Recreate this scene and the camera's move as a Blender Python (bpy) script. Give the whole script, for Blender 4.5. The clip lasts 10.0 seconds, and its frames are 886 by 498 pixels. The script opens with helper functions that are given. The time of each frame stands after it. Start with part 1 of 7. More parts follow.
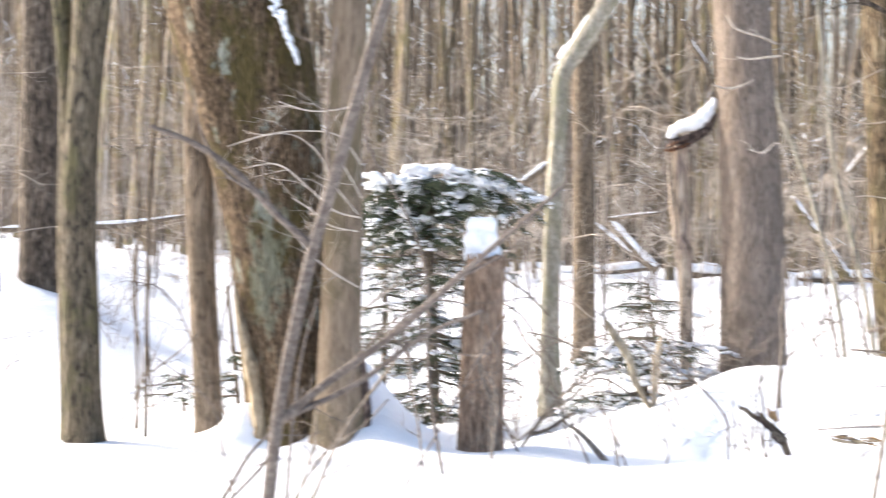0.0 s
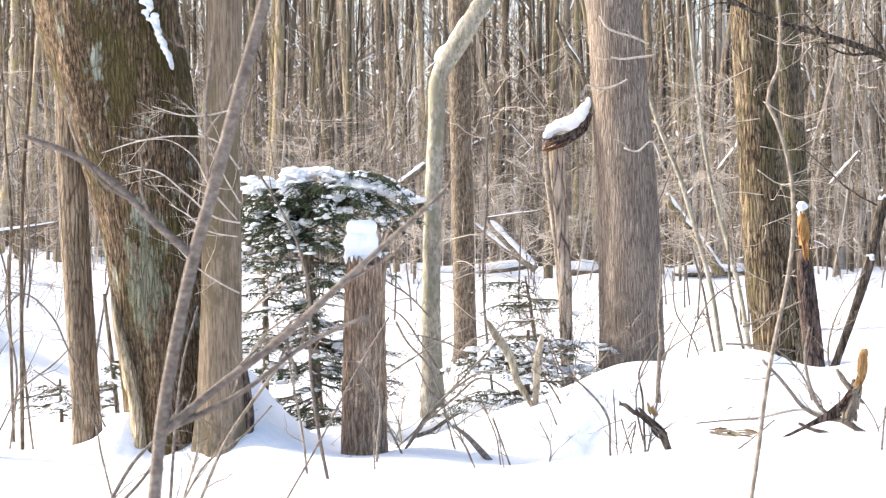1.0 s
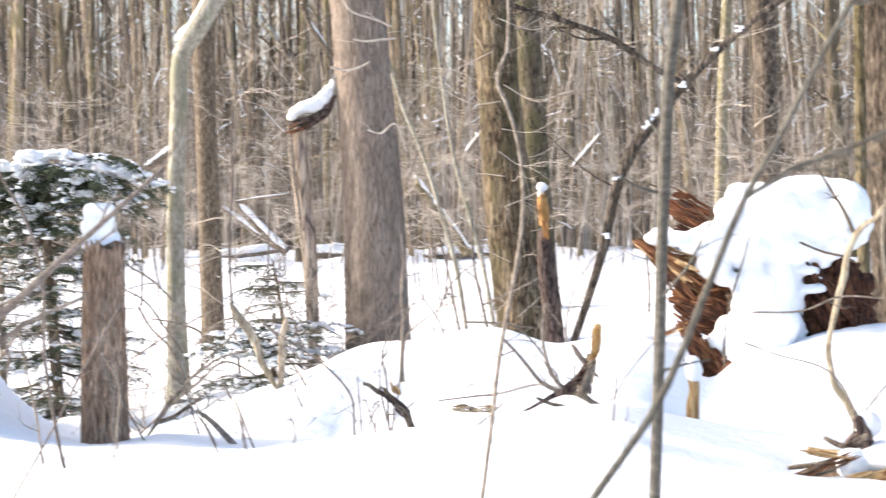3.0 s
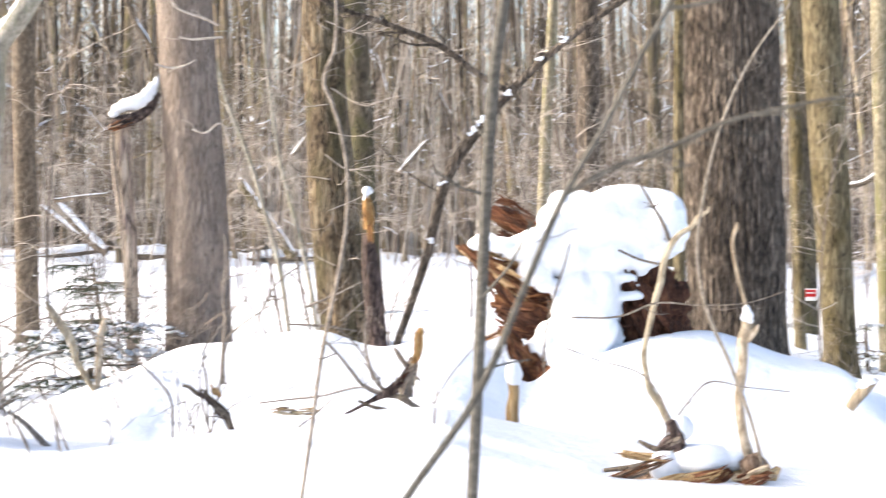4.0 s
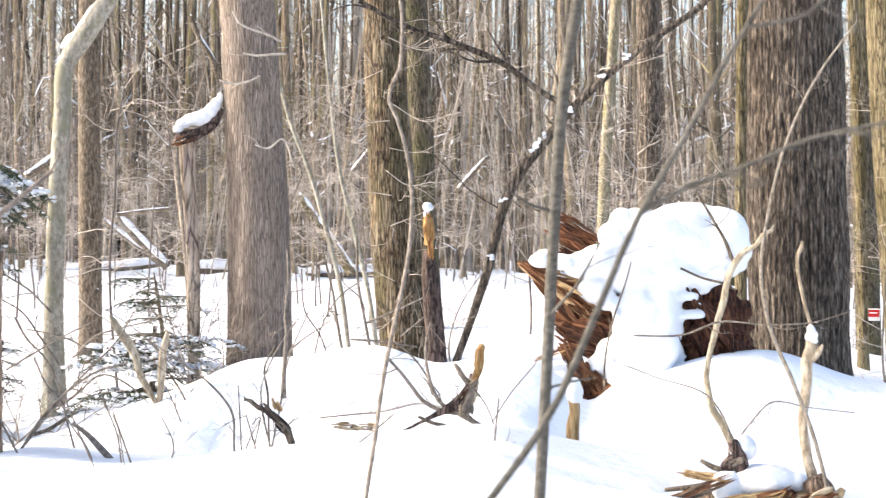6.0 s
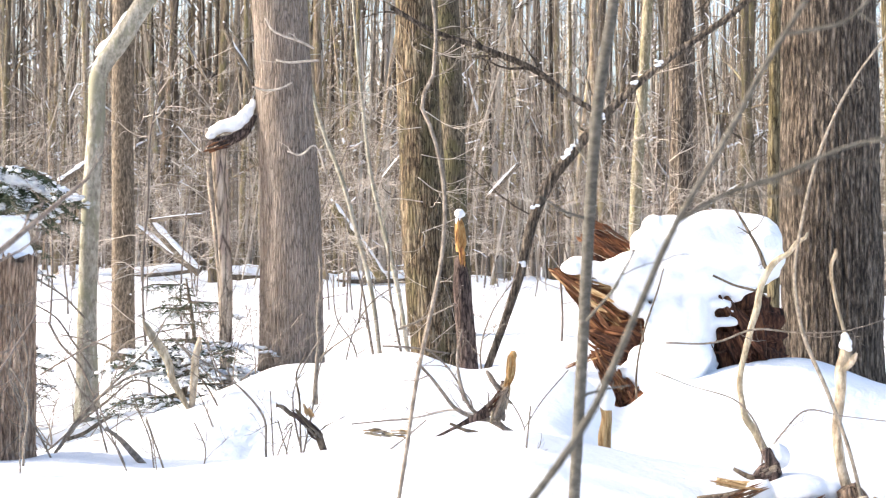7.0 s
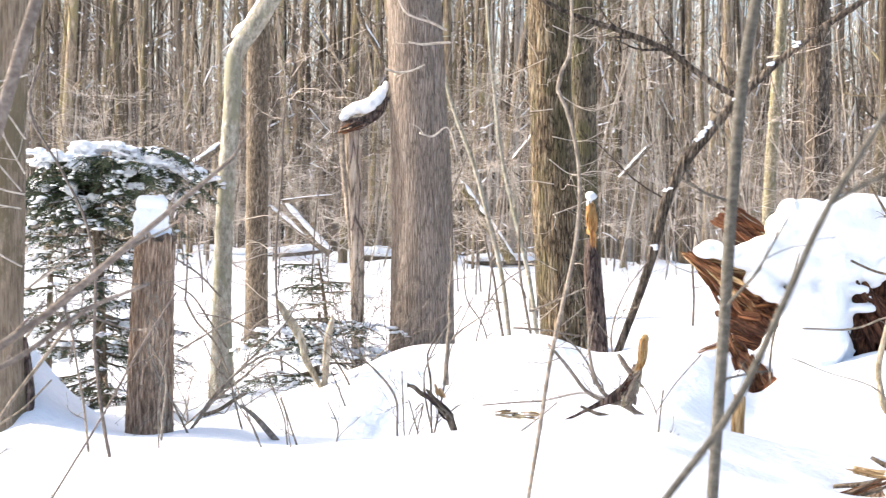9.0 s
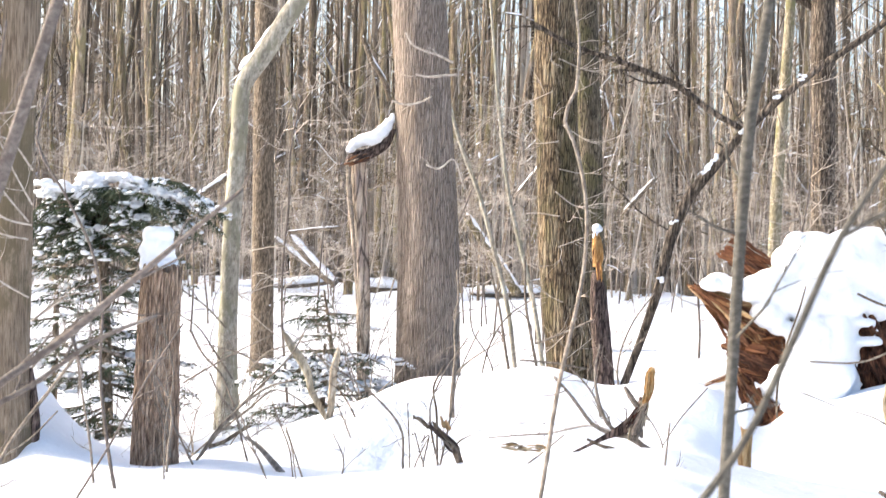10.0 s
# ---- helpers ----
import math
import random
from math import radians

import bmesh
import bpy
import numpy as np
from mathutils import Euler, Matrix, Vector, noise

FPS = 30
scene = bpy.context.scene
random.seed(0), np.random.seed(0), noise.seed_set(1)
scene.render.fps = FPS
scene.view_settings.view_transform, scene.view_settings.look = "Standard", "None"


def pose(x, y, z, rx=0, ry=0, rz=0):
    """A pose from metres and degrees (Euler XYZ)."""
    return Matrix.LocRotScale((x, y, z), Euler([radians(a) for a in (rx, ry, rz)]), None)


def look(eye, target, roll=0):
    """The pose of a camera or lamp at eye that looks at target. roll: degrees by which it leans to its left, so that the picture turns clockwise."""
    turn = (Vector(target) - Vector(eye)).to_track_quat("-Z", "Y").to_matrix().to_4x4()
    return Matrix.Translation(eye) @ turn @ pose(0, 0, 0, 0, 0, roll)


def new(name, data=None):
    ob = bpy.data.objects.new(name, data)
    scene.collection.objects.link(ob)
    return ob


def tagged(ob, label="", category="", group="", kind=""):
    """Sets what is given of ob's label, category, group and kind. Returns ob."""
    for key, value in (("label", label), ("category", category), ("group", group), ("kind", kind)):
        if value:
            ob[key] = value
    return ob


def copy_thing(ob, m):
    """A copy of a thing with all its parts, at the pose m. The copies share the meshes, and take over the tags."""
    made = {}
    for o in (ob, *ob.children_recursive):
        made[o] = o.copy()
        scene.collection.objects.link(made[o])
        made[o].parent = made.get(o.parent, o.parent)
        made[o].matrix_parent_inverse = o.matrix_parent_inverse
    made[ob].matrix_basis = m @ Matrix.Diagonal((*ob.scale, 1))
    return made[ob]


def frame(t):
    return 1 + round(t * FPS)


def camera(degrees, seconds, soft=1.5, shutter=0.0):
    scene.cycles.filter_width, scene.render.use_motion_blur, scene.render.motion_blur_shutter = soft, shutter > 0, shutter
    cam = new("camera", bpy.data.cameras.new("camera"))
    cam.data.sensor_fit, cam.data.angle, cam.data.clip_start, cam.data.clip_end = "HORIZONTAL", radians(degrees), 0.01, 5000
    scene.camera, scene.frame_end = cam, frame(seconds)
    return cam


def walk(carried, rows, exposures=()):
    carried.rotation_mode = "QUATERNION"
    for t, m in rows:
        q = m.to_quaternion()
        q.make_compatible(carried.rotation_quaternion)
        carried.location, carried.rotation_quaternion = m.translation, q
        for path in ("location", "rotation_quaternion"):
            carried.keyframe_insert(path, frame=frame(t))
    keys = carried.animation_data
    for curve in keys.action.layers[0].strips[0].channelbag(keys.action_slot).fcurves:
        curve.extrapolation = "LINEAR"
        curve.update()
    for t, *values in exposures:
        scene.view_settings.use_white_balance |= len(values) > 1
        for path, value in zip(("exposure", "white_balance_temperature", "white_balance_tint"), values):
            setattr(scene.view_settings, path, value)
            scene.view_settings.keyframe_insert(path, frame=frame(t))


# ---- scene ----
cam = camera(33.03, 10.0, soft=1.15, shutter=0.5)
cam.data.dof.use_dof, cam.data.dof.focus_distance, cam.data.dof.aperture_fstop = True, 14.0, 8.0

# seconds, sideways and upward drift of the hand (m), pan, tilt, lean (degrees)
ROWS = (
    (0.0, -0.030, 0.014, 0.000, -0.264, 0.316),
    (0.1, -0.033, 0.015, 1.056, -0.357, 0.078),
    (0.2, -0.036, 0.016, 1.977, -0.273, -0.160),
    (0.3, -0.039, 0.016, 2.669, -0.191, -0.398),
    (0.4, -0.042, 0.017, 3.450, -0.352, -0.636),
    (0.5, -0.046, 0.018, 3.730, -0.401, -0.874),
    (1.0, -0.038, 0.025, 4.631, -0.250, -0.769),
    (1.5, -0.031, 0.025, 5.035, 0.042, -0.867),
    (1.8, -0.030, 0.023, 5.615, -0.325, -0.720),
    (1.9, -0.029, 0.022, 5.812, -0.345, -0.680),
    (2.0, -0.029, 0.021, 6.009, -0.345, -0.633),
    (2.03, -0.027, 0.021, 6.085, -0.350, -0.660),
    (2.1, -0.018, 0.020, 6.748, -0.361, -0.727),
    (2.2, -0.006, 0.019, 7.423, -0.364, -0.820),
    (2.3, 0.005, 0.017, 8.620, -0.314, -0.914),
    (2.4, 0.016, 0.016, 9.536, -0.303, -1.007),
    (2.5, 0.028, 0.015, 10.262, -0.316, -1.101),
    (2.7, 0.041, 0.012, 11.839, -0.735, -1.283),
    (3.8, 0.044, -0.006, 19.193, -1.219, -0.445),
    (4.0, 0.047, -0.010, 20.708, -0.915, -0.215),
    (4.2, 0.047, -0.009, 22.013, -0.788, -0.201),
    (4.3, 0.047, -0.009, 22.304, -0.676, -0.194),
    (4.5, 0.048, -0.008, 22.733, -0.499, -0.180),
    (4.7, 0.042, -0.009, 21.746, -0.363, -0.095),
    (5.0, 0.033, -0.010, 20.636, -0.430, 0.031),
    (5.5, 0.032, -0.011, 19.747, -0.529, 0.033),
    (6.0, 0.021, -0.009, 18.505, -0.290, 0.207),
    (6.2, 0.019, -0.009, 18.063, -0.155, 0.265),
    (7.3, 0.005, -0.008, 16.577, -0.035, 0.581),
    (7.5, -0.001, -0.009, 15.752, -0.119, 0.820),
    (7.8, -0.003, -0.009, 14.789, -0.245, 0.809),
    (8.0, -0.004, -0.009, 14.268, -0.245, 0.803),
    (8.5, -0.006, -0.011, 13.547, -0.475, 0.636),
    (9.0, -0.016, -0.011, 12.450, -0.774, 0.780),
    (9.5, -0.026, -0.012, 11.728, -0.704, 1.204),
    (10.0, -0.024, -0.010, 12.234, 0.443, 0.955),
)
EYE = 1.55


def aim(dx, dz, pan, tilt, lean):
    a, b = radians(pan - 12.0), radians(tilt)
    eye = Vector((dx, 0.0, EYE + dz))
    return look(eye, eye + Vector((math.sin(a) * math.cos(b), math.cos(a) * math.cos(b), math.sin(b))), lean)


walk(cam, [(t, aim(*v)) for t, *v in ROWS])

# ---- daylight: clear winter sky, sun from the left ----
SUN_AZ, SUN_EL = -78.0, 28.0
world = bpy.data.worlds.new("winter_sky")
scene.world = world
world.use_nodes = True
wn = world.node_tree.nodes
sky = wn.new("ShaderNodeTexSky")
sky.sky_type, sky.sun_disc = "NISHITA", False
sky.sun_elevation, sky.sun_rotation = radians(SUN_EL), radians(SUN_AZ)
sky.air_density, sky.dust_density, sky.ozone_density = 1.0, 5.0, 1.0
wn["Background"].inputs["Strength"].default_value = 0.15
world.node_tree.links.new(sky.outputs[0], wn["Background"].inputs["Color"])
sun = new("sun", bpy.data.lights.new("sun", "SUN"))
sun.data.energy, sun.data.angle, sun.data.color = 2.0, radians(1.2), (1.0, 0.95, 0.895)
sd = Vector((math.sin(radians(SUN_AZ)) * math.cos(radians(SUN_EL)), math.cos(radians(SUN_AZ)) * math.cos(radians(SUN_EL)), math.sin(radians(SUN_EL))))
sun.matrix_world = look(sd * 30, (0, 0, 0))
scene.view_settings.exposure = 1.77


# ---- materials ----
def material(name, rough=0.85):
    m = bpy.data.materials.new(name)
    m.use_nodes = True
    nt = m.node_tree
    b = nt.nodes["Principled BSDF"]
    b.inputs["Roughness"].default_value = rough
    b.inputs["Specular IOR Level"].default_value = 0.25
    return m, nt, b


def noise_node(nt, scale, stretch=(1, 1, 1), detail=5.0, rough=0.6):
    co = nt.nodes.new("ShaderNodeTexCoord")
    mp = nt.nodes.new("ShaderNodeMapping")
    mp.inputs["Scale"].default_value = stretch
    no = nt.nodes.new("ShaderNodeTexNoise")
    no.inputs["Scale"].default_value, no.inputs["Detail"].default_value, no.inputs["Roughness"].default_value = scale, detail, rough
    nt.links.new(co.outputs["Object"], mp.inputs[0])
    nt.links.new(mp.outputs[0], no.inputs["Vector"])
    return no.outputs[0]


def ramp(nt, fac, stops):
    r = nt.nodes.new("ShaderNodeValToRGB")
    el = r.color_ramp.elements
    while len(el) < len(stops):
        el.new(0.5)
    for e, (p, c) in zip(el, stops):
        e.position, e.color = p, (*c, 1)
    nt.links.new(fac, r.inputs[0])
    return r.outputs[0]


def blend(nt, fac, a, b, kind="MIX"):
    x = nt.nodes.new("ShaderNodeMix")
    x.data_type, x.blend_type = "RGBA", kind
    if isinstance(fac, float):
        x.inputs[0].default_value = fac
    else:
        nt.links.new(fac, x.inputs[0])
    nt.links.new(a, x.inputs[6])
    if isinstance(b, tuple):
        x.inputs[7].default_value = (*b, 1)
    else:
        nt.links.new(b, x.inputs[7])
    return x.outputs[2]


def bump(nt, bsdf, height, strength, distance):
    n = nt.nodes.new("ShaderNodeBump")
    n.inputs["Strength"].default_value, n.inputs["Distance"].default_value = strength, distance
    nt.links.new(height, n.inputs["Height"])
    nt.links.new(n.outputs[0], bsdf.inputs["Normal"])


def bark(name, dark, mid, light, fine=40.0, stretch=0.14, moss=None, lichen=None, depth=0.02, vary=0.0, crack=0.0, patch=None, spot=None, cut=1.0):
    """Bark with upright grain; cracks between ridges, moss, lichen and bare patches."""
    m, nt, b = material(name, 0.9)
    g = noise_node(nt, fine * 1.6, (1, 1, stretch), 7.0, 0.72)
    big = noise_node(nt, 2.2, (1, 1, 0.5), 4.0, 0.6)
    c = ramp(nt, g, ((0.38, dark), (0.5, mid), (0.62, light)))
    shade = ramp(nt, big, ((0.3, (0.72, 0.7, 0.68)), (0.7, (1.12, 1.1, 1.08))))
    c = blend(nt, 1.0, c, shade, "MULTIPLY")
    if patch:
        f = ramp(nt, noise_node(nt, 9.0, (1, 1, 0.3), 6.0, 0.7), ((0.52, (0, 0, 0)), (0.57, (0.9, 0.9, 0.9))))
        c = blend(nt, f, c, patch)
    if moss:
        f = ramp(nt, noise_node(nt, 3.4, (1, 1, 0.45), 7.0, 0.75), ((0.5, (0, 0, 0)), (0.57, (0.9, 0.9, 0.9))))
        c = blend(nt, f, c, moss)
    if lichen:
        f = ramp(nt, noise_node(nt, 5.5, (1, 1, 0.5), 6.0, 0.7), ((0.58, (0, 0, 0)), (0.64, (0.85, 0.85, 0.85))))
        c = blend(nt, f, c, lichen)
    if spot:
        at, size, tone = spot
        co = nt.nodes.new("ShaderNodeTexCoord")
        mp = nt.nodes.new("ShaderNodeMapping")
        mp.inputs["Location"].default_value = [-p / q for p, q in zip(at, size)]
        mp.inputs["Scale"].default_value = [1 / q for q in size]
        nt.links.new(co.outputs["Object"], mp.inputs[0])
        far = nt.nodes.new("ShaderNodeVectorMath")
        far.operation = "LENGTH"
        nt.links.new(mp.outputs[0], far.inputs[0])
        rag = nt.nodes.new("ShaderNodeMath")
        rag.operation = "MULTIPLY_ADD"
        rag.inputs[1].default_value = 4.0
        nt.links.new(noise_node(nt, 13.0, (1, 1, 0.5), 7.0, 0.75), rag.inputs[0])
        nt.links.new(far.outputs["Value"], rag.inputs[2])
        less = nt.nodes.new("ShaderNodeMapRange")
        less.inputs["From Min"].default_value, less.inputs["From Max"].default_value = 2.75, 2.35
        less.inputs["To Min"].default_value, less.inputs["To Max"].default_value = 0.0, 0.7
        nt.links.new(rag.outputs[0], less.inputs["Value"])
        c = blend(nt, less.outputs[0], c, tone)
    height = g
    if crack:
        co = nt.nodes.new("ShaderNodeTexCoord")
        flat = nt.nodes.new("ShaderNodeMapping")
        flat.inputs["Scale"].default_value = (1, 1, 0.35)
        nt.links.new(co.outputs["Object"], flat.inputs[0])
        wob = nt.nodes.new("ShaderNodeTexNoise")
        wob.inputs["Scale"].default_value, wob.inputs["Detail"].default_value, wob.inputs["Roughness"].default_value = 16.0, 7.0, 0.65
        nt.links.new(flat.outputs[0], wob.inputs["Vector"])
        add = nt.nodes.new("ShaderNodeMix")
        add.data_type, add.blend_type = "RGBA", "LINEAR_LIGHT"
        add.inputs[0].default_value = 0.55 / crack
        nt.links.new(co.outputs["Object"], add.inputs[6])
        nt.links.new(wob.outputs["Color"], add.inputs[7])
        mp = nt.nodes.new("ShaderNodeMapping")
        mp.inputs["Scale"].default_value = (crack, crack, crack * 0.11)
        nt.links.new(add.outputs[2], mp.inputs[0])
        vo = nt.nodes.new("ShaderNodeTexVoronoi")
        vo.feature = "DISTANCE_TO_EDGE"
        vo.inputs["Scale"].default_value = 1.0
        nt.links.new(mp.outputs[0], vo.inputs["Vector"])
        edge = ramp(nt, vo.outputs["Distance"], ((0.0, (0.2, 0.19, 0.18)), (0.045, (0.42, 0.41, 0.4)), (0.1, (0.95, 0.95, 0.95)), (0.3, (1.15, 1.15, 1.15))))
        split = ramp(nt, noise_node(nt, crack * 0.5, (1, 1, 0.3), 3.0), ((0.36, (0.3 * cut, 0.3 * cut, 0.3 * cut)), (0.48, (cut, cut, cut))))
        c = blend(nt, split, c, blend(nt, 1.0, c, edge, "MULTIPLY"))
        deep = ramp(nt, vo.outputs["Distance"], ((0.0, (0, 0, 0)), (0.25, (1, 1, 1))))
        height = blend(nt, 0.3, deep, g)
    if vary:
        oi = nt.nodes.new("ShaderNodeObjectInfo")
        v = ramp(nt, oi.outputs["Random"], ((0.0, (1 - vary, 1 - vary, 1 - vary)), (0.3, (0.97, 0.95, 0.8)), (0.6, (1.04, 0.98, 0.92)), (1.0, (1 + vary, 1 + vary, 1 + vary * 0.9))))
        c = blend(nt, 1.0, c, v, "MULTIPLY")
    nt.links.new(c, b.inputs["Base Color"])
    bump(nt, b, height, 1.0, depth)
    return m


def island_bark(name, stops):
    """For woods too many to count: each stem takes its own tone."""
    m, nt, b = material(name, 0.9)
    ge = nt.nodes.new("ShaderNodeNewGeometry")
    c = ramp(nt, ge.outputs["Random Per Island"], stops)
    s = ramp(nt, noise_node(nt, 6.0, (1, 1, 0.2), 4.0), ((0.3, (0.65, 0.65, 0.65)), (0.7, (1.25, 1.25, 1.25))))
    nt.links.new(blend(nt, 1.0, c, s, "MULTIPLY"), b.inputs["Base Color"])
    return m


def snow_material():
    m, nt, b = material("snow", 0.75)
    f = noise_node(nt, 1.3, (1, 1, 1), 4.0)
    nt.links.new(ramp(nt, f, ((0.3, (0.745, 0.77, 0.815)), (0.7, (0.8, 0.815, 0.845)))), b.inputs["Base Color"])
    a = noise_node(nt, 9.0, (1, 1, 1), 8.0, 0.55)
    bump(nt, b, a, 0.5, 0.06)
    return m


SNOW = snow_material()
BARK_MOSSY = bark("bark_mossy_maple", (0.04, 0.026, 0.015), (0.16, 0.109, 0.067), (0.3, 0.224, 0.15), 30.0, 0.35, (0.105, 0.082, 0.028), (0.33, 0.35, 0.29), 0.04, 0.0, 42.0, None, ((-3.31, 9.75, 1.37), (0.2, 0.35, 0.55), (0.27, 0.28, 0.205)), cut=0.5)
BARK_BROWN = bark("bark_brown", (0.125, 0.08, 0.056), (0.335, 0.235, 0.17), (0.5, 0.385, 0.295), 30.0, 0.16, None, None, 0.025, 0.0, 42.0, cut=0.6)
BARK_SHAGGY = bark("bark_shaggy_tan", (0.13, 0.098, 0.07), (0.265, 0.21, 0.155), (0.38, 0.315, 0.245), 36.0, 0.1, None, None, 0.02, 0.0, 34.0, cut=0.7)
BARK_GREY = bark("bark_grey_ash", (0.175, 0.138, 0.112), (0.285, 0.236, 0.2), (0.37, 0.316, 0.275), 52.0, 0.06, None, None, 0.016, 0.0, 58.0, cut=0.65)
BARK_DARK = bark("bark_dark_furrowed", (0.036, 0.028, 0.022), (0.125, 0.1, 0.078), (0.275, 0.227, 0.182), 26.0, 0.2, None, None, 0.04, 0.0, 21.0, cut=0.8)
BARK_GREEN = bark("bark_grey_green", (0.12, 0.105, 0.07), (0.22, 0.195, 0.135), (0.34, 0.305, 0.225), 22.0, 0.35, (0.16, 0.15, 0.07), None, 0.01)
BARK_PALE = bark("bark_pale_beech", (0.2, 0.188, 0.155), (0.345, 0.325, 0.275), (0.47, 0.45, 0.395), 16.0, 0.5, (0.24, 0.23, 0.165), (0.44, 0.44, 0.39), 0.006)
BARK_YELLOW = bark("bark_tan", (0.09, 0.07, 0.038), (0.19, 0.156, 0.09), (0.28, 0.24, 0.152), 26.0, 0.08, (0.09, 0.07, 0.03), None, 0.014, 0.0, 30.0)
BARK_FLAKY = bark("bark_pale_flaking", (0.27, 0.215, 0.155), (0.43, 0.37, 0.295), (0.54, 0.485, 0.405), 34.0, 0.16, None, None, 0.03, 0.0, 17.0)
BARK_STEM = bark("bark_sapling_grey", (0.1, 0.082, 0.072), (0.15, 0.126, 0.112), (0.215, 0.186, 0.166), 30.0, 1.5, None, None, 0.003)
BARK_OLIVE_STEM = bark("bark_olive_stem", (0.05, 0.046, 0.039), (0.082, 0.077, 0.066), (0.122, 0.115, 0.1), 30.0, 1.5, None, None, 0.003)
BARK_TWIG = bark("bark_twig", (0.33, 0.29, 0.25), (0.46, 0.41, 0.36), (0.6, 0.55, 0.49), 20.0, 1.0, None, None, 0.002)
BARK_LIMB = bark("bark_dead_limb", (0.05, 0.04, 0.03), (0.14, 0.11, 0.08), (0.27, 0.22, 0.17), 30.0, 0.3, None, None, 0.008)
BARK_WOODS = bark("bark_woods", (0.07, 0.055, 0.042), (0.22, 0.176, 0.132), (0.39, 0.333, 0.266), 16.0, 0.12, (0.218, 0.185, 0.104), None, 0.03, 0.7)
BARK_PATCHY = bark("bark_patchy", (0.04, 0.028, 0.02), (0.175, 0.13, 0.082), (0.32, 0.25, 0.165), 26.0, 0.2, (0.125, 0.104, 0.056), None, 0.03, 0.0, 34.0, (0.28, 0.23, 0.16))
BARK_WHIP = bark("bark_whip", (0.19, 0.16, 0.125), (0.3, 0.26, 0.21), (0.42, 0.37, 0.3), 24.0, 0.8, None, None, 0.003)
BARK_BARE = bark("bare_pale_wood", (0.22, 0.165, 0.105), (0.45, 0.365, 0.255), (0.6, 0.51, 0.38), 24.0, 0.1, None, None, 0.02, 0.0, 40.0, cut=0.4)
BARK_TAN = bark("bark_smooth_tan", (0.12, 0.09, 0.063), (0.22, 0.172, 0.126), (0.3, 0.243, 0.186), 48.0, 0.07, (0.13, 0.105, 0.065), None, 0.01, 0.0, 0.0, None, ((-2.86, 9.58, 0.33), (0.16, 0.2, 0.2), (0.07, 0.06, 0.035)))
BARK_OLIVE = bark("bark_olive_brown", (0.062, 0.051, 0.036), (0.13, 0.108, 0.076), (0.21, 0.178, 0.132), 22.0, 0.25, (0.105, 0.095, 0.048), None, 0.014, 0.0, 40.0)
BARK_STICK = bark("bark_stick", (0.12, 0.1, 0.08), (0.21, 0.178, 0.148), (0.32, 0.277, 0.235), 24.0, 0.8, None, None, 0.003)
BARK_ROT = bark("bark_rotten_dark", (0.045, 0.032, 0.03), (0.12, 0.087, 0.078), (0.22, 0.165, 0.145), 24.0, 0.25, None, None, 0.02, 0.0, 30.0)
BARK_FAR = island_bark("bark_far_woods", ((0.0, (0.05, 0.038, 0.028)), (0.35, (0.17, 0.132, 0.096)), (0.65, (0.31, 0.253, 0.195)), (0.88, (0.46, 0.405, 0.34)), (1.0, (0.62, 0.58, 0.52))))
BARK_THICKET = island_bark("bark_thicket", ((0.0, (0.1, 0.078, 0.058)), (0.4, (0.24, 0.195, 0.15)), (0.75, (0.38, 0.32, 0.26)), (1.0, (0.52, 0.465, 0.4))))
WOOD_SPLIT = bark("split_wood_tan", (0.22, 0.125, 0.05), (0.47, 0.33, 0.17), (0.64, 0.5, 0.3), 30.0, 0.08, None, None, 0.015)
WOOD_ORANGE = bark("rotten_wood_orange", (0.17, 0.08, 0.03), (0.4, 0.22, 0.08), (0.53, 0.36, 0.16), 24.0, 0.2, None, None, 0.015)
WOOD_GREY = bark("weathered_wood", (0.18, 0.15, 0.115), (0.34, 0.29, 0.225), (0.5, 0.44, 0.355), 34.0, 0.06, None, None, 0.01)
ROOT_RED = bark("root_red_brown", (0.018, 0.008, 0.005), (0.085, 0.034, 0.02), (0.2, 0.09, 0.048), 22.0, 0.2, None, None, 0.03)
TORN_RED = bark("torn_wood_red", (0.04, 0.015, 0.009), (0.145, 0.058, 0.03), (0.27, 0.125, 0.065), 26.0, 0.08, None, None, 0.015, 0.35)
SLAB = bark("torn_wood_tan", (0.06, 0.024, 0.012), (0.2, 0.09, 0.045), (0.33, 0.175, 0.095), 26.0, 0.08, None, None, 0.015, 0.3)
TORN_LIGHT = bark("torn_wood_light", (0.24, 0.13, 0.06), (0.5, 0.34, 0.19), (0.66, 0.5, 0.32), 26.0, 0.08, None, None, 0.012, 0.25)
WOOD_PALE = bark("peeled_pale_wood", (0.25, 0.205, 0.15), (0.5, 0.43, 0.335), (0.66, 0.6, 0.5), 22.0, 0.3, (0.26, 0.22, 0.165), None, 0.012, 0.1)
BARK_SNAG = bark("bark_snag_brown", (0.24, 0.185, 0.145), (0.45, 0.37, 0.295), (0.58, 0.495, 0.41), 20.0, 0.12, (0.3, 0.23, 0.2), None, 0.012, 0.0, 22.0)
NEEDLES = bark("hemlock_needles", (0.028, 0.042, 0.025), (0.052, 0.072, 0.042), (0.095, 0.112, 0.068), 30.0, 1.0, None, None, 0.001)
RED_PAINT = bark("red_paint", (0.36, 0.01, 0.014), (0.43, 0.016, 0.02), (0.48, 0.03, 0.03), 30.0, 1.0, None, None, 0.0005)
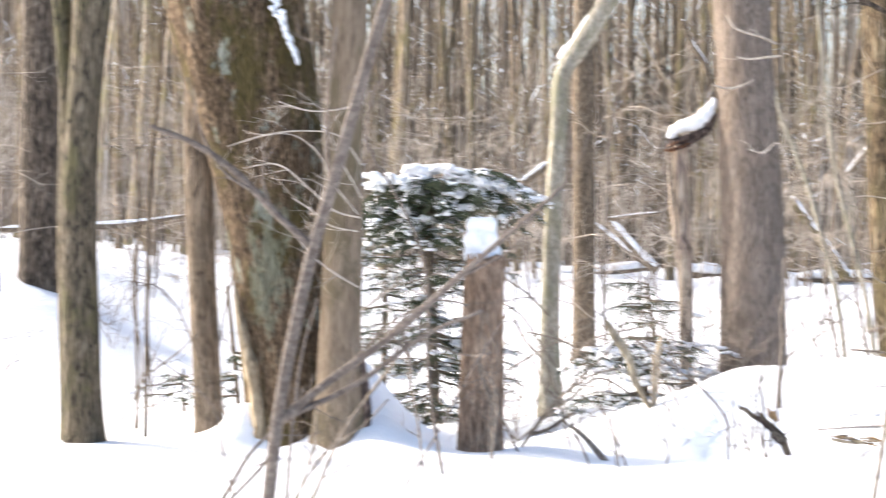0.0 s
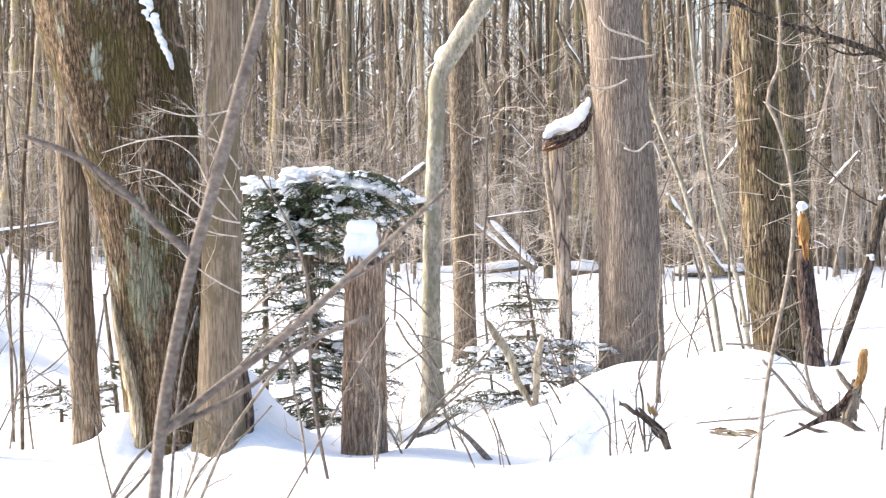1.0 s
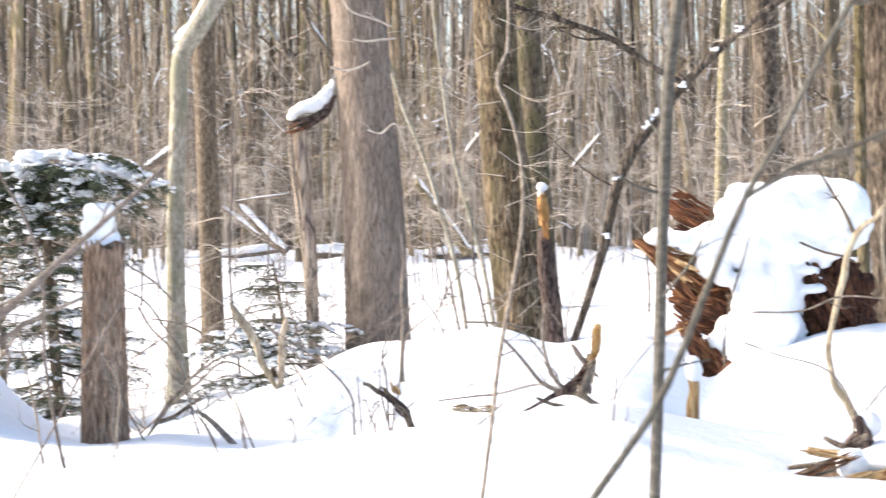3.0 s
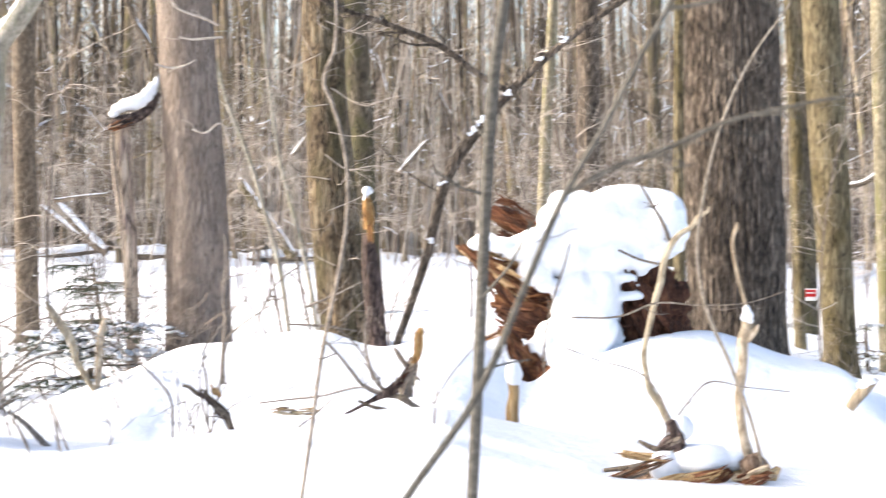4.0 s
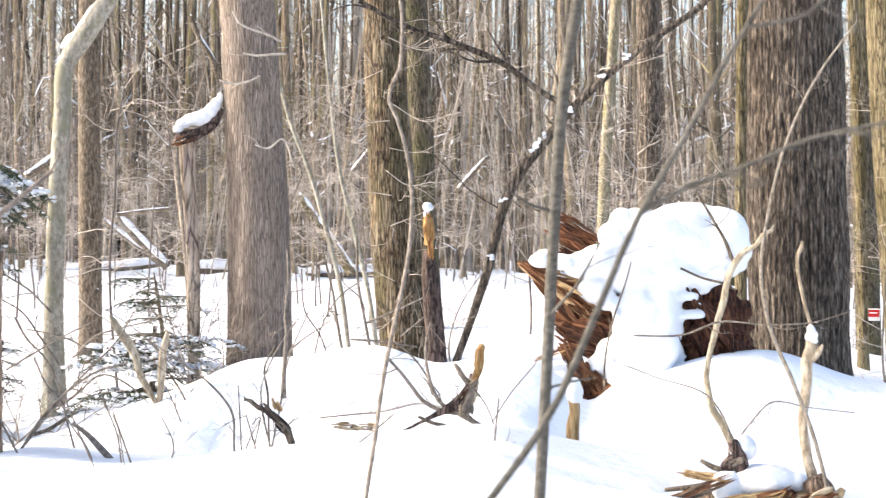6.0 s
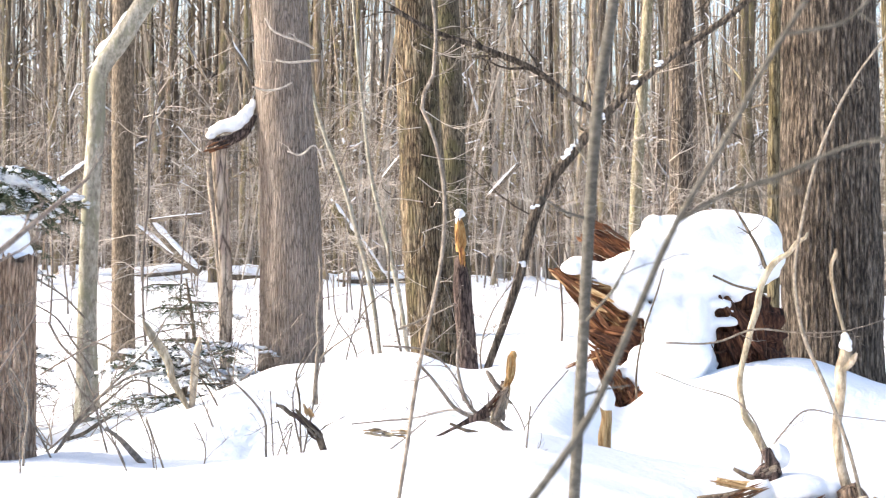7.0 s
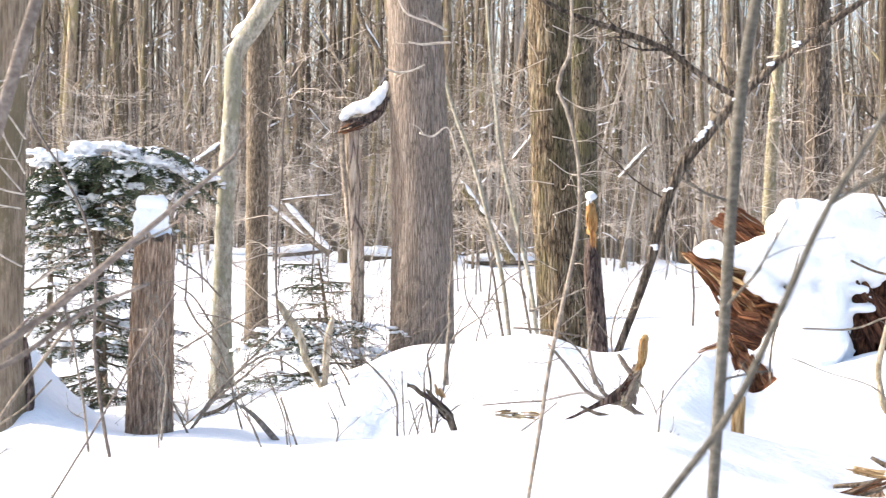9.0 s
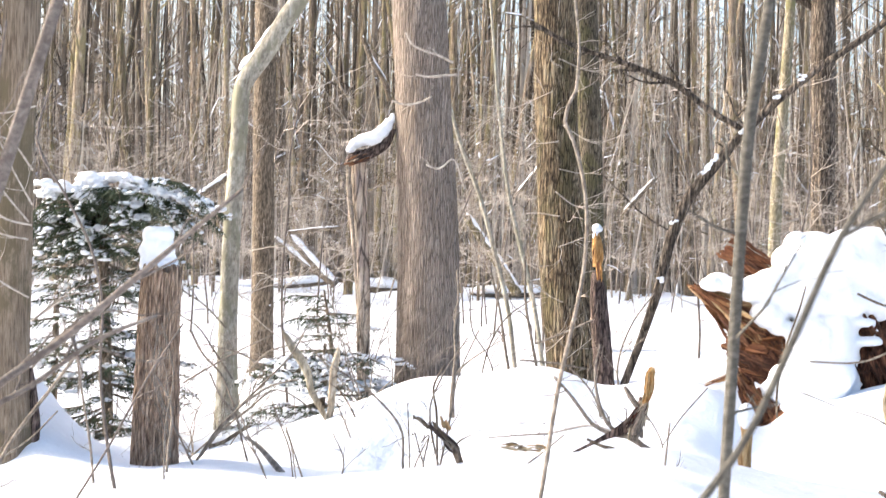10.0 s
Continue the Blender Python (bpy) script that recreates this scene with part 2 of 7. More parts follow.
WHITE_PAINT = bark("white_paint", (0.7, 0.7, 0.7), (0.76, 0.76, 0.76), (0.8, 0.8, 0.8), 30.0, 1.0, None, None, 0.0005)


# ---- builders ----
def mesh_object(name, verts, faces, mat, parent=None, label="", smooth=True):
    me = bpy.data.meshes.new(name)
    me.from_pydata([tuple(v) for v in verts], [], faces)
    if smooth:
        me.polygons.foreach_set("use_smooth", [True] * len(me.polygons))
    me.materials.append(mat)
    me.update()
    ob = new(name, me)
    if parent:
        ob.parent = parent
        ob.matrix_parent_inverse = parent.matrix_world.inverted()
    if label:
        tagged(ob, label)
    return ob


def spline(pts, n, low=None):
    """n points along a smooth curve through pts; every column is carried along. low: most of them below that length."""
    p = np.array(pts, float)
    if len(p) == 2:
        s = np.linspace(0, 1, n)[:, None]
        return p[0] * (1 - s) + p[1] * s
    seg = np.linalg.norm(np.diff(p[:, :3], axis=0), axis=1)
    k = np.concatenate([[0], np.cumsum(np.maximum(seg, 1e-6))])
    m = np.gradient(p, k, axis=0)
    q = np.linspace(0, k[-1], n)
    if low and low < k[-1]:
        q = np.concatenate([np.linspace(0, low, int(n * 0.8), endpoint=False), np.linspace(low, k[-1], n - int(n * 0.8))])
    i = np.clip(np.searchsorted(k, q, "right") - 1, 0, len(k) - 2)
    h = (k[i + 1] - k[i])[:, None]
    s = ((q - k[i]) / h[:, 0])[:, None]
    return ((2 * s**3 - 3 * s**2 + 1) * p[i] + (s**3 - 2 * s**2 + s) * h * m[i]
            + (-2 * s**3 + 3 * s**2) * p[i + 1] + (s**3 - s**2) * h * m[i + 1])


def waves(rng, theta, z, count, around, along):
    """Smooth closed noise round a stem."""
    out = np.zeros_like(theta + z)
    for _ in range(count):
        k = rng.integers(1, around + 1)
        out += np.sin(k * theta + rng.uniform(0.2, 1) * along * z + rng.uniform(0, 6.28)) / math.sqrt(k)
    return out / math.sqrt(count)


def tube(pts, segs=10, rings=12, seed=0, rough=0.0, furrow=0.0, ridges=24, flare=0.0, cap=True, low=None):
    """Swept stem through rows of x, y, z, radius. Returns verts, faces."""
    rng = np.random.default_rng(seed)
    c = spline(pts, rings, low)
    r = np.maximum(c[:, 3], 0.0008)
    t = np.gradient(c[:, :3], axis=0)
    t /= np.linalg.norm(t, axis=1)[:, None] + 1e-9
    up = np.array([0.0, 1.0, 0.0]) if abs(t[0, 1]) < 0.8 else np.array([1.0, 0.0, 0.0])
    th = np.linspace(0, 2 * math.pi, segs, endpoint=False)
    along = np.concatenate([[0], np.cumsum(np.linalg.norm(np.diff(c[:, :3], axis=0), axis=1))])
    T, Z = np.meshgrid(th, along)
    k = np.ones_like(T)
    if rough:
        k += rough * waves(rng, T, Z, 8, 5, 5.0)
    if furrow:
        warp = 0.9 * waves(rng, T, Z, 6, 3, 4.0) + 0.5 * waves(rng, T, Z, 5, 6, 14.0)
        v = np.abs(np.sin(0.5 * ridges * T + 1.0 * warp))
        w = np.abs(np.sin(0.5 * (ridges + 7) * T - 1.2 * warp + 1.0))
        k += furrow * (np.minimum(v, 0.6) / 0.6 * 0.6 + np.minimum(w, 0.6) / 0.6 * 0.4 - 0.7)
        k += furrow * 0.35 * waves(rng, T, Z, 6, ridges, 40.0)
    if flare:
        k += flare * np.exp(-Z / 0.22) * (0.6 + 0.5 * np.sin(4 * T + rng.uniform(0, 6)) + 0.25 * np.sin(7 * T + rng.uniform(0, 6)))
    verts = []
    for i in range(rings):
        a = np.cross(t[i], up)
        a /= np.linalg.norm(a) + 1e-9
        b = np.cross(a, t[i])
        up = b
        verts.append(c[i, :3] + (np.cos(th)[:, None] * a + np.sin(th)[:, None] * b) * (r[i] * k[i])[:, None])
    verts = np.concatenate(verts)
    faces = [(i * segs + j, i * segs + (j + 1) % segs, (i + 1) * segs + (j + 1) % segs, (i + 1) * segs + j)
             for i in range(rings - 1) for j in range(segs)]
    if cap:
        faces.append(tuple(range((rings - 1) * segs, rings * segs)))
        faces.append(tuple(range(segs - 1, -1, -1)))
    return verts, faces


def merge(pieces):
    vs, fs, n = [], [], 0
    for v, f in pieces:
        vs.append(np.asarray(v, float))
        fs += [tuple(i + n for i in q) for q in f]
        n += len(v)
    return np.concatenate(vs), fs


def rooted(rows, deep=0.15):
    """Carries a stem's foot down along its own lean until it is under the snow."""
    p = [list(q) for q in rows]
    a, b = np.array(p[0][:3]), np.array(p[1][:3])
    g = ground(a[0], a[1])
    if a[2] > g - 0.05:
        d = (b - a) / (np.linalg.norm(b - a) + 1e-9)
        if d[2] < 0.3:
            d = np.array([d[0] * 0.5, d[1] * 0.5, 0.6])
        f = a - d * (a[2] - g + deep) / d[2]
        p.insert(0, [f[0], f[1], min(f[2], ground(f[0], f[1]) - deep * 0.5), p[0][3] * 1.04])
    return p, g


def empty(name, at, label, category, group="", kind=""):
    ob = new(name)
    ob.matrix_world = Matrix.Translation(at)
    ob.empty_display_size = 0.1
    return tagged(ob, label, category, group, kind)


def blob(at, size, seed, lump=0.18, n=20, flat=0.35):
    """A soft lump of snow: rounded above, flatter below."""
    rng = np.random.default_rng(seed)
    th = np.linspace(0, 2 * math.pi, n, endpoint=False)
    ph = np.linspace(0.02, math.pi - 0.02, n // 2 + 2)
    T, P = np.meshgrid(th, ph)
    k = 1 + lump * (waves(rng, T, 2 * P, 6, 4, 2.0) * np.sin(P))
    x, y, z = np.sin(P) * np.cos(T) * k, np.sin(P) * np.sin(T) * k, np.cos(P) * k
    z = np.where(z < 0, z * flat, z)
    v = np.stack([x * size[0] + at[0], y * size[1] + at[1], z * size[2] + at[2]], -1).reshape(-1, 3)
    m = len(ph)
    f = [(i * n + j, (i + 1) * n + j, (i + 1) * n + (j + 1) % n, i * n + (j + 1) % n) for i in range(m - 1) for j in range(n)]
    f += [tuple(range(n)), tuple(range(m * n - 1, (m - 1) * n - 1, -1))]
    return v, f


def snow_ridge(pts, seed, lump=0.16, segs=14, rings=26):
    """Snow lying along a limb, through rows of x, y, z, half width."""
    rng = np.random.default_rng(seed)
    p = [list(q) for q in pts]
    v, f = tube(p, segs, rings, seed, lump)
    c = spline(p, rings)[:, :3].repeat(segs, 0)
    d = v - c
    along = np.linspace(0, 1, rings).repeat(segs)
    end = np.sqrt(np.clip(1 - (2 * along - 1) ** 8, 0.03, 1))
    d *= (end * (1 + 0.1 * np.sin(along * 9 + rng.uniform(0, 6)) + 0.07 * np.sin(along * 23 + rng.uniform(0, 6))))[:, None]
    d[:, 2] = np.where(d[:, 2] < 0, d[:, 2] * 0.35, d[:, 2] * 0.9)
    return c + d, f


def snow_thing(name, pieces, label, group=""):
    return tagged(mesh_object(name, *merge(pieces), SNOW), label, "snow", group)


def wander(start, way, length, r0, r1, rng, steps=5, bend=0.25, lift=0.0):
    """Rows for a crooked twig."""
    p, d = np.array(start, float), np.array(way, float)
    d /= np.linalg.norm(d)
    rows = [(*p, r0)]
    for i in range(steps):
        d = d + rng.normal(0, bend, 3) * 0.6 + np.array([0, 0, lift])
        d /= np.linalg.norm(d)
        p = p + d * length / steps
        rows.append((*p, r0 + (r1 - r0) * (i + 1) / steps))
    return rows


def spray(start, way, length, r0, rng, level=2, bend=0.22, lift=0.03, kids=6, segs=4):
    """A branch with its twigs, as pieces."""
    rows = wander(start, way, length, r0, r0 * 0.4, rng, 6, bend, lift)
    out = [tube(rows, segs, 6)]
    if level > 0:
        c = spline(rows, 20)
        for i in range(kids):
            k = int(rng.integers(5, 19))
            d = c[min(k + 1, 19), :3] - c[k - 1, :3]
            d /= np.linalg.norm(d) + 1e-9
            side = np.cross(d, rng.normal(0, 1, 3))
            side /= np.linalg.norm(side) + 1e-9
            side[2] = side[2] * 0.6 + 0.15
            out += spray(c[k, :3], d * 0.75 + side * rng.uniform(0.5, 1.1), length * rng.uniform(0.25, 0.55), max(c[k, 3] * 0.65, 0.0016),
                         rng, level - 1, bend * 1.1, lift, max(3, kids - 2), 3)
    return out


def tree(name, label, pts, mat, height, seed, segs=28, rough=0.03, furrow=0.0, ridges=20, flare=0.35, limbs=7, low=4.5, group="trees of the wood", twigs=0):
    """A bare tree: trunk through pts (x, y, z, radius), carried up to its height, with limbs above."""
    rng = np.random.default_rng(seed)
    p = [list(q) for q in pts]
    x, y, z, r = p[0]
    g = ground(x, y)
    d0 = (np.array(p[1][:3]) - np.array(p[0][:3]))
    if z > g - 0.1:
        s = (z - (g - 0.15)) / max(d0[2], 0.1)
        p.insert(0, [x - d0[0] * s, y - d0[1] * s, g - 0.15, r * 1.03])
    top = np.array(p[-1])
    up = top[:3] - np.array(p[-2][:3])
    up = up / np.linalg.norm(up)
    rest = height - top[2]
    kink = rng.normal(0, 0.03, (3, 3))
    for i in range(3):
        s = (i + 1) / 3
        q = top[:3] + (up + np.array([0, 0, 0.35 * s]) * 0.4 + kink[i]) * rest * s
        p.append([q[0], q[1], top[2] + rest * s, max(top[3] * (1 - 0.82 * s), 0.02)])
    root = empty(name, (p[0][0], p[0][1], g), label, "tree", group)
    rings = 300 if segs > 60 else 160 if segs > 40 else 80
    mesh_object("trunk", *tube(p, segs, rings, seed, rough, furrow, ridges, flare, True, 5.5), mat, root)
    c = spline(p, 60)
    for i in range(limbs):
        zz = low + (height - low) * (i + rng.uniform(0, 0.8)) / limbs
        k = int(np.argmin(abs(c[:, 2] - zz)))
        a = rng.uniform(0, 6.28)
        L = (height - zz) * 0.35 + 0.8
        mesh_object("limb", *merge(spray(c[k, :3], (math.cos(a), math.sin(a), rng.uniform(0.5, 1.2)), L, c[k, 3] * 0.45, rng, 2, 0.2, 0.06, 5, 6)), mat, root)
    for i in range(twigs):
        zz = rng.uniform(0.5, 4.2)
        k = int(np.argmin(abs(c[:, 2] - zz)))
        a = rng.uniform(0, 6.28)
        mesh_object("twig", *merge(spray(c[k, :3] + np.array([math.cos(a), math.sin(a), 0]) * c[k, 3] * 0.9, (math.cos(a), math.sin(a), rng.uniform(0, 0.4)), rng.uniform(0.4, 1.0), 0.0045, rng, 1, 0.4, 0.0, 4, 4)), BARK_TWIG, root)
    return root


# ---- ground under deep snow ----
FAN = (-0.75, -0.55, -0.415, -0.355, -0.315, -0.27, -0.245, -0.205, -0.15, -0.09, -0.05, -0.015, 0.02, 0.075, 0.112, 0.158, 0.19, 0.215, 0.237, 0.262, 0.3, 0.34, 0.404, 0.456, 0.491, 0.56, 0.75)
DEPTHS = (-5, 4, 7, 9, 10, 11, 12.2, 14, 17, 24, 38, 70, 200)
H_M5 = (0.00, 0.00, 0.00, 0.00, 0.00, 0.00, 0.00, 0.00, 0.00, 0.00, 0.00, 0.00, 0.00, 0.00, 0.00, 0.00, 0.00, 0.00, 0.00, 0.00, 0.00, 0.00, 0.00, 0.00, 0.00, 0.00, 0.00)
H_4 = (0.00, 0.00, 0.00, 0.00, 0.00, 0.00, 0.00, 0.00, 0.00, 0.00, 0.00, 0.00, 0.00, 0.00, 0.00, 0.00, 0.00, 0.00, 0.00, 0.00, 0.00, 0.00, 0.00, 0.00, 0.00, 0.00, 0.00)
H_7 = (0.05, 0.13, 0.15, 0.15, 0.15, 0.16, 0.16, 0.15, 0.15, 0.14, 0.16, 0.18, 0.20, 0.23, 0.25, 0.25, 0.21, 0.18, 0.15, 0.14, 0.12, 0.11, 0.10, 0.09, 0.07, 0.05, -0.04)
H_9 = (0.08, 0.21, 0.25, 0.25, 0.25, 0.25, 0.25, 0.25, 0.24, 0.22, 0.26, 0.29, 0.32, 0.37, 0.41, 0.41, 0.34, 0.29, 0.25, 0.22, 0.20, 0.18, 0.17, 0.15, 0.12, 0.07, -0.06)
H_10 = (0.11, 0.19, 0.17, 0.21, 0.31, 0.42, 0.28, 0.14, 0.18, 0.12, 0.16, 0.19, 0.22, 0.27, 0.31, 0.31, 0.24, 0.19, 0.15, 0.12, 0.10, 0.08, 0.07, 0.05, 0.02, 0.06, -0.08)
H_11 = (0.18, 0.17, 0.10, 0.17, 0.42, 0.64, 0.34, 0.02, 0.12, 0.35, 0.50, 0.65, 0.67, 0.74, 0.63, 0.68, 0.57, 0.35, 0.47, 0.56, 0.67, 0.72, 0.51, 0.35, 0.14, 0.04, -0.10)
H_12_2 = (0.18, 0.17, 0.10, 0.17, 0.12, 0.34, 0.04, 0.02, -0.12, 0.11, 0.26, 0.41, 0.43, 0.50, 0.39, 0.44, 0.33, 0.06, 0.18, 0.32, 0.43, 0.48, 0.27, 0.11, -0.10, 0.04, -0.10)
H_14 = (1.00, 0.74, 0.16, 0.01, -0.04, -0.10, -0.12, -0.10, -0.04, 0.08, 0.19, 0.30, 0.35, 0.36, 0.37, 0.37, 0.38, 0.37, 0.35, 0.33, 0.29, 0.25, 0.12, -0.12, -0.20, -0.20, 0.00)
H_17 = (1.50, 1.38, 0.56, 0.25, 0.18, 0.14, 0.12, 0.11, 0.13, 0.23, 0.30, 0.36, 0.38, 0.39, 0.39, 0.40, 0.40, 0.39, 0.39, 0.37, 0.32, 0.22, -0.02, -0.28, -0.35, -0.35, -0.10)
H_24 = (1.70, 1.46, 0.88, 0.68, 0.55, 0.49, 0.48, 0.46, 0.45, 0.45, 0.47, 0.49, 0.50, 0.50, 0.50, 0.50, 0.50, 0.49, 0.48, 0.45, 0.36, 0.22, -0.02, -0.20, -0.25, -0.25, -0.05)
H_38 = (1.90, 1.66, 1.28, 1.06, 0.91, 0.85, 0.85, 0.85, 0.84, 0.80, 0.78, 0.76, 0.73, 0.69, 0.67, 0.63, 0.61, 0.58, 0.56, 0.53, 0.48, 0.44, 0.36, 0.30, 0.26, 0.20, 0.20)
H_70 = (2.40, 2.08, 1.40, 0.99, 0.71, 0.56, 0.53, 0.47, 0.40, 0.32, 0.27, 0.22, 0.15, 0.01, -0.08, -0.20, -0.27, -0.33, -0.38, -0.43, -0.51, -0.59, -0.72, -0.83, -0.90, -1.00, -1.00)
H_200 = (3.00, 2.20, 1.66, 1.42, 1.26, 1.08, 0.98, 0.82, 0.60, 0.36, 0.20, 0.06, -0.05, -0.20, -0.30, -0.42, -0.51, -0.57, -0.63, -0.70, -0.80, -0.91, -1.08, -1.22, -1.31, -1.49, -2.00)
HEIGHTS = (H_M5, H_4, H_7, H_9, H_10, H_11, H_12_2, H_14, H_17, H_24, H_38, H_70, H_200)
DRIFTS = (
    (-0.27, 10.15, -0.13, 0.22, 0.25),
    (-0.55, 10.59, 0.08, 0.3, 0.3),
    (0.15, 10.2, -0.06, 0.12, 0.25),
    (0.71, 10.17, 0.07, 0.35, 0.25),
    (0.55, 9.88, -0.08, 0.25, 0.2),
    (1.29, 9.81, -0.07, 0.2, 0.25),
    (1.62, 10.08, 0.06, 0.3, 0.3),
    (2.56, 9.68, 0.08, 0.35, 0.3),
    (3.3, 9.67, 0.04, 0.5, 0.35),
    (3.02, 10.95, -0.03, 0.22, 0.5),
    (2.72, 10.9, 0.05, 0.14, 0.3),
    (-2.85, 9.5, -0.13, 0.32, 0.25),
    (-3.3, 9.6, -0.09, 0.3, 0.28),
    (-2.9, 9.1, -0.05, 0.9, 0.45),
    (5.2, 11.0, -0.17, 0.25, 0.7),
    (3.75, 10.8, -0.05, 0.5, 0.6),
    (4.3, 10.9, -0.035, 0.5, 0.6),
    (4.9, 10.8, 0.05, 0.25, 0.4),
    (2.08, 10.0, -0.06, 0.2, 0.3),
    (2.31, 8.09, -0.08, 0.2, 0.2),
    (-3.66, 10.08, 0.08, 0.25, 0.3),
    (-3.51, 9.85, 0.22, 0.17, 0.16),
    (-3.01, 9.44, 0.1, 0.14, 0.18),
)


def curve_eval(xs, ys, q):
    """Smooth curve through table points; ys may hold several rows."""
    xs, ys = np.asarray(xs, float), np.asarray(ys, float)
    m = np.gradient(ys, xs, axis=-1)
    q = np.clip(q, xs[0], xs[-1])
    i = np.clip(np.searchsorted(xs, q, "right") - 1, 0, len(xs) - 2)
    h = xs[i + 1] - xs[i]
    s = (q - xs[i]) / h
    return ((2 * s**3 - 3 * s**2 + 1) * ys[..., i] + (s**3 - 2 * s**2 + s) * h * m[..., i]
            + (-2 * s**3 + 3 * s**2) * ys[..., i + 1] + (s**3 - s**2) * h * m[..., i + 1])


def ground_grid(x, y):
    x, y = np.atleast_1d(np.asarray(x, float)), np.atleast_1d(np.asarray(y, float))
    u = x / np.maximum(y, 5.0)
    rows = curve_eval(FAN, np.array(HEIGHTS), u)
    d = np.clip(y, DEPTHS[0], DEPTHS[-1])
    i = np.clip(np.searchsorted(DEPTHS, d, "right") - 1, 0, len(DEPTHS) - 2)
    D = np.array(DEPTHS)
    n = np.arange(len(x))
    m = np.gradient(rows, D, axis=0)
    h = D[i + 1] - D[i]
    s = (d - D[i]) / h
    z = ((2 * s**3 - 3 * s**2 + 1) * rows[i, n] + (s**3 - 2 * s**2 + s) * h * m[i, n]
         + (-2 * s**3 + 3 * s**2) * rows[i + 1, n] + (s**3 - s**2) * h * m[i + 1, n])
    for bx, by, bh, sx, sy in DRIFTS:
        z = z + bh * np.exp(-(((x - bx) / sx) ** 2 + ((y - by) / sy) ** 2))
    far = np.clip((y - 13) / 12, 0, 1)
    z = z + far * (0.022 * np.sin(3.7 * x + 1.9 * y + 2 * np.sin(0.8 * y)) * np.sin(2.1 * y - 1.2 * x) + 0.03 * np.sin(0.6 * x - 1.4 * y))
    z = z + (0.006 + 0.05 * far) * (np.sin(1.7 * x + 0.6 * y) + np.sin(0.9 * y - 1.3 * x + 1.0) + 0.6 * np.sin(2.9 * x + 2.3 * y))
    z = z + 0.004 * np.sin(4.1 * x + 1.3 * np.sin(2 * y)) * np.sin(2.3 * y + 1.1 * np.sin(3 * x))
    return z


def ground(x, y):
    return float(ground_grid(x, y)[0])


def spaced(lo, hi, a, b, fine, grow):
    """Even steps from a to b, widening outside."""
    mid = list(np.arange(a, b, fine))
    out, s, v = [], fine, a
    while v > lo:
        s *= grow
        v -= s
        out.append(v)
    s, v, more = fine, mid[-1], []
    while v < hi:
        s *= grow
        v += s
        more.append(v)
    return np.array(out[::-1] + mid + more)


gx, gy = spaced(-400, 400, -8, 8, 0.05, 1.06), spaced(-200, 500, 7.5, 14.5, 0.05, 1.06)
GX, GY = np.meshgrid(gx, gy)
GZ = ground_grid(GX.ravel(), GY.ravel())
nx = len(gx)
snow_ground = mesh_object("ground", np.stack([GX.ravel(), GY.ravel(), GZ], -1),
                          [(i * nx + j, i * nx + j + 1, (i + 1) * nx + j + 1, (i + 1) * nx + j) for i in range(len(gy) - 1) for j in range(nx - 1)], SNOW)
tagged(snow_ground, "deep white drifted snow over the forest floor", "ground", "", "structure")


WOUND = bark("bare_inner_wood", (0.06, 0.03, 0.02), (0.17, 0.088, 0.056), (0.28, 0.16, 0.105), 24.0, 0.15, None, None, 0.02)


def sapling(name, label, pts, mat, seed, segs=9, twigs=0, rise=0.0, low=0.0, long=0.5, category="sapling", group="saplings", top=True):
    """A young thin stem that stands in the snow, with side twigs."""
    rng = np.random.default_rng(seed)
    p, g = rooted(pts)
    if rise:
        d = np.array(p[-1][:3]) - np.array(p[-2][:3])
        d = d / np.linalg.norm(d)
        a = np.array(p[-1])
        for s in (0.5, 1.0):
            q = a[:3] + (d + np.array([0, 0, 0.3])) * rise * s + rng.normal(0, 0.05, 3) * rise * 0.4
            p.append([*q, a[3] * (1 - 0.75 * s)])
    root = empty(name, (p[0][0], p[0][1], g), label, category, group)
    mesh_object("stem", *tube(p, segs, 60, seed, 0.04), mat, root)
    c = spline(p, 80)
    for i in range(twigs):
        zz = rng.uniform(max(low, g + 0.3), c[:, 2].max())
        k = int(np.argmin(abs(c[:, 2] - zz)))
        a = rng.uniform(0, 6.28)
        mesh_object("branch", *merge(spray(c[k, :3], (math.cos(a), math.sin(a), rng.uniform(0.1, 0.7)), long * rng.uniform(0.5, 1.3), max(min(c[k, 3] * 0.3, 0.008), 0.002), rng, 1, 0.3, 0.02, 4, 5)), mat, root)
    return root


def branch(parent, pts, mat, seed=0, twigs=0, long=0.3, name="branch", thin=1.0):
    """A side branch at its own run, with fine twigs."""
    rng = np.random.default_rng(seed)
    pts = [(*q[:3], q[3] * thin) for q in pts]
    pieces = [tube(pts, 7, 24, seed, 0.05)]
    c = spline(pts, 30)
    for i in range(twigs):
        k = int(rng.integers(4, 29))
        d = c[k, :3] - c[k - 1, :3]
        d /= np.linalg.norm(d) + 1e-9
        side = rng.normal(0, 1, 3)
        pieces += spray(c[k, :3], d + side * 0.6, long * rng.uniform(0.4, 1.2), max(c[k, 3] * 0.5, 0.0012), rng, 1, 0.3, 0.0, 3, 4)
    return mesh_object(name, *merge(pieces), mat, parent)


